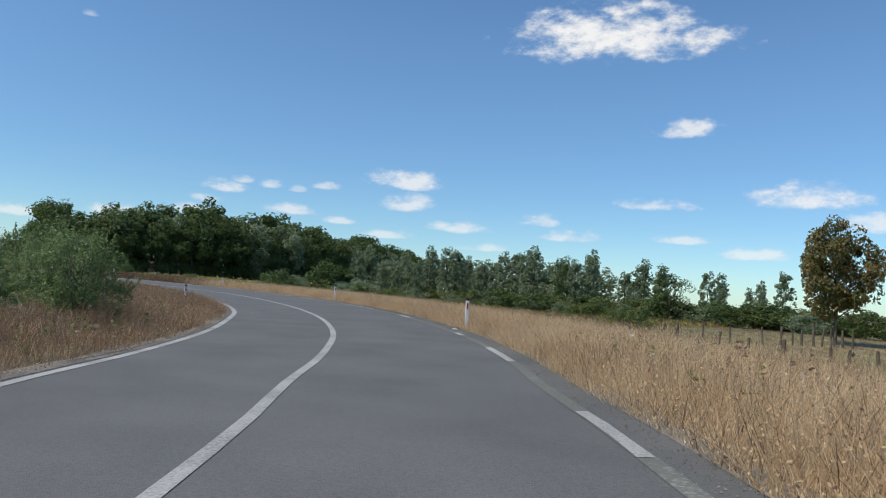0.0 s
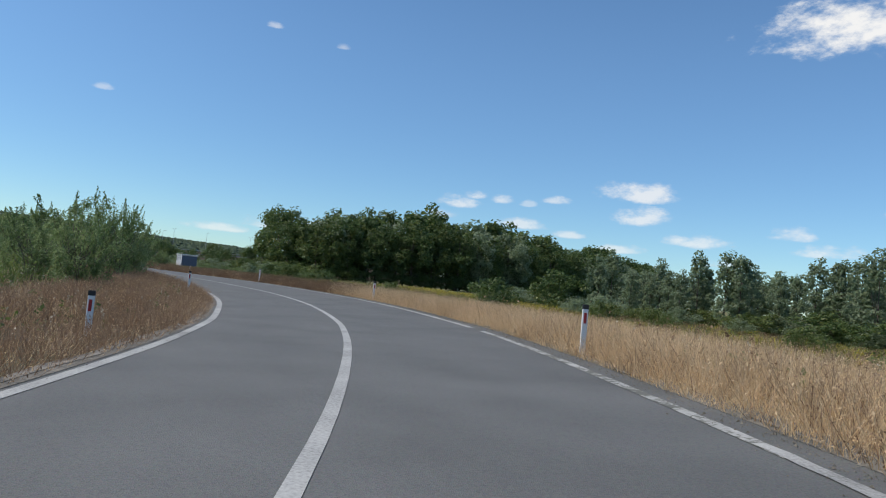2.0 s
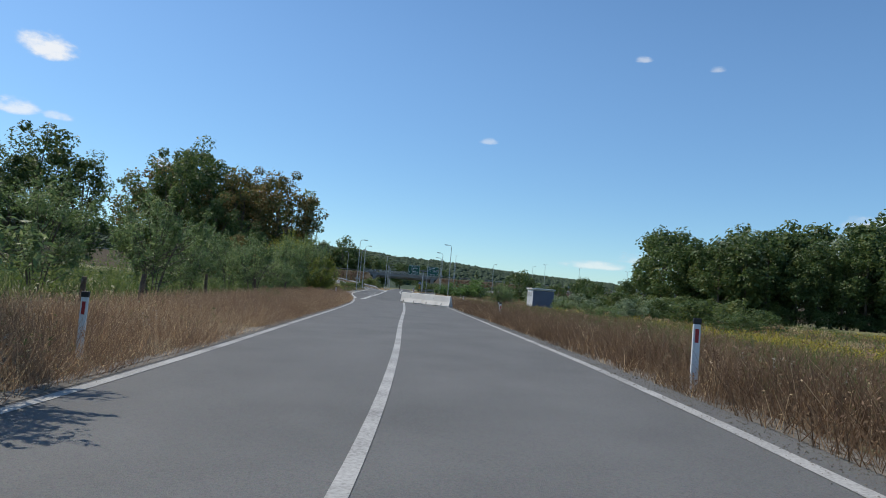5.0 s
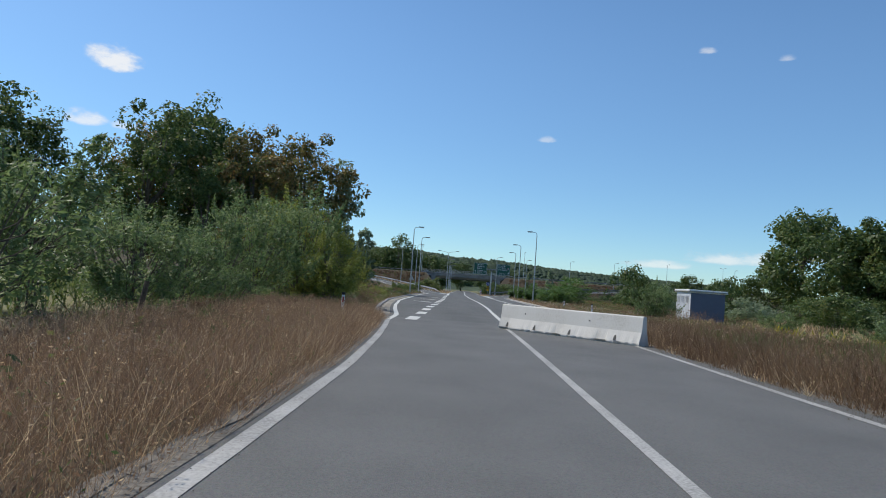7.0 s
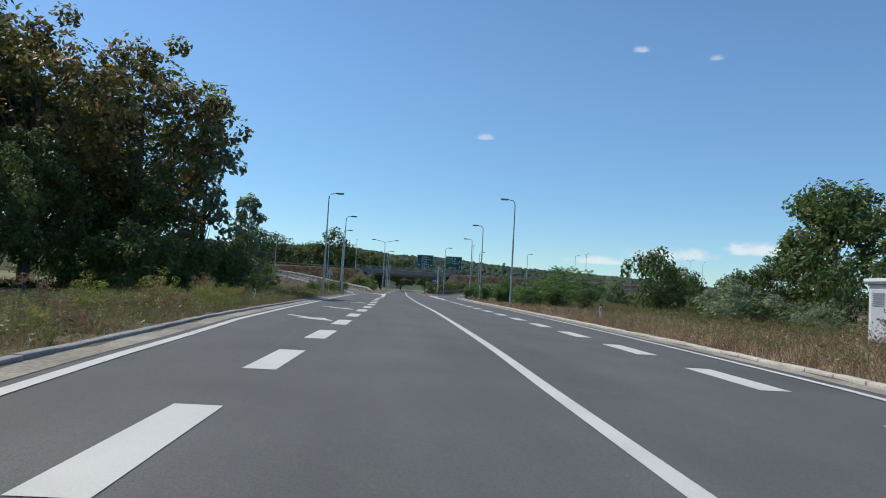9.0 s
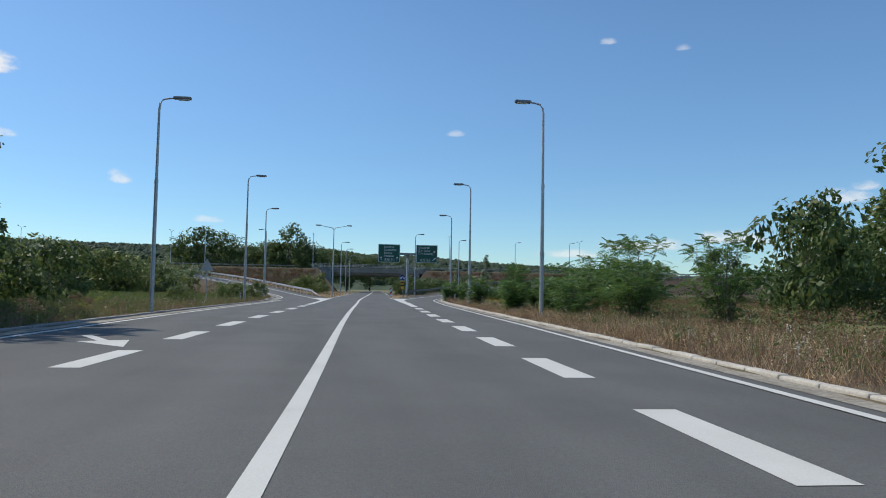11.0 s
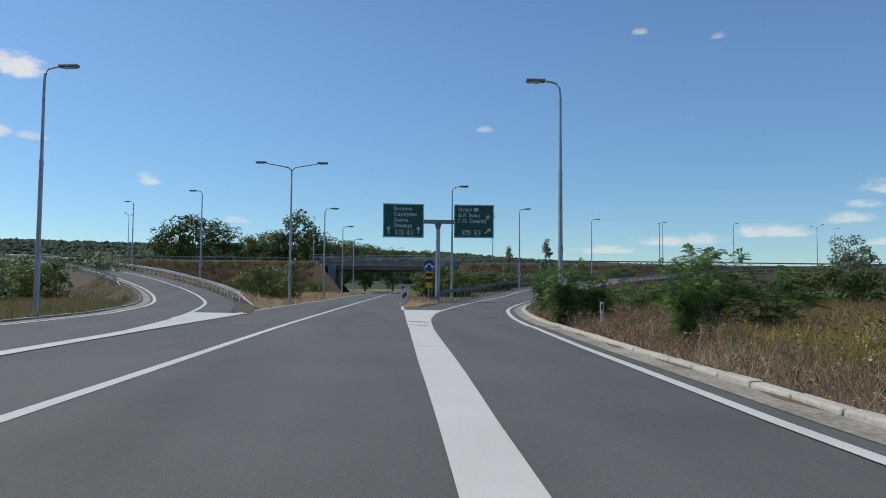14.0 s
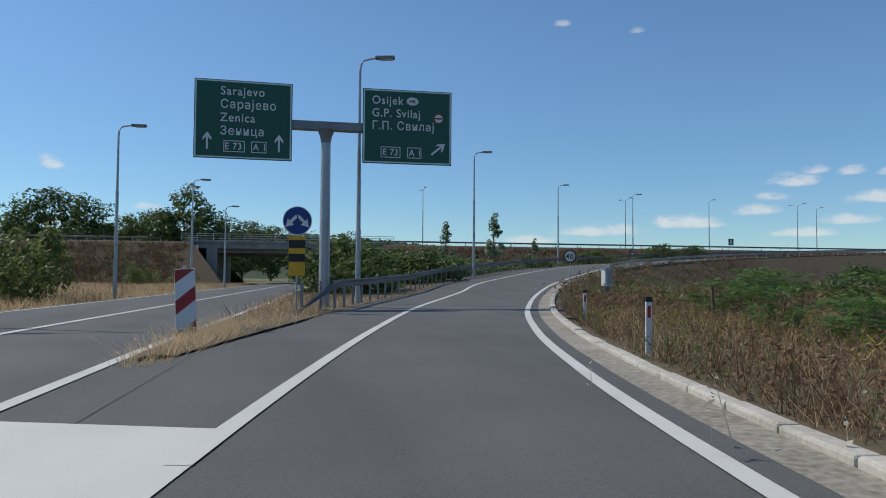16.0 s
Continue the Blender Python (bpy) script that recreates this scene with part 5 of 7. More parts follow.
def on_land(x, y):
    return (x, y, float(land_z(x, y)[0]) - 0.05)


FRONT = [tree_data("f", 5 + i, 18, 5.4, 0.6, 60, 4200, 0.56, (OAK, POPLAR, OAK)[i], 1, 0.30, 0.018, limbs=6) for i in range(3)]
WOODS = [tree_data("w", 10 + i, 18, 5.4, 1.5, 46, 2300, 0.85, (OAK, OAK, POPLAR, OAK, OAK)[i], 1, 0.34, 0.018, limbs=6) for i in range(5)]
OAKS = [tree_data("o", 30 + i, 18, 5.6, 1.2, 100, 10000, 0.38, (OAK, OAK_BROWN, OAK)[i], 1, 0.22, 0.022, limbs=24) for i in range(3)]
WILLOWS = [tree_data("b", 50 + i, 5, 2.3, 0.6, 50, 5600, 0.15, (WILLOW, YELLOWING, WILLOW)[i], 6, 0.24, 0.016, 0.45, limbs=22, shoots=70) for i in range(3)]
POPLARS = [tree_data("p", 70 + i, 9, 1.9, 0.6, 70, 2600, 0.30, POPLAR, 1, 0.24, 0.012, 0.7, 0.45, limbs=10) for i in range(3)]
SHRUBS = [tree_data("s", 90 + i, 3, 2.2, 0.1, 42, 2300, 0.22, (HERB, OAK, POPLAR)[i], 4, 0.30, 0.014, 0.7, limbs=6) for i in range(3)]
BROAD = [tree_data("d", 150 + i, 18, 6.2, 1.0, 80, 5200, 0.62, OAK, 1, 0.30, 0.018, limbs=6) for i in range(3)]
CONIFER = tree_data("c", 120, 8, 1.5, 0.5, 50, 2500, 0.26, POPLAR, 1, 0.24, 0.016, 0.5, 0.8, limbs=8)

rnt = random.Random(21)
# the wood beyond the meadow
edge = spline([(-178.5, 103.5, 0), (-172, 108, 0), (-165, 116, 0), (-166, 140, 0), (-172, 172, 0), (-190, 225, 0), (-222, 300, 0), (-262, 380, 0)], 1.0)
en = normals(edge)
for row, (back, gap, hs) in enumerate(((0.0, 5.6, 0.92), (7, 6.5, 1.06), (16, 8.5, 1.16))):
    for i in range(int(rnt.uniform(0, 4)), len(edge), int(gap)):
        k = min(i, len(edge) - 1)
        x, y = edge[k, 0] - en[k, 0] * back + rnt.uniform(-2, 2), edge[k, 1] - en[k, 1] * back + rnt.uniform(-2, 2)
        if k > 120 and row > 1:
            continue
        s = hs * rnt.uniform(0.86, 1.12) * (1.0 + 0.22 * min(1.0, max(0.0, (k - 25) / 40)))
        d = FRONT[rnt.choice((0, 0, 1, 2, 2))] if row == 0 and k < 150 else WOODS[rnt.randrange(5)]
        plant("oak_tree", d, on_land(x, y), rnt.uniform(0, 360), (s * rnt.uniform(0.9, 1.15), s * rnt.uniform(0.9, 1.15), s), "dense dark green oak at the edge of the wood", "tree", "trees of the wood")

for k in range(2, 150, 4):
    x, y = edge[k, 0] + en[k, 0] * 2.5 + rnt.uniform(-1, 1), edge[k, 1] + en[k, 1] * 2.5 + rnt.uniform(-1, 1)
    s = rnt.uniform(0.75, 1.35)
    plant("bank_shrub", SHRUBS[rnt.choice((0, 1, 1))], on_land(x, y), rnt.uniform(0, 360), (s * 1.4, s * 1.4, s * 1.2), "dark green undergrowth at the wood's foot", "shrub", "undergrowth of the wood")

# oaks beyond the left verge, some turning brown
for x, y, h, k in ((-162, 22, 18.6, 1), (-168.5, 18, 18.8, 0), (-155, 17, 17.8, 1), (-149.5, 19.5, 9.5, 0), (-138.5, 19.5, 6.5, 1), (-142, 20.5, 7.5, 0), (-146, 14.5, 12, 2), (-157.5, 23.5, 9, 0), (-160, 10, 21, 0), (-168, 6, 22.5, 2), (-151, 6, 19, 0), (-164, 1, 19, 1), (-156, -17, 22, 0), (-152.5, -8, 17, 2), (-146, -16, 16, 2), (-150, -28, 23, 0), (-138, -28, 21, 2), (-173, 13, 17, 0)):
    s = h / 18 * 1.14
    plant("oak_tree", OAKS[k], on_land(x, y), rnt.uniform(0, 360), (s, s, s), "tall oak with browning late-summer leaves" if k == 1 else "tall dark green oak behind the verge", "tree", "oaks behind the verge")
for i in range(22):
    x, y = -148 - 1.4 * i + rnt.uniform(-2, 2), 27.5 + rnt.uniform(-5, 2.5)
    s = rnt.uniform(0.7, 1.3)
    plant("bank_shrub", SHRUBS[rnt.choice((0, 1))], on_land(x, y), rnt.uniform(0, 360), (s, s, s * 1.2), "dark green shrub under the oaks", "shrub", "shrubs under the oaks")
plant("birch_tree", POPLARS[1], on_land(-163.8, 27.0), 40, (1.7, 1.7, 2.0), "slender pale tree leaning out from the oaks", "tree", "")
plant("birch_tree", POPLARS[2], on_land(-166.5, 30.2), 200, (0.9, 0.9, 1.1), "thin young tree beside the oaks", "tree", "")

# willow shrubs along the left verge
for x, y, h, w, k in ((-113.5, 30.2, 6.3, 1.2, 1), (-108.5, 30.6, 6.0, 1.2, 1), (-103.5, 32.6, 5.7, 1.0, 0), (-98.6, 31.4, 4.7, 0.95, 0), (-95.0, 30.9, 3.9, 0.7, 2), (-88.8, 31.6, 2.8, 0.65, 0), (-84, 32.0, 2.9, 0.7, 0), (-78.5, 31.4, 3.9, 0.9, 2), (-86, 28.5, 4.5, 1.0, 2),
                      (-70.5, 29.2, 4.1, 0.85, 0), (-63, 29.6, 4.5, 0.9, 2), (-58, 27, 4.2, 0.95, 0), (-46, 28.6, 4.4, 0.9, 2), (-42.5, 31.2, 4.0, 0.85, 0), (-38.8, 33.4, 3.3, 0.65, 2), (-34.4, 31.9, 3.5, 0.7, 0), (-29.8, 31.4, 3.7, 0.6, 2), (-24.2, 29.8, 4.1, 0.6, 0), (-29, 28.4, 4.6, 0.9, 2),
                      (-101.7, 34.2, 3.9, 0.65, 1), (-105.8, 34.0, 4.1, 0.65, 1), (-103, 33.6, 2.6, 0.8, 1), (-107, 33.0, 2.6, 0.75, 1), (-111, 32.2, 2.4, 0.75, 1), (-91.4, 32.4, 1.7, 0.5, 2), (-14.5, 26.6, 2.5, 0.55, 0), (-19, 25.6, 2.9, 0.6, 2), (-8.5, 22.0, 2.6, 0.6, 0), (-2, 19.0, 2.6, 0.6, 2), (4, 16.5, 2.3, 0.5, 0), (9.5, 13.0, 2.3, 0.5, 2), (14.2, 11.4, 2.5, 0.5, 0), (16.8, 10.4, 2.6, 0.45, 0), (17.6, 7.6, 2.0, 0.5, 2), (19.4, 4.8, 1.8, 0.5, 0), (20.2, 1.2, 1.7, 0.5, 2), (12.5, 6.5, 2.0, 0.55, 0)):
    plant("willow_shrub", WILLOWS[k], on_land(x, y), rnt.uniform(0, 360), (w, w, h / 5), "tall yellowing willow shrub with many stems" if k == 1 else "grey-green willow shrub with many stems", "shrub", "shrubs of the left verge")

# young poplars and shrubs across the right-hand meadow
for i in range(62):
    x = -58 + 1.5 * i + rnt.uniform(-1.5, 1.5)
    y = 101 + rnt.uniform(-4, 9)
    s = rnt.uniform(0.7, 1.2) * (0.72 if x > 2 else 1.0)
    if x > -1 and min(abs(x - c) for c in (3.4, 4.6, 10.3, 11.6, 15.4)) > 0.75:
        continue
    plant("poplar_tree", POPLARS[rnt.randrange(3)], on_land(x, y), rnt.uniform(0, 360), (s * 0.9, s * 0.9, s * (1.0 if x < -1 else 1.1)), "slender grey-green young poplar in a loose row", "tree", "poplars beyond the meadow")
plant("field_tree", FRONT[0], on_land(2.2, 95), 120, (0.42, 0.42, 0.37), "round dark green tree among young poplars", "tree", "trees beyond the meadow")
plant("field_tree", FRONT[2], on_land(-17.5, 104), 20, (0.36, 0.36, 0.5), "taller dark green tree among young poplars", "tree", "trees beyond the meadow")
for i in range(24):
    x, y, s = -24 + 2.3 * i + rnt.uniform(-1, 1), 97 + rnt.uniform(-4, 3), rnt.uniform(0.7, 1.1)
    plant("meadow_shrub", SHRUBS[rnt.choice((0, 1))], on_land(x, y), rnt.uniform(0, 360), (s * 1.4, s * 1.4, s), "dark green shrub under young poplars", "shrub", "shrubs of the meadow")
for i in range(70):
    x = -78 + 1.9 * i + rnt.uniform(-2, 2)
    y = 96 + rnt.uniform(-6, 9)
    s = rnt.uniform(0.5, 0.9)
    plant("meadow_shrub", SHRUBS[rnt.choice((0, 2))], on_land(x, y), rnt.uniform(0, 360), (s * 1.5, s * 1.5, s), "round green shrub at the meadow's far edge", "shrub", "shrubs of the meadow")
for i in range(14):
    x, y, h = -74 + 4.0 * i + rnt.uniform(-2, 2), 122 + rnt.uniform(-6, 10), rnt.uniform(6.5, 9.5)
    plant("field_tree", WOODS[2], on_land(x, y), rnt.uniform(0, 360), (h / 18 * 1.25, h / 18 * 1.25, h / 18), "low dark tree in the belt beyond the meadow", "tree", "belt of trees beyond the meadow")
for x, y, s in ((-49, 73, 1.25), (-65, 100, 1.9), (-42, 84, 0.8), (-30, 78, 0.7), (-58, 80, 0.8), (-75, 76, 0.6), (10, 62, 0.8), (-12, 70, 0.6), (3, 47, 0.5)):
    plant("meadow_shrub", SHRUBS[1 if s > 1 else 0], on_land(x, y), rnt.uniform(0, 360), s, "bushy green shrub standing in the meadow", "shrub", "shrubs of the meadow")
for i in range(26):
    x, y = -90 - 3.4 * i + rnt.uniform(-2, 2), 66 + 0.32 * i + rnt.uniform(-5, 9)
    if -133 < x < -122 and y < 66:
        y += 8
    if x > -122 and y < 67:
        y += 9
    s = rnt.uniform(0.55, 1.1)
    plant("meadow_shrub", SHRUBS[rnt.randrange(3)], on_land(x, y), rnt.uniform(0, 360), (s * 1.3, s * 1.3, s), "green roadside shrub in tall weeds", "shrub", "shrubs right of the junction")
for x, y, h in ((-169, 68, 6.2), (-172, 71, 5.2), (-178, 74, 4.6), (-186, 80, 5), (-240, 103, 9.2), (-224, 115, 12), (-213, 116, 24), (-205, 112, 22), (-218, 108, 9), (-195, 92, 6), (-206, 96, 6.5), (-150, 74, 5)):
    big = h > 8
    d = BROAD[1] if big else SHRUBS[1]
    s = h / (18 if big else 3)
    plant("field_tree", d, on_land(x, y), rnt.uniform(0, 360), (s * (1 if big else 0.62), s * (1 if big else 0.62), s), "leafy green tree beside the junction", "tree", "trees right of the junction")
LONE = tree_data("l", 140, 10.2, 3.6, 1.6, 110, 13000, 0.32, OAK_BROWN, 1, 0.27, 0.022, limbs=24)
plant("field_maple", LONE, on_land(25.2, 66.5), 10, (0.74, 0.74, 1.0), "lone broad tree with browning leaves in the pasture", "tree", "")

for x, y, h, w, k in ((-115.3, 54.3, 3.0, 0.62, 2), (-117.6, 55.6, 2.7, 0.55, 0), (-119.4, 55.8, 1.8, 0.45, 2), (-110, 60.5, 1.6, 0.55, 2), (-99, 60.5, 1.7, 0.6, 2), (-93, 60, 1.6, 0.6, 0)):
    plant("willow_shrub", WILLOWS[k], on_land(x, y), rnt.uniform(0, 360), (w, w, h / 5), "grey-green shrub in tall weeds before the shed", "shrub", "shrubs before the shed")

for i in range(30):
    x, y = -327 + rnt.uniform(-2, 8), 66 + 1.25 * i
    s = rnt.uniform(0.8, 1.4)
    if y < float(np.interp(x, R_LEFT[::-1, 0], R_LEFT[::-1, 1])) - 5:
        plant("bank_shrub", SHRUBS[rnt.randrange(3)], on_land(x, y), rnt.uniform(0, 360), (s, s, s), "green shrub at the foot of the embankment", "shrub", "shrubs before the bridge")

for x, y, h, w in ((-248, 92.1, 6.9, 0.40), (-229.7, 85.1, 4.9, 0.30)):
    plant("field_tree", FRONT[1], on_land(x, y), rnt.uniform(0, 360), (w, w, h / 18), "small leafy tree standing in the weeds", "tree", "trees right of the junction")
for x, y, s in ((-247, 89.5, 1.2), (-244, 90.5, 1.1), (-250.5, 89, 1.1), (-241.5, 92, 1.0), (-253, 88, 0.9), (-238, 90, 0.9), (-233, 87, 0.9), (-256, 86, 0.8)):
    plant("meadow_shrub", SHRUBS[1], on_land(x, y), rnt.uniform(0, 360), (s, s, s), "dark green shrub inside the slip road's bend", "shrub", "shrubs inside the bend")

# trees on and beyond the motorway
for x, y, h, k in ((-430, -8, 23, 0), (-432, -16, 19, 3), (-428, 2, 18, 2), (-436, 24, 23.5, 2), (-440, 16, 19, 1), (-434, 32, 17, 0), (-440, 40, 16, 3), (-445, 8, 18, 4), (-446, 48, 15, 0), (-450, 58, 14, 1), (-400, -66, 15, 0), (-396, -58, 12, 1), (-402, -78, 13, 2), (-400, -100, 16, 0), (-405, -115, 14, 3), (-398, -135, 16, 1), (-455, 70, 12, 2), (-460, 84, 12, 0)):
    s = (h + 2.5) / 18
    plant("distant_tree", BROAD[k % 3], on_land(x, y), rnt.uniform(0, 360), (s * 1.05, s * 1.05, s), "dark broad tree beyond the motorway", "tree", "trees beyond the motorway")
for x, y, h in ((-321, 82.8, 11.0), (-318, 75.0, 9.4), (-330, 92, 7.0)):
    plant("young_conifer", CONIFER, on_land(x, y), rnt.uniform(0, 360), (h / 8,) * 3, "slender pointed young tree beyond the guard rail", "tree", "")
for i in range(40):
    t = i / 40
    x = -262 - 62 * t + rnt.uniform(-3, 3)
    y = float(np.interp(x, R_LEFT[::-1, 0], R_LEFT[::-1, 1])) - 5.5 - rnt.uniform(0, 9) * (0.4 + t)
    s = rnt.uniform(0.7, 1.22)
    plant("bank_shrub", SHRUBS[rnt.randrange(2)], on_land(x, y), rnt.uniform(0, 360), (s * 1.2, s * 1.2, s), "green shrub between the slip road and bridge", "shrub", "shrubs before the bridge")
for x, y, s in ((-262, 40.5, 1.25), (-259, 38.8, 1.05), (-257.5, 41.5, 0.8), (-322, 40, 0.8), (-315, 36, 0.9), (-198.5, 35.8, 0.55), (-204.5, 36.5, 0.5), (-207, 37.0, 0.6), (-186, 34.8, 0.45), (-212, 34.5, 0.55), (-216.5, 33.0, 0.6)):
    plant("bank_shrub", SHRUBS[0], on_land(x, y), rnt.uniform(0, 360), (s * 0.95, s * 0.95, s * 1.1), "leafy green shrub on the dry triangle of land", "shrub", "")
for i in range(46):
    x, y = -190 - 2.0 * i + rnt.uniform(-3, 3), 12.5 + rnt.uniform(-12, 11) - 0.1 * i
    s = rnt.uniform(0.9, 1.8)
    plant("willow_shrub", SHRUBS[rnt.choice((0, 0, 1, 2))], on_land(x, y), rnt.uniform(0, 360), (0.95 * s, 0.95 * s, 1.05 * s), "grey-green willow shrub behind the junction", "shrub", "shrubs left of the junction")


# ---- locust shrubs with feathered leaves ----
def frond(rng, start, d, ln, leaf, pairs, sag=0.30):
    """One feathered leaf: leaflets in pairs along a drooping rib."""
    side = np.cross(d, (0, 0, 1.0)) + rng.normal(size=3) * 0.4
    side /= np.linalg.norm(side)
    out = []
    for q in range(pairs):
        u = q / (pairs - 1)
        c = start + d * ln * u - np.array([0, 0, sag * ln * u * u])
        size = leaf * (0.75 + 0.5 * u * (1.3 - u) * 2)
        for sg in (-1, 1):
            e = c + side * sg * size * 1.1 + d * size * 0.35 - np.array([0, 0, size * rng.uniform(0.0, 0.5)])
            w = d * size * 0.34
            out.append(np.stack([c, (c + e) / 2 + w, e + side * sg * size * 0.3, (c + e) / 2 - w]))
    return out


def locust_data(seed, h, r, fronds, leaf=0.11, pairs=6):
    """Upright shoots, each with a plume of long fronds at its tip and shorter ones below."""
    rng = np.random.RandomState(seed)
    bm = bmesh.new()
    quads = []
    nst = 14
    for s in range(nst):
        a = 2 * math.pi * s / nst + rng.uniform(-0.5, 0.5)
        reach, top = r * rng.uniform(0.3, 1.0), h * (rng.uniform(0.42, 0.82) if s % 4 else rng.uniform(0.98, 1.16))
        pts = [Vector((0.1 * math.cos(a), 0.1 * math.sin(a), -0.2)), Vector((reach * 0.35 * math.cos(a), reach * 0.35 * math.sin(a), top * 0.5)), Vector((reach * 0.8 * math.cos(a), reach * 0.8 * math.sin(a), top * 0.86)), Vector((reach * math.cos(a + 0.2), reach * math.sin(a + 0.2), top))]
        tube(bm, pts, [0.03, 0.022, 0.012, 0.005], 5, False)
        arr = np.array([tuple(p) for p in pts])
        for k in range(9):
            az = 2.4 * k + rng.uniform(-0.3, 0.3)
            d = np.array([math.cos(az), math.sin(az), 0.15 + 0.11 * k])
            d /= np.linalg.norm(d)
            quads += frond(rng, arr[3] - np.array([0, 0, 0.05 * (8 - k)]), d, rng.uniform(0.42, 0.66), leaf, pairs + 2, 0.42)
        for _ in range(fronds // nst):
            u = rng.uniform(0.03, 0.97) * 3
            i = min(2, int(u))
            base = arr[i] * (1 - (u - i)) + arr[i + 1] * (u - i) + rng.normal(size=3) * r * (0.20 - 0.055 * u)
            az = rng.uniform(0, 2 * math.pi)
            d = np.array([math.cos(az), math.sin(az), rng.uniform(-0.25, 0.95)])
            d /= np.linalg.norm(d)
            start = base + d * rng.uniform(0.02, r * 0.2)
            start[2] = max(start[2], 0.12)
            quads += frond(rng, start, d, rng.uniform(0.28, 0.55), leaf, pairs)
    me = bpy.data.meshes.new("trunk")
    bm.to_mesh(me)
    bm.free()
    me.materials.append(BARK)
    return me, fast_mesh("crown", np.vstack(quads), 4, LOCUST)


THICK = [locust_data(210 + i, 3.0, 1.25, 860, 0.08, 6) for i in range(2)]
LOCUSTS = [locust_data(200 + i, 3.0, 1.5, 380, 0.09, 6) for i in range(3)]
for x, y, h, w in ((-174.6, 57.2, 2.6, 0.7), (-175.3, 54.6, 2.2, 0.72), (-179.6, 55.9, 3.35, 0.7), (-183.6, 56.4, 3.65, 0.75), (-180.4, 58.8, 3.7, 0.8), (-169.3, 55.9, 2.4, 0.75), (-171, 60, 4.0, 1.1), (-174.5, 60.5, 4.1, 1.05), (-177.5, 59.2, 3.3, 0.95), (-166, 57.6, 3.2, 0.9), (-180, 61.5, 3.6, 1.05), (-162, 59.5, 3.4, 0.95),
                   (-203.0, 56.5, 2.4, 0.46), (-207.0, 60.8, 2.2, 0.75), (-176.2, 57.0, 2.5, 0.85), (-185.0, 58.6, 2.5, 0.8), (-190.5, 55.5, 2.85, 0.72), (-192.6, 59.8, 1.6, 0.55), (-197.0, 60.5, 1.9, 0.7), (-220.5, 57.9, 2.55, 0.72), (-218.7, 58.5, 1.6, 0.55), (-217.2, 58.4, 1.2, 0.45), (-222.4, 59.4, 1.7, 0.55), (-207.6, 59.3, 2.9, 0.72), (-212.7, 56.5, 2.5, 0.62), (-212.4, 57.5, 2.3, 0.6), (-236, 65.5, 1.5, 0.5), (-243, 68.5, 1.7, 0.6), (-248, 73.5, 2.0, 0.7), (-234.5, 66.5, 1.9, 0.6), (-252, 76, 2.2, 0.8), (-255, 79, 2.2, 0.8), (-258, 83, 2.2, 0.8), (-232.5, 64.5, 1.3, 0.45), (-217.5, 63.5, 2.2, 0.7), (-224.5, 63.8, 2.0, 0.65), (-226.5, 61.6, 1.3, 0.45), (-230.5, 68, 2.0, 0.75), (-187, 61, 2.8, 0.95)):
    h = 0.9 * h if y >= 59.4 and x > -182 else min(0.76 * h, 2.9)
    near_road = x > -222.5 and y < 58.7 and not -172 < x < -160
    plant("locust_shrub", THICK[rnt.randrange(2)] if near_road else LOCUSTS[rnt.randrange(3)], on_land(x, y), rnt.uniform(0, 360), (w, w, h / 3.0), "young locust shrub with feathery green leaves", "shrub", "locust shrubs behind the kerb")


# ---- grasses and weeds ----
def blades(rng, x, y, z, h, w, lean=0.45, flecks=0.0):
    n = len(x)
    a = rng.uniform(0, 2 * np.pi, n)
    ax, ay = np.cos(a) * w, np.sin(a) * w
    lx, ly = rng.normal(size=n) * lean * h, rng.normal(size=n) * lean * h
    base = np.column_stack([x, y, z])
    p0, p1 = base - np.column_stack([ax, ay, 0 * ax]), base + np.column_stack([ax, ay, 0 * ax])
    tip = np.column_stack([x + lx, y + ly, z + h])
    e = (p1 - p0) * 0.14
    stems = np.stack([p0, p1, tip + e, tip - e], 1).reshape(-1, 3)
    if not flecks:
        return stems
    k = np.where(rng.uniform(0, 1, n) < flecks)[0]
    at = base[k] + (tip - base)[k] * rng.uniform(0.45, 1.05, len(k))[:, None] + rng.normal(size=(len(k), 3)) * 0.012
    return np.vstack([stems, rand_quads(rng, at, np.minimum(0.06, 0.02 + w[k] * 3.0), 0.6, 0.4)])


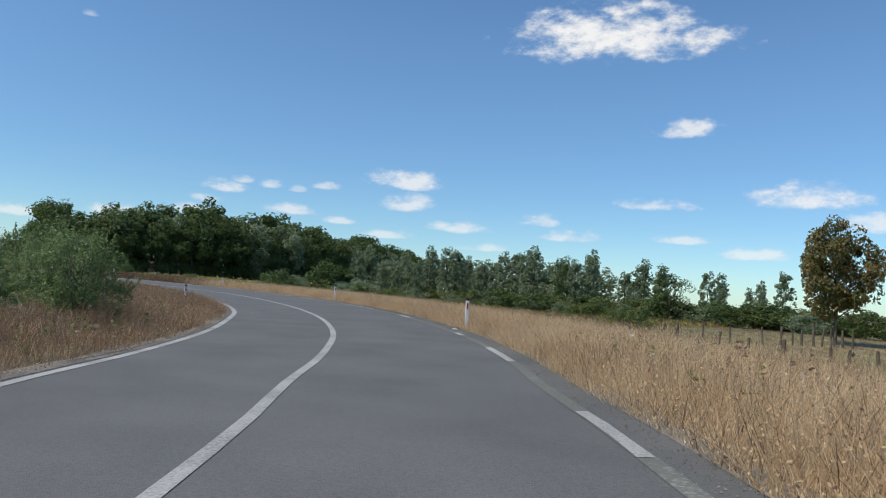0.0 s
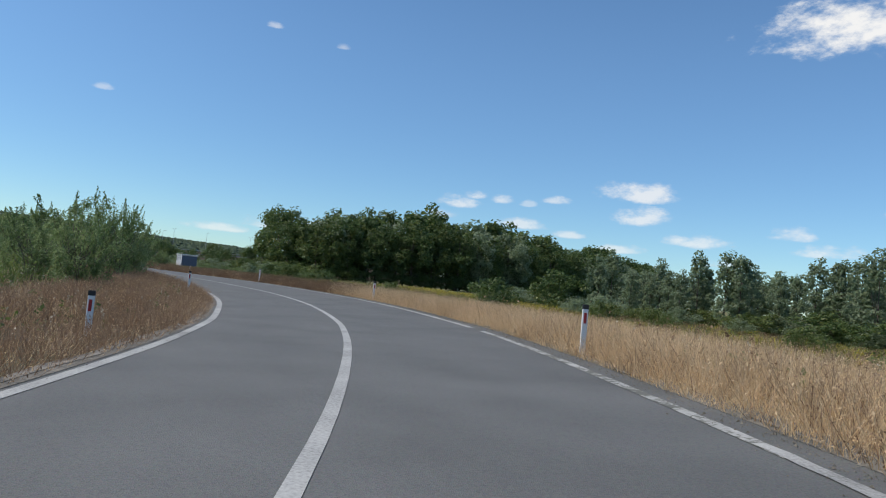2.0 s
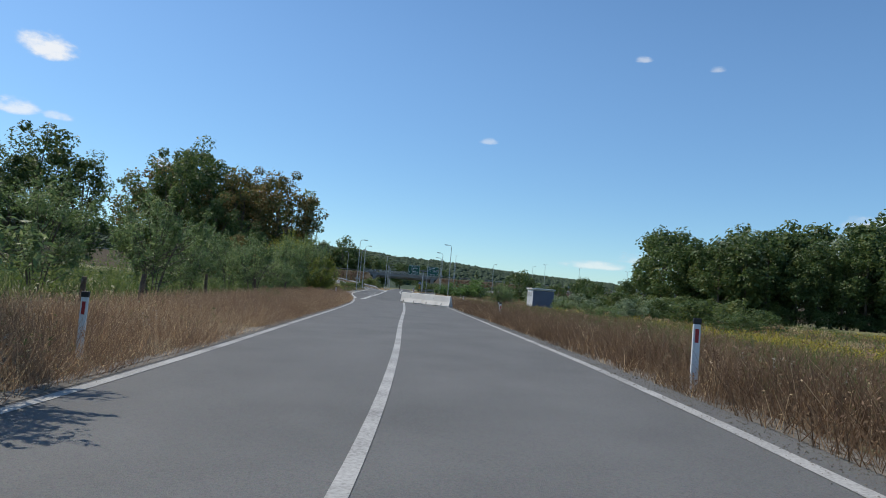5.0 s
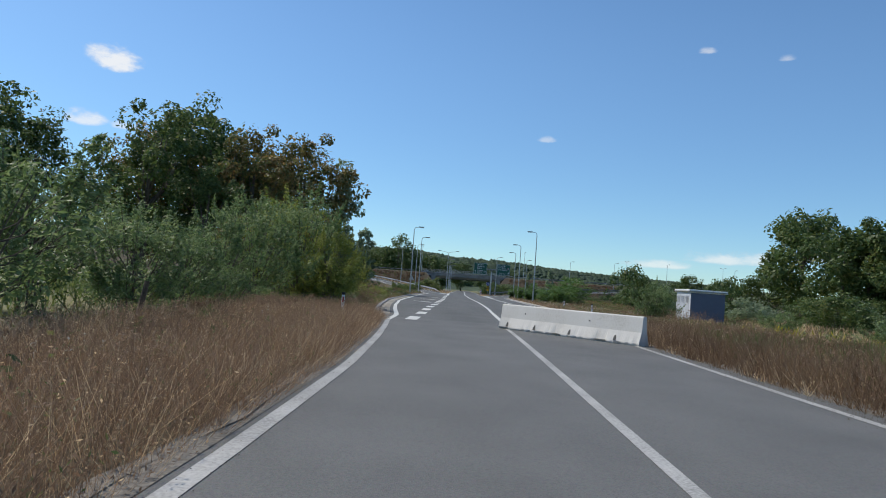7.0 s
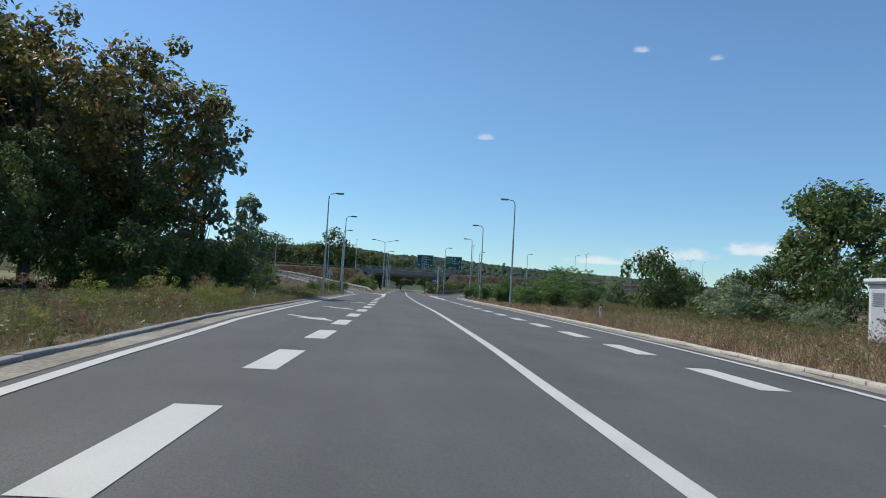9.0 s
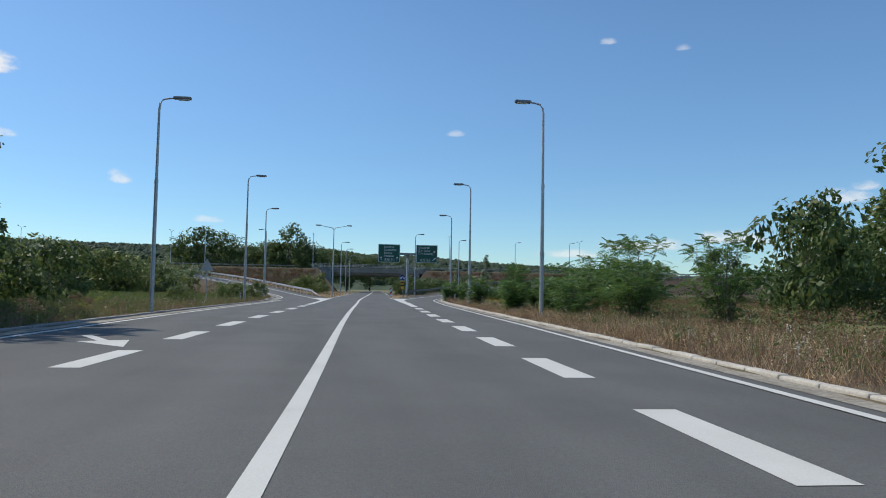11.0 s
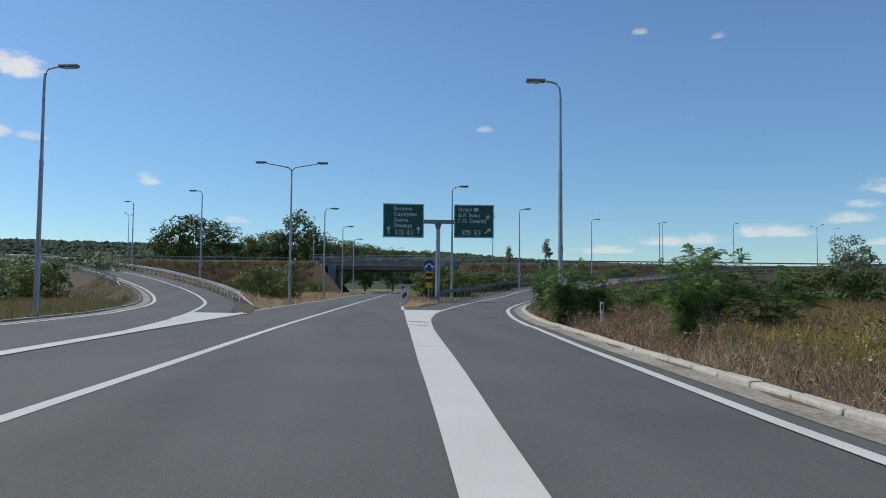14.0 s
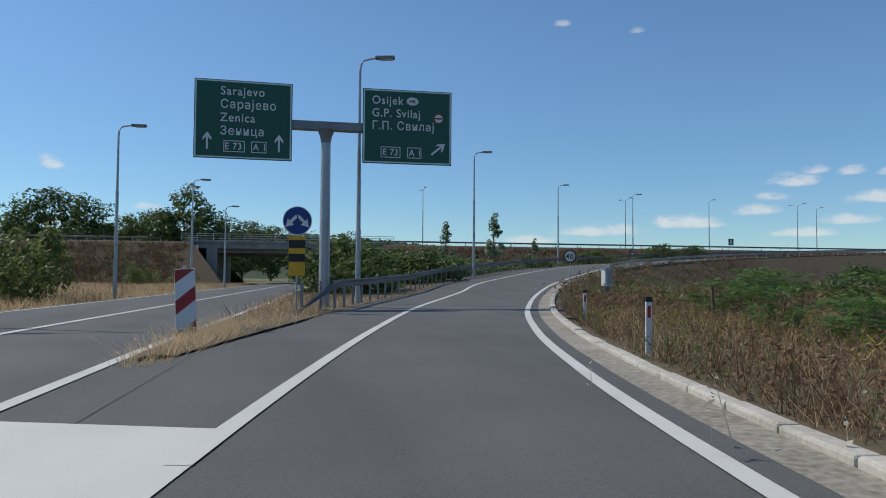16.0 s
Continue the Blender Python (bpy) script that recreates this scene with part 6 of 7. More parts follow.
def verge_grass(name, seed, table, sgn, lo, hi, near, wide, n, hmin, hmax, wid, material, label, clump=0.5):
    """Grass in a band beside the road, thick next to it and in tussocks."""
    rng = np.random.RandomState(seed)
    keep = np.where((CENTRE[:, 0] >= lo) & (CENTRE[:, 0] <= hi))[0]
    tuft = max(1, n // 9)
    ti = rng.uniform(keep[0], keep[-1] - 1, tuft)
    td = near + wide * rng.uniform(0, 1, tuft) ** 1.35
    pick = rng.randint(0, tuft, n)
    i = np.clip(ti[pick] + rng.normal(size=n) * 0.16, keep[0], keep[-1] - 1)
    d = np.maximum(td[pick] + rng.normal(size=n) * 0.16, near)
    k = i.astype(int)
    u = (i - k)[:, None]
    c = CENTRE[k] * (1 - u) + CENTRE[k + 1] * u
    nn = RIGHT[k]
    o = off(table, c[:, 0]) + sgn * d
    p = c + nn * o[:, None]
    z = np.maximum(ground_z(p[:, 0], p[:, 1]), bank(c[:, 0]) * np.clip(o, -6, 6) * (d < 2.0) - (0.1 if sgn < 0 else 0.02)) - 0.02
    th = rng.uniform(0, 1, tuft)[pick]
    grow = smooth01((d - near) / 0.45) * 0.5 + 0.5
    h = (hmin + (hmax - hmin) * (0.55 * th + 0.45 * rng.uniform(0, 1, n))) * grow
    if sgn < 0:
        h *= np.interp(c[:, 0], [-90, -55, -36, -24, 5], [1.0, 0.92, 0.95, 0.7, 0.62])
    elif lo > -101:
        h *= np.interp(c[:, 0], [-100, -70, -20, 10, 34], [1.3, 1.35, 1.3, 1.2, 1.1])
    ob = link_mesh(name, fast_mesh(name, blades(rng, p[:, 0], p[:, 1], z, h, wid * rng.uniform(0.6, 1.3, n), 0.48, 0.75), 4, material))
    return tagged(ob, label, "grass", kind="stuff")


def area_grass(name, seed, x0, x1, y0, y1, n, hmin, hmax, wid, material, label, keep=None, category="grass"):
    rng = np.random.RandomState(seed)
    tuft = max(1, n // 8)
    tx, ty = rng.uniform(x0, x1, tuft), rng.uniform(y0, y1, tuft)
    pick = rng.randint(0, tuft, n)
    x, y = tx[pick] + rng.normal(size=n) * 0.25, ty[pick] + rng.normal(size=n) * 0.25
    if keep is not None:
        ok = keep(x, y)
        x, y, pick = x[ok], y[ok], pick[ok]
    th = rng.uniform(0, 1, tuft)[pick]
    h = hmin + (hmax - hmin) * (0.6 * th + 0.4 * rng.uniform(0, 1, len(x)))
    ob = link_mesh(name, fast_mesh(name, blades(rng, x, y, land_z(x, y) - 0.03, h, wid * rng.uniform(0.6, 1.3, len(x)), 0.5, 0.3 if wid < 0.013 else 0.0), 4, material))
    return tagged(ob, label, category, kind="stuff")


verge_grass("dry_grass", 1, RIGHT_LINE, 1, -27, 36, 0.46, 6.5, 165000, 0.15, 0.60, 0.0038, STRAW, "tall straw-coloured dry grass on the verge")
verge_grass("dry_grass", 61, RIGHT_LINE, 1, -100, -22, 0.44, 6.5, 72000, 0.3, 0.62, 0.0055, DRY_WEED, "dark reddish dry weeds on the verge")
verge_grass("dry_grass", 62, RIGHT_LINE, 1, -100, -26, 0.4, 6.5, 4500, 0.2, 0.6, 0.006, STRAW, "pale straw among dark dry weeds")
verge_grass("dry_grass", 2, RIGHT_LINE, 1, -100, 34, 0.50, 7.5, 60000, 0.25, 0.6, 0.0045, RUSSET, "reddish dry grass and weed stalks")
verge_grass("dry_grass", 3, LEFT_LINE, -1, -96, -50, 0.30, 4.5, 95000, 0.25, 0.9, 0.0028, RUSSET, "reddish-brown dry grass on the verge")
verge_grass("dry_grass", 64, LEFT_LINE, -1, -50, 34, 0.30, 4.5, 70000, 0.35, 0.95, 0.0055, RUSSET, "reddish dry grass on the inside of the curve")
verge_grass("dry_grass", 4, LEFT_LINE, -1, -96, 34, 0.30, 5.0, 46000, 0.25, 0.85, 0.0030, STRAW, "pale straw grass among reddish stalks")
verge_grass("dry_grass", 5, LEFT_LINE, -1, -204, -97, 1.1, 7.0, 40000, 0.2, 0.6, 0.0055, RUSSET, "dry brown grass behind the dark kerb")
verge_grass("green_weeds", 6, LEFT_LINE, -1, -204, -97, 1.2, 8.0, 26000, 0.2, 0.62, 0.0075, HERB, "green weeds among dry grass behind the kerb")
verge_grass("dry_grass", 7, RIGHT_LINE, 1, -211, -99, 1.1, 7.5, 60000, 0.12, 0.55, 0.0068, RUSSET, "brown dry grass behind the pale kerb")
verge_grass("dry_grass", 8, RIGHT_LINE, 1, -211, -99, 1.1, 6.5, 24750, 0.14, 0.49, 0.0061, STRAW, "straw-coloured grass tufts behind the kerb")
verge_grass("green_weeds", 66, RIGHT_LINE, 1, -92, -18, 1.6, 6.5, 15000, 0.3, 0.66, 0.0085, HERB, "green weeds among reddish dry grass")
weed_patch = [(-204, -190, 57.2, 60.5), (-240, -206, 62, 78)]
for i, (xa, xb, ya, yb) in enumerate(weed_patch):
    area_grass("goldenrod", 60 + i, xa, xb, ya, yb, 1300 + 2400 * i, 0.3, 0.75, 0.014, GOLDEN, "yellow goldenrod among brown weeds", None, "flowers")
verge_grass("green_weeds", 9, RIGHT_LINE, 1, -211, -60, 2.0, 8.0, 22000, 0.14, 0.55, 0.0086, HERB, "green weeds among dry grass behind the kerb")


def clear_of_ramp(x, y):
    """Land right of the right-hand ramp and its kerb."""
    q = np.stack([x, y], 1)[:, None] - R_LINE[None, ::2, :2]
    k = (q**2).sum(-1).argmin(1)
    n = normals(R_LINE)[::2][k]
    return (q[np.arange(len(k)), k] * n).sum(-1) > 1.3


area_grass("dry_grass", 10, -246, -205, 55, 74, 70000, 0.12, 0.62, 0.005, DRY_WEED, "dark brown dry weeds behind the kerb", clear_of_ramp)
area_grass("dry_grass", 63, -246, -205, 55, 74, 30000, 0.12, 0.66, 0.0045, STRAW, "thin straw stalks among brown weeds", clear_of_ramp)
area_grass("dry_grass", 11, -320, -209, 56, 120, 60000, 0.2, 0.75, 0.016, DRY_WEED, "brown dry grass inside the slip road's bend", clear_of_ramp)
area_grass("dry_grass", 12, -300, -209, 56, 100, 22000, 0.2, 0.65, 0.012, RUSSET, "straw grass inside the slip road's bend", clear_of_ramp)
area_grass("green_weeds", 13, -290, -209, 58, 95, 11000, 0.2, 0.8, 0.016, HERB, "green weeds inside the slip road's bend", clear_of_ramp)


def triangle_land(x, y):
    """Dry land between the main road and the left-hand ramp."""
    lo = np.interp(x, CENTRE[::-1, 0], CENTRE[::-1, 1]) - 4.5
    hi = np.interp(x, lr[::-1, 0], lr[::-1, 1]) + 0.6
    return (y < lo) & (y > hi)


area_grass("dry_grass", 14, -330, -222, 20, 48, 46000, 0.15, 0.6, 0.014, STRAW, "straw grass on the dry triangle of land", triangle_land)
area_grass("dry_grass", 15, -330, -222, 20, 48, 26000, 0.15, 0.7, 0.014, RUSSET, "brown grass on the dry triangle of land", triangle_land)
def on_island(x, y):
    lo, hi = np.interp(x, isl_a[::-1, 0], isl_a[::-1, 1]), np.interp(x, isl_b[::-1, 0], isl_b[::-1, 1])
    return (y > lo - 0.1) & (y < hi) & (x < isl_a[0, 0] + 0.5)


area_grass("island_grass", 16, -262, -231, 51.6, 62, 22000, 0.12, 0.6, 0.007, STRAW, "straw weeds on the dividing island", on_island)
area_grass("island_grass", 24, -238.6, -231.2, 51.9, 53.4, 5000, 0.15, 0.55, 0.006, STRAW, "pale straw tufts round the hazard marker", lambda x, y: np.abs(y - np.interp(-x, [231, 239], [52.1, 53.0])) < np.interp(-x, [231, 234, 239], [0.2, 0.42, 0.5]))
area_grass("island_grass", 23, -275, -240, 52, 66, 9000, 0.2, 0.8, 0.009, DRY_WEED, "brown weeds under the guard rail", on_island)


def left_land(x, y):
    d, cx = side_of(x, y)
    return d < off(LEFT_LINE, cx) - 6


def right_land(x, y):
    d, cx = side_of(x, y)
    return (d > off(RIGHT_LINE, cx) + 7) & (x < 12 - 0.02 * y)


area_grass("green_thicket", 17, -125, 26, -6, 34, 36000, 0.3, 0.9, 0.03, HERB, "green thicket of tall herbs behind the verge", left_land, "weeds")
area_grass("meadow_grass", 18, -130, 40, 20, 100, 30000, 0.2, 0.6, 0.028, STRAW, "pale dry meadow grass", right_land)
area_grass("meadow_grass", 65, -130, 40, 20, 100, 45000, 0.2, 0.65, 0.026, RUSSET, "brown dry meadow grass", right_land)
area_grass("meadow_herbs", 19, -150, 40, 24, 110, 26000, 0.2, 0.6, 0.04, HERB, "green meadow herbs among dry grass", right_land, "weeds")
area_grass("goldenrod", 20, -110, 20, 56, 92, 5000, 0.4, 0.8, 0.05, GOLDEN, "yellow goldenrod in drifts across the meadow", right_land, "flowers")
def pasture(x, y):
    d, cx = side_of(x, y)
    return d > off(RIGHT_LINE, cx) + 6.5


area_grass("pasture_grass", 22, 8, 60, 16, 75, 60000, 0.04, 0.18, 0.012, STRAW, "short grazed pasture grass", pasture)
area_grass("pasture_grass", 25, 8, 60, 16, 75, 6000, 0.04, 0.14, 0.014, HERB, "short green pasture grass", pasture)
area_grass("pasture_grass", 28, 8, 60, 16, 95, 42000, 0.06, 0.24, 0.018, RUSSET, "brown grazed tussocks in the pasture", pasture)


def left_of_ramp(x, y):
    return y < np.interp(x, L_IN[::-1, 0], L_IN[::-1, 1]) - 1.4


area_grass("dry_grass", 26, -262, -206, 10, 42, 32000, 0.15, 0.5, 0.016, RUSSET, "brown grass inside the left slip road's bend", left_of_ramp)
area_grass("green_weeds", 27, -262, -206, 10, 42, 26000, 0.15, 0.5, 0.018, HERB, "green weeds inside the left slip road's bend", left_of_ramp)
area_grass("left_meadow", 21, -215, -150, 14, 36, 30000, 0.2, 0.8, 0.035, HERB, "green weeds behind the dark kerb", left_land, "weeds")


def weed_clumps(name, seed, x0, x1, y0, y1, n, size, leaf, tall, material, label, keep=None):
    """Low bushy weeds: small leaf clouds standing in the grass."""
    rng = np.random.RandomState(seed)
    x, y = rng.uniform(x0, x1, n), rng.uniform(y0, y1, n)
    if keep is not None:
        ok = keep(x, y)
        x, y = x[ok], y[ok]
    n = len(x)
    z = land_z(x, y)
    per = 22
    r = np.repeat(size * rng.uniform(0.5, 1.3, n), per)
    h = np.repeat(tall * rng.uniform(0.45, 1.2, n), per)
    u = rng.uniform(0, 1, n * per)
    g = rng.normal(size=(n * per, 2)) * 0.5
    at = np.column_stack([np.repeat(x, per) + g[:, 0] * r * (0.5 + 0.6 * u), np.repeat(y, per) + g[:, 1] * r * (0.5 + 0.6 * u), np.repeat(z, per) + 0.03 + h * u])
    ob = link_mesh(name, fast_mesh(name, rand_quads(rng, at, leaf, 0.5, 0.35), 4, material))
    return tagged(ob, label, "weeds", kind="stuff")


def verge_of(sgn, lo, hi):
    """Places in the verge between lo and hi metres past the road's line."""
    def inside(x, y):
        d, cx = side_of(x, y)
        e = sgn * d - sgn * off(RIGHT_LINE if sgn > 0 else LEFT_LINE, cx)
        return (e > lo) & (e < hi) & ((sgn < 0) | (x < 12) | (e < 6))
    return inside


weed_clumps("brown_weeds", 71, -270, -206, 55, 84, 7000, 0.35, 0.075, 0.6, DRY_WEED, "brown bushy weeds inside the slip road's bend", clear_of_ramp)
weed_clumps("green_weeds", 72, -300, -206, 56, 105, 2600, 0.4, 0.085, 0.55, HERB, "green leafy weeds inside the slip road's bend", clear_of_ramp)
weed_clumps("brown_weeds", 79, -320, -245, 66, 118, 2600, 1.1, 0.24, 0.7, DRY_WEED, "brown bushy weeds on the slip road's slope", clear_of_ramp)
weed_clumps("green_weeds", 80, -310, -245, 68, 118, 900, 1.2, 0.26, 0.9, HERB, "green weeds on the slip road's slope", clear_of_ramp)
weed_clumps("thistle_fluff", 83, -262, -196, 55, 76, 500, 0.35, 0.03, 0.6, UMBEL, "whitish thistle fluff among brown weeds", clear_of_ramp)
weed_clumps("brown_weeds", 73, -206, -99, 46, 64, 3000, 0.3, 0.06, 0.45, DRY_WEED, "brown bushy weeds behind the kerb", verge_of(1, 1.2, 7))
weed_clumps("green_weeds", 74, -206, -99, 46, 64, 1600, 0.35, 0.075, 0.5, HERB, "green leafy weeds behind the kerb", verge_of(1, 1.4, 8))
weed_clumps("green_weeds", 81, -97, -60, 30, 40, 1500, 0.35, 0.045, 0.5, HERB, "olive leafy weeds in the tall dry grass", verge_of(-1, 0.5, 4))
weed_clumps("brown_weeds", 75, -97, 30, -2, 40, 9000, 0.3, 0.05, 0.65, RUSSET, "reddish bushy weeds in the verge", verge_of(-1, 0.7, 5))
weed_clumps("brown_weeds", 76, -100, 30, 6, 54, 9000, 0.28, 0.045, 0.4, RUSSET, "dry bushy weeds in the verge", verge_of(1, 0.8, 7))
weed_clumps("green_weeds", 77, -100, 30, 6, 60, 7000, 0.35, 0.07, 0.4, HERB, "green leafy weeds behind the dry verge", verge_of(1, 2.2, 12))
weed_clumps("green_weeds", 78, -206, -97, 25, 40, 4500, 0.4, 0.065, 0.65, HERB, "green leafy weeds behind the dark kerb", verge_of(-1, 1.3, 9))


weed_clumps("brown_weeds", 84, -124, -110, 54.5, 60.5, 700, 0.45, 0.07, 1.0, RUSSET, "tall reddish-brown weeds before the shed", verge_of(1, 1.6, 9))
TALL_WEEDS = [tree_data("tw", 300 + i, 1.5, 0.62, 0.06, 26, 1500, 0.055, (YELLOWING, HERB, RUSSET, DRY_WEED)[i], 7, 0.24, 0.008, 0.5, limbs=14) for i in range(4)]
for i in range(84):
    x = -104 - 0.84 * i + rnt.uniform(-0.6, 0.6)
    e = rnt.uniform(1.75, 5.2) if i % 3 else rnt.uniform(1.6, 2.4)
    p = line_at(shoulder(LEFT_LINE, -e), x - 0.4, x + 0.4, 0.0)
    if len(p) == 0:
        continue
    k, s = rnt.choice((0, 0, 1, 2, 2, 3)), rnt.uniform(0.7, 1.15) * (0.7 if e < 2.4 else 1.0) * (1.0 if x > -140 else 0.65)
    plant("tall_weed", TALL_WEEDS[k], on_land(p[0, 0], p[0, 1]), rnt.uniform(0, 360), (s * 1.25, s * 1.25, s), ("tall yellow-green weed bush behind the dark kerb", "tall green weed bush behind the dark kerb", "reddish-brown dry weed bush behind the dark kerb", "dark brown dry weed bush behind the dark kerb")[k], "weed", "tall weeds behind the kerb")
for i in range(30):
    x = -64 - 1.1 * i + rnt.uniform(-0.6, 0.6)
    p = line_at(shoulder(LEFT_LINE, -rnt.uniform(1.3, 4.5)), x - 0.4, x + 0.4, 0.0)
    if len(p) == 0:
        continue
    k, s = rnt.choice((2, 2, 3, 1)), rnt.uniform(0.4, 0.7)
    plant("tall_weed", TALL_WEEDS[k], on_land(p[0, 0], p[0, 1]), rnt.uniform(0, 360), (s * 1.2, s * 1.2, s), ("tall yellow-green weed bush", "green weed bush in tall dry grass", "reddish-brown dry weed bush in tall grass", "dark brown dry weed bush in tall grass")[k], "weed", "tall weeds of the verge")
weed_clumps("brown_weeds", 87, -206, -125, 54, 84, 2200, 0.7, 0.12, 0.7, DRY_WEED, "brown weeds across the rough meadow", verge_of(1, 6, 24))
weed_clumps("green_weeds", 88, -206, -125, 54, 84, 1500, 0.8, 0.13, 0.8, HERB, "green weeds across the rough meadow", verge_of(1, 7, 24))
weed_clumps("goldenrod", 89, -206, -180, 57, 70, 260, 0.5, 0.05, 0.8, GOLDEN, "yellow goldenrod in the rough meadow", verge_of(1, 3, 16))
weed_clumps("goldenrod", 94, -76, -64, 59, 66, 420, 0.7, 0.10, 0.75, GOLDEN, "bright yellow goldenrod in a drift", right_land)
weed_clumps("goldenrod", 95, -95, -48, 84, 98, 900, 1.0, 0.16, 0.7, GOLDEN, "bright yellow goldenrod along the meadow's far edge", right_land)
weed_clumps("goldenrod", 96, -32, -8, 56, 64, 260, 0.9, 0.10, 0.6, GOLDEN, "yellow goldenrod scattered in the meadow", right_land)
weed_clumps("green_weeds", 90, -125, 26, -6, 34, 2600, 1.1, 0.15, 1.6, HERB, "green thicket of tall leafy weeds behind the verge", left_land)
weed_clumps("brown_weeds", 91, -100, 12, 42, 92, 3000, 0.9, 0.14, 0.65, DRY_WEED, "brown weeds across the meadow", right_land)
weed_clumps("green_weeds", 92, -100, 12, 42, 92, 3200, 0.9, 0.14, 0.65, HERB, "green leafy weeds across the meadow", right_land)
weed_clumps("brown_weeds", 93, -100, -30, 36, 56, 4500, 0.3, 0.05, 0.5, DRY_WEED, "dark brown dry weeds on the verge", verge_of(1, 0.6, 6))
weed_clumps("gutter_litter", 82, -211, -104, 46, 58, 900, 0.35, 0.045, 0.06, DRY_WEED, "dry leaves and dirt blown into the gutter", verge_of(1, 0.62, 0.8))


def loose_gravel(seed, table, sgn, lo, hi, n):
    """Small stones strewn over the road's edge."""
    rng = np.random.RandomState(seed)
    keep = np.where((CENTRE[:, 0] >= lo) & (CENTRE[:, 0] <= hi))[0]
    i = rng.uniform(keep[0], keep[-1] - 1, n)
    k = i.astype(int)
    c = CENTRE[k] + (CENTRE[k + 1] - CENTRE[k]) * (i - k)[:, None]
    o = off(table, c[:, 0]) + sgn * (0.32 + rng.normal(size=n) * 0.20)
    p = np.column_stack([c + RIGHT[k] * o[:, None], bank(c[:, 0]) * np.clip(o, -6, 6) + 0.004])
    s = rng.uniform(0.004, 0.013, n) * (1 + (rng.uniform(0, 1, n) > 0.96))
    a = rng.uniform(0, 6.28, n)
    ring = [p + np.column_stack([np.cos(a + q) * s, np.sin(a + q) * s, 0 * s]) for q in (0, 2.0, 4.2)]
    top = p + np.column_stack([0 * s, 0 * s, s * 0.8])
    co = np.concatenate([np.stack([ring[j], ring[(j + 1) % 3], top], 1) for j in range(3)]).reshape(-1, 3)
    return tagged(link_mesh("loose_gravel", fast_mesh("loose_gravel", co, 3, SHOULDER)), "loose gravel strewn along the asphalt edge", "gravel", kind="stuff")


loose_gravel(31, RIGHT_LINE, 1, -98, 34, 26000)
loose_gravel(32, LEFT_LINE, -1, -98, 30, 4000)

area_grass("bank_scrub", 41, -338, -328, -60, 38, 30000, 0.2, 0.75, 0.05, DRY_WEED, "dry reddish scrub on the motorway embankment")
area_grass("bank_scrub", 42, -338, -328, 70, 180, 26000, 0.2, 0.75, 0.05, DRY_WEED, "dry scrub on the far embankment")
area_grass("bank_scrub", 43, -338, -328, -60, 38, 7000, 0.15, 0.7, 0.04, HERB, "patches of green weeds on the embankment")


def weed_stems(name, seed, table, sgn, lo, hi, near, wide, n, material, label, hmin=0.35, hmax=0.85, head=0.05):
    """Upright weeds with seed heads or flower plates on top."""
    rng = np.random.RandomState(seed)
    keep = np.where((CENTRE[:, 0] >= lo) & (CENTRE[:, 0] <= hi))[0]
    k = rng.randint(keep[0], keep[-1] - 1, n)
    c = CENTRE[k] + (CENTRE[k + 1] - CENTRE[k]) * rng.uniform(0, 1, n)[:, None]
    o = off(table, c[:, 0]) + sgn * (near + wide * rng.uniform(0, 1, n))
    p = c + RIGHT[k] * o[:, None]
    z = land_z(p[:, 0], p[:, 1])
    h = rng.uniform(hmin, hmax, n)
    stem = blades(rng, p[:, 0], p[:, 1], z, h, np.full(n, 0.006), 0.12)
    top = stem.reshape(-1, 4, 3)[:, 2:].mean(1)
    flakes = [rand_quads(rng, top + rng.normal(size=(n, 3)) * head * np.array([0.6, 0.6, 0.9]) * (0.4 + q * 0.15) - np.array([0, 0, 0.04 * q]), head, 0.8, 0.6) for q in range(5)]
    return tagged(link_mesh(name, fast_mesh(name, np.vstack([stem, *flakes]), 4, material)), label, "weeds", kind="stuff")


weed_stems("dock_weeds", 51, RIGHT_LINE, 1, -100, 34, 1.4, 7, 900, RUSSET, "brown dock stalks with seed heads", 0.4, 0.95, 0.07)
weed_stems("wild_carrot", 52, RIGHT_LINE, 1, -230, 34, 1.2, 7, 1500, UMBEL, "pale wild carrot flower heads", 0.3, 0.7, 0.05)
weed_stems("wild_carrot", 53, LEFT_LINE, -1, -200, 34, 1.2, 5, 1400, UMBEL, "pale dried flower heads in the verge", 0.25, 0.6, 0.045)
weed_stems("leafy_weeds", 54, RIGHT_LINE, 1, -205, 34, 1.3, 8, 4200, HERB, "low green leafy weeds in the verge", 0.15, 0.5, 0.09)
weed_stems("leafy_weeds", 55, LEFT_LINE, -1, -200, 34, 1.2, 7, 4200, HERB, "low green leafy weeds in the verge", 0.15, 0.55, 0.09)
weed_stems("dock_weeds", 56, LEFT_LINE, -1, -200, 34, 1.3, 5, 900, RUSSET, "brown weed stalks with seed heads", 0.35, 0.8, 0.06)


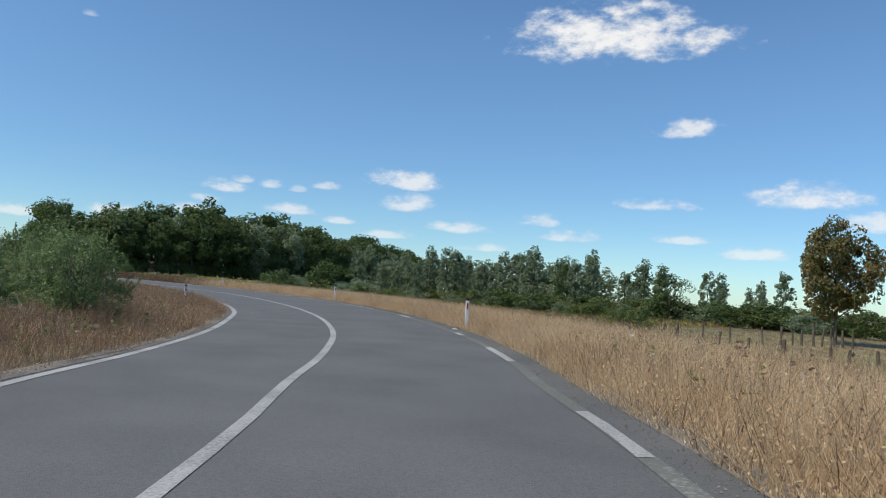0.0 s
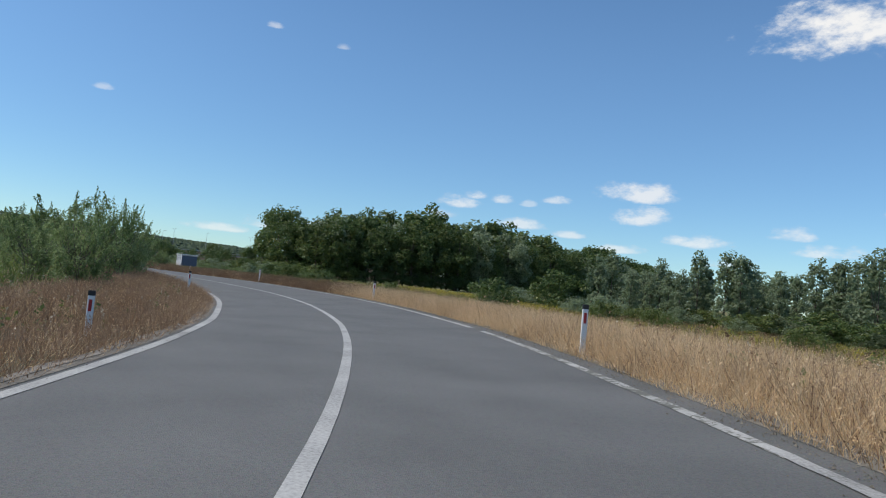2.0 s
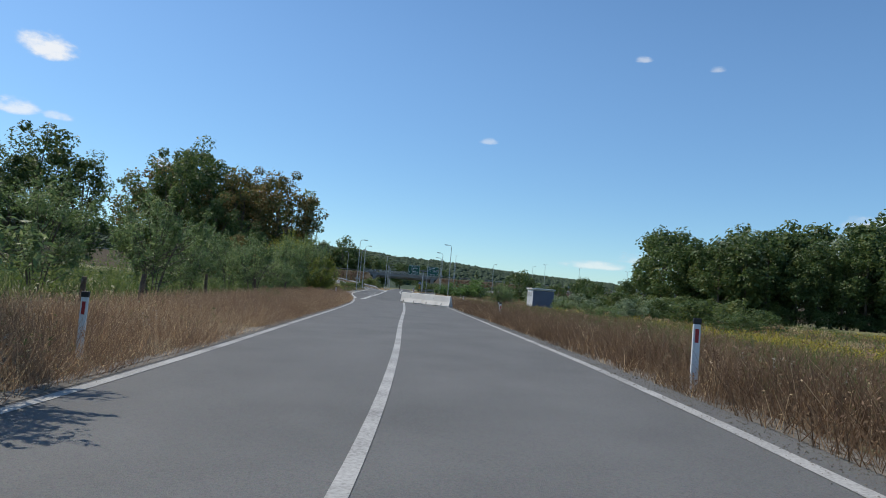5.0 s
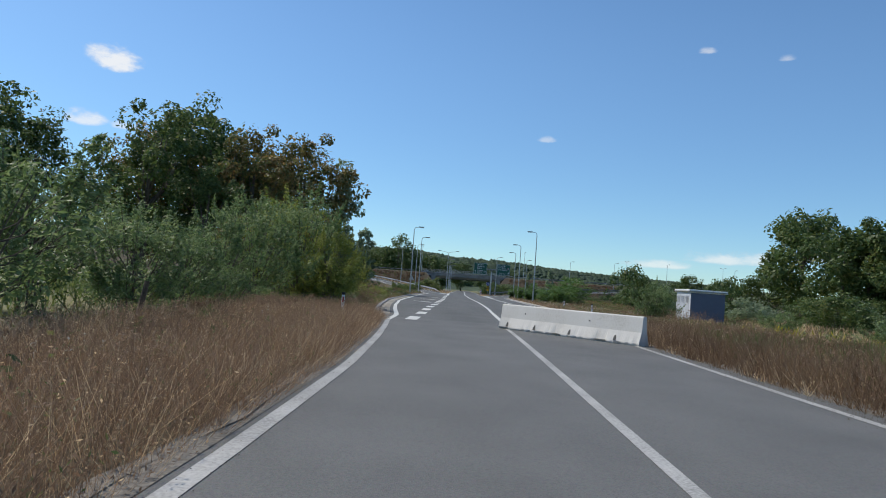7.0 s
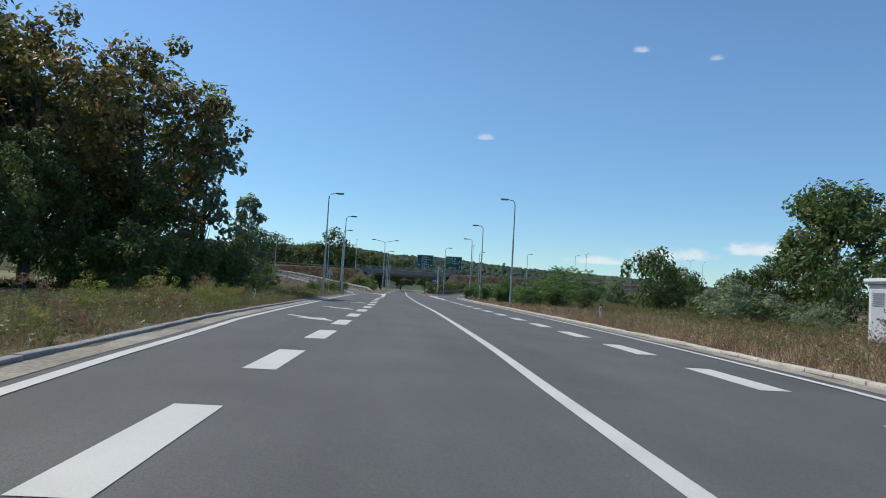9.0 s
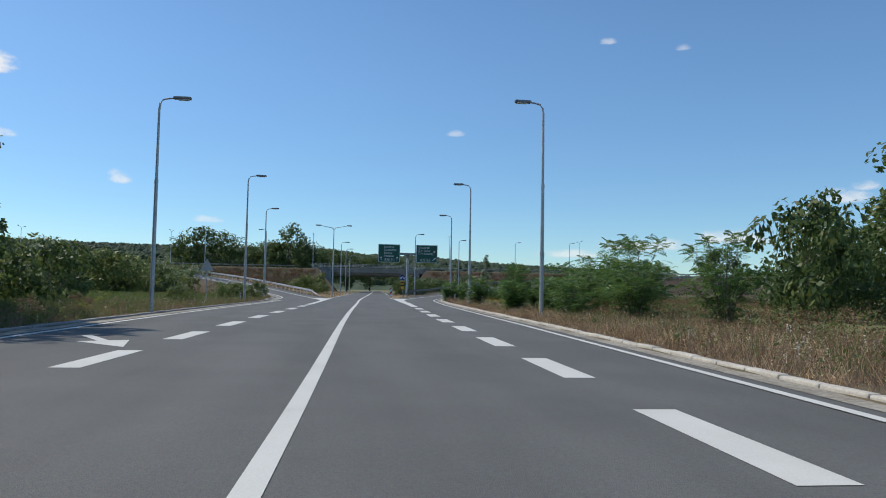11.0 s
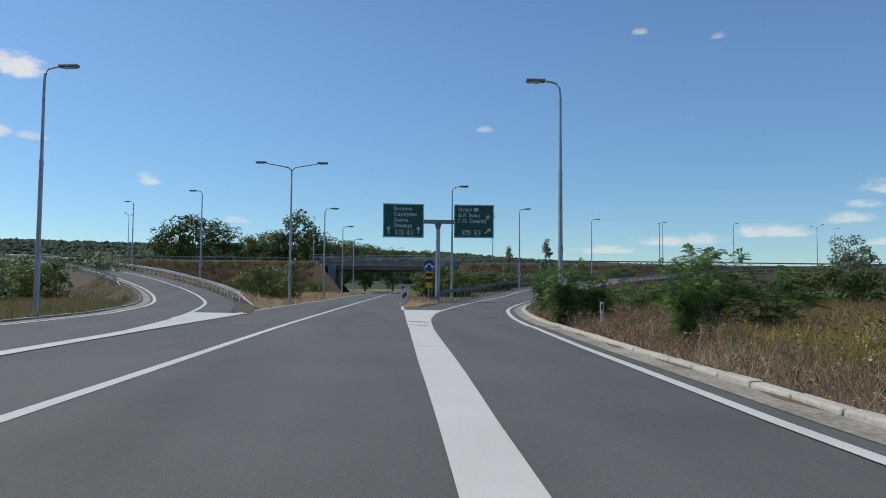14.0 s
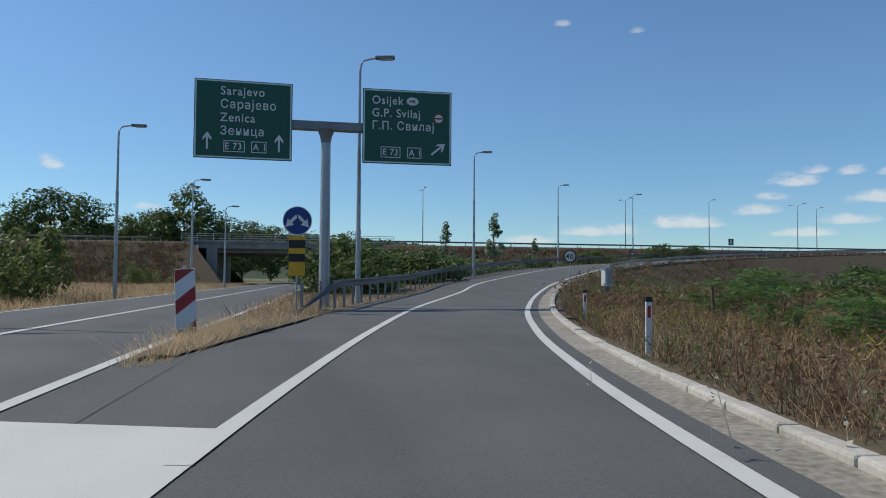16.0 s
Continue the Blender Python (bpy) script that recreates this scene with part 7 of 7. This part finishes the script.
# ---- clouds far off ----
def cloud_material():
    m, n, l, b = nodes_of("cloud_white")
    n.remove(b)
    tc, info = n.new("ShaderNodeTexCoord"), n.new("ShaderNodeObjectInfo")
    geo = n.new("ShaderNodeNewGeometry")
    sc = n.new("ShaderNodeVectorMath")
    sc.operation = "MULTIPLY"
    sc.inputs[1].default_value = (1 / 240, 1 / 240, 1 / 120)
    l.new(geo.outputs["Position"], sc.inputs[0])
    nz = n.new("ShaderNodeTexNoise")
    nz.inputs["Scale"].default_value, nz.inputs["Detail"].default_value, nz.inputs["Roughness"].default_value = 1.5, 10, 0.62
    l.new(sc.outputs[0], nz.inputs["Vector"])
    sep = n.new("ShaderNodeSeparateXYZ")
    l.new(tc.outputs["Object"], sep.inputs[0])

    def op(kind, a, c=None, d=None):
        q = n.new("ShaderNodeMath")
        q.operation = kind
        for i, s in enumerate((a, c, d)):
            if s is None:
                continue
            if isinstance(s, (int, float)):
                q.inputs[i].default_value = s
            else:
                l.new(s, q.inputs[i])
        return q.outputs[0]

    x2 = op("MULTIPLY", sep.outputs["X"], sep.outputs["X"])
    yy = op("MULTIPLY_ADD", sep.outputs["Y"], 1.0, 0.25)
    up = op("MULTIPLY", op("MAXIMUM", yy, 0.0), 0.9)
    dn = op("MULTIPLY", op("MINIMUM", yy, 0.0), 2.0)
    y2 = op("ADD", op("MULTIPLY", up, up), op("MULTIPLY", dn, dn))
    fall = op("SUBTRACT", 1.0, op("ADD", x2, y2))
    dens = op("ADD", op("MULTIPLY", fall, 0.62), op("MULTIPLY_ADD", nz.outputs["Fac"], 1.5, -0.90))
    mr = n.new("ShaderNodeMapRange")
    mr.interpolation_type = "SMOOTHSTEP"
    mr.inputs["From Min"].default_value, mr.inputs["From Max"].default_value = 0.0, 0.55
    l.new(dens, mr.inputs["Value"])
    alpha = op("MULTIPLY", mr.outputs["Result"], op("GREATER_THAN", fall, 0.0))
    em, tr, ms = n.new("ShaderNodeEmission"), n.new("ShaderNodeBsdfTransparent"), n.new("ShaderNodeMixShader")
    rp = ramp(n, [(0.0, (0.62, 0.72, 0.86)), (0.45, (0.86, 0.89, 0.93)), (1.0, (1.0, 0.99, 0.97))])
    l.new(mr.outputs["Result"], rp.inputs["Fac"])
    l.new(rp.outputs["Color"], em.inputs["Color"])
    em.inputs["Strength"].default_value = 0.88
    l.new(op("MULTIPLY", alpha, info.outputs["Alpha"]), ms.inputs["Fac"])
    l.new(tr.outputs[0], ms.inputs[1])
    l.new(em.outputs[0], ms.inputs[2])
    l.new(ms.outputs[0], n["Material Output"].inputs["Surface"])
    return m


CLOUD = cloud_material()


def cloud(az, el, wide, high):
    """A cloud in the way az degrees left of +y, el up, with its size in degrees."""
    far = 3900
    a, e = radians(az), radians(el)
    w = Vector((-math.sin(a) * math.cos(e), math.cos(a) * math.cos(e), math.sin(e)))
    bm = bmesh.new()
    bmesh.ops.create_grid(bm, x_segments=2, y_segments=2, size=1.0)
    ob = part("cloud", bm, CLOUD, None)
    at = Vector((-110, 40, 0)) + w * far
    ob.matrix_world = look(at, at - w) @ pose(0, 0, 0, 0, 180, 0) @ Matrix.Diagonal((far * radians(wide) / 2 * 1.25, far * radians(high) / 2 * 1.5, 1, 1))
    ob.color = (1, 1, 1, min(0.95, 0.38 + 0.14 * high + 0.012 * el) * (0.6 if wide < 1.7 else 1.0))
    return tagged(ob, "small white fair-weather cloud with a flat base", "cloud", kind="structure")


for c in ((22.7, 20.3, 17.0, 4.6), (16.9, 13.0, 5.2, 1.6), (55.1, 5.5, 3.0, 0.9), (52.5, 7.2, 2.0, 0.8), (50.1, 7.0, 2.0, 0.8), (48.1, 6.8, 1.5, 0.6), (45.8, 7.2, 2.4, 0.7), (39.7, 8.3, 6.6, 1.8), (38.9, 6.3, 4.8, 1.5), (48.6, 5.1, 5.0, 1.0), (44.6, 4.6, 3.0, 0.8)):
    cloud(c[0] - 0.9, c[1] + 0.5, *c[2:])
for c in ((34.7, 4.7, 5.0, 1.2), (28.2, 5.6, 3.4, 1.2), (25.5, 4.4, 5.0, 1.1), (19.1, 7.2, 6.5, 1.1), (8.4, 8.0, 8.0, 2.2), (16.9, 4.5, 6.0, 0.8), (40.7, 3.7, 4.0, 0.8), (33.0, 3.1, 5.0, 0.8), (12, 3.6, 6.0, 1.2), (4, 6, 6, 1.5), (-8, 9, 9, 2.2), (-20, 14, 12, 3)):
    cloud(c[0] - 0.9, c[1] + 0.5, *c[2:])
for c in ((114.9, 14.6, 4.0, 2.0), (116.3, 10.1, 3.0, 1.2), (113.5, 9.9, 2.2, 0.8), (106.2, 7.5, 2.0, 1.0), (81.1, 12.1, 1.6, 0.6), (63.4, 18.0, 1.4, 0.6), (69.0, 18.8, 1.4, 0.6), (53.1, 6.8, 4.0, 1.2), (55.6, 4.8, 3.6, 1.1), (66.5, 3.5, 8.0, 1.1), (72.0, 2.8, 6.0, 0.8)):
    cloud(c[0], c[1] + 0.25, *c[2:])
for c in ((60.0, 4.3, 6.0, 1.2), (49.0, 4.2, 5.0, 0.9), (52.5, 3.4, 5.0, 0.8), (130, 12, 8, 3), (150, 18, 12, 4), (100, 5.0, 3.0, 0.6)):
    cloud(*c)
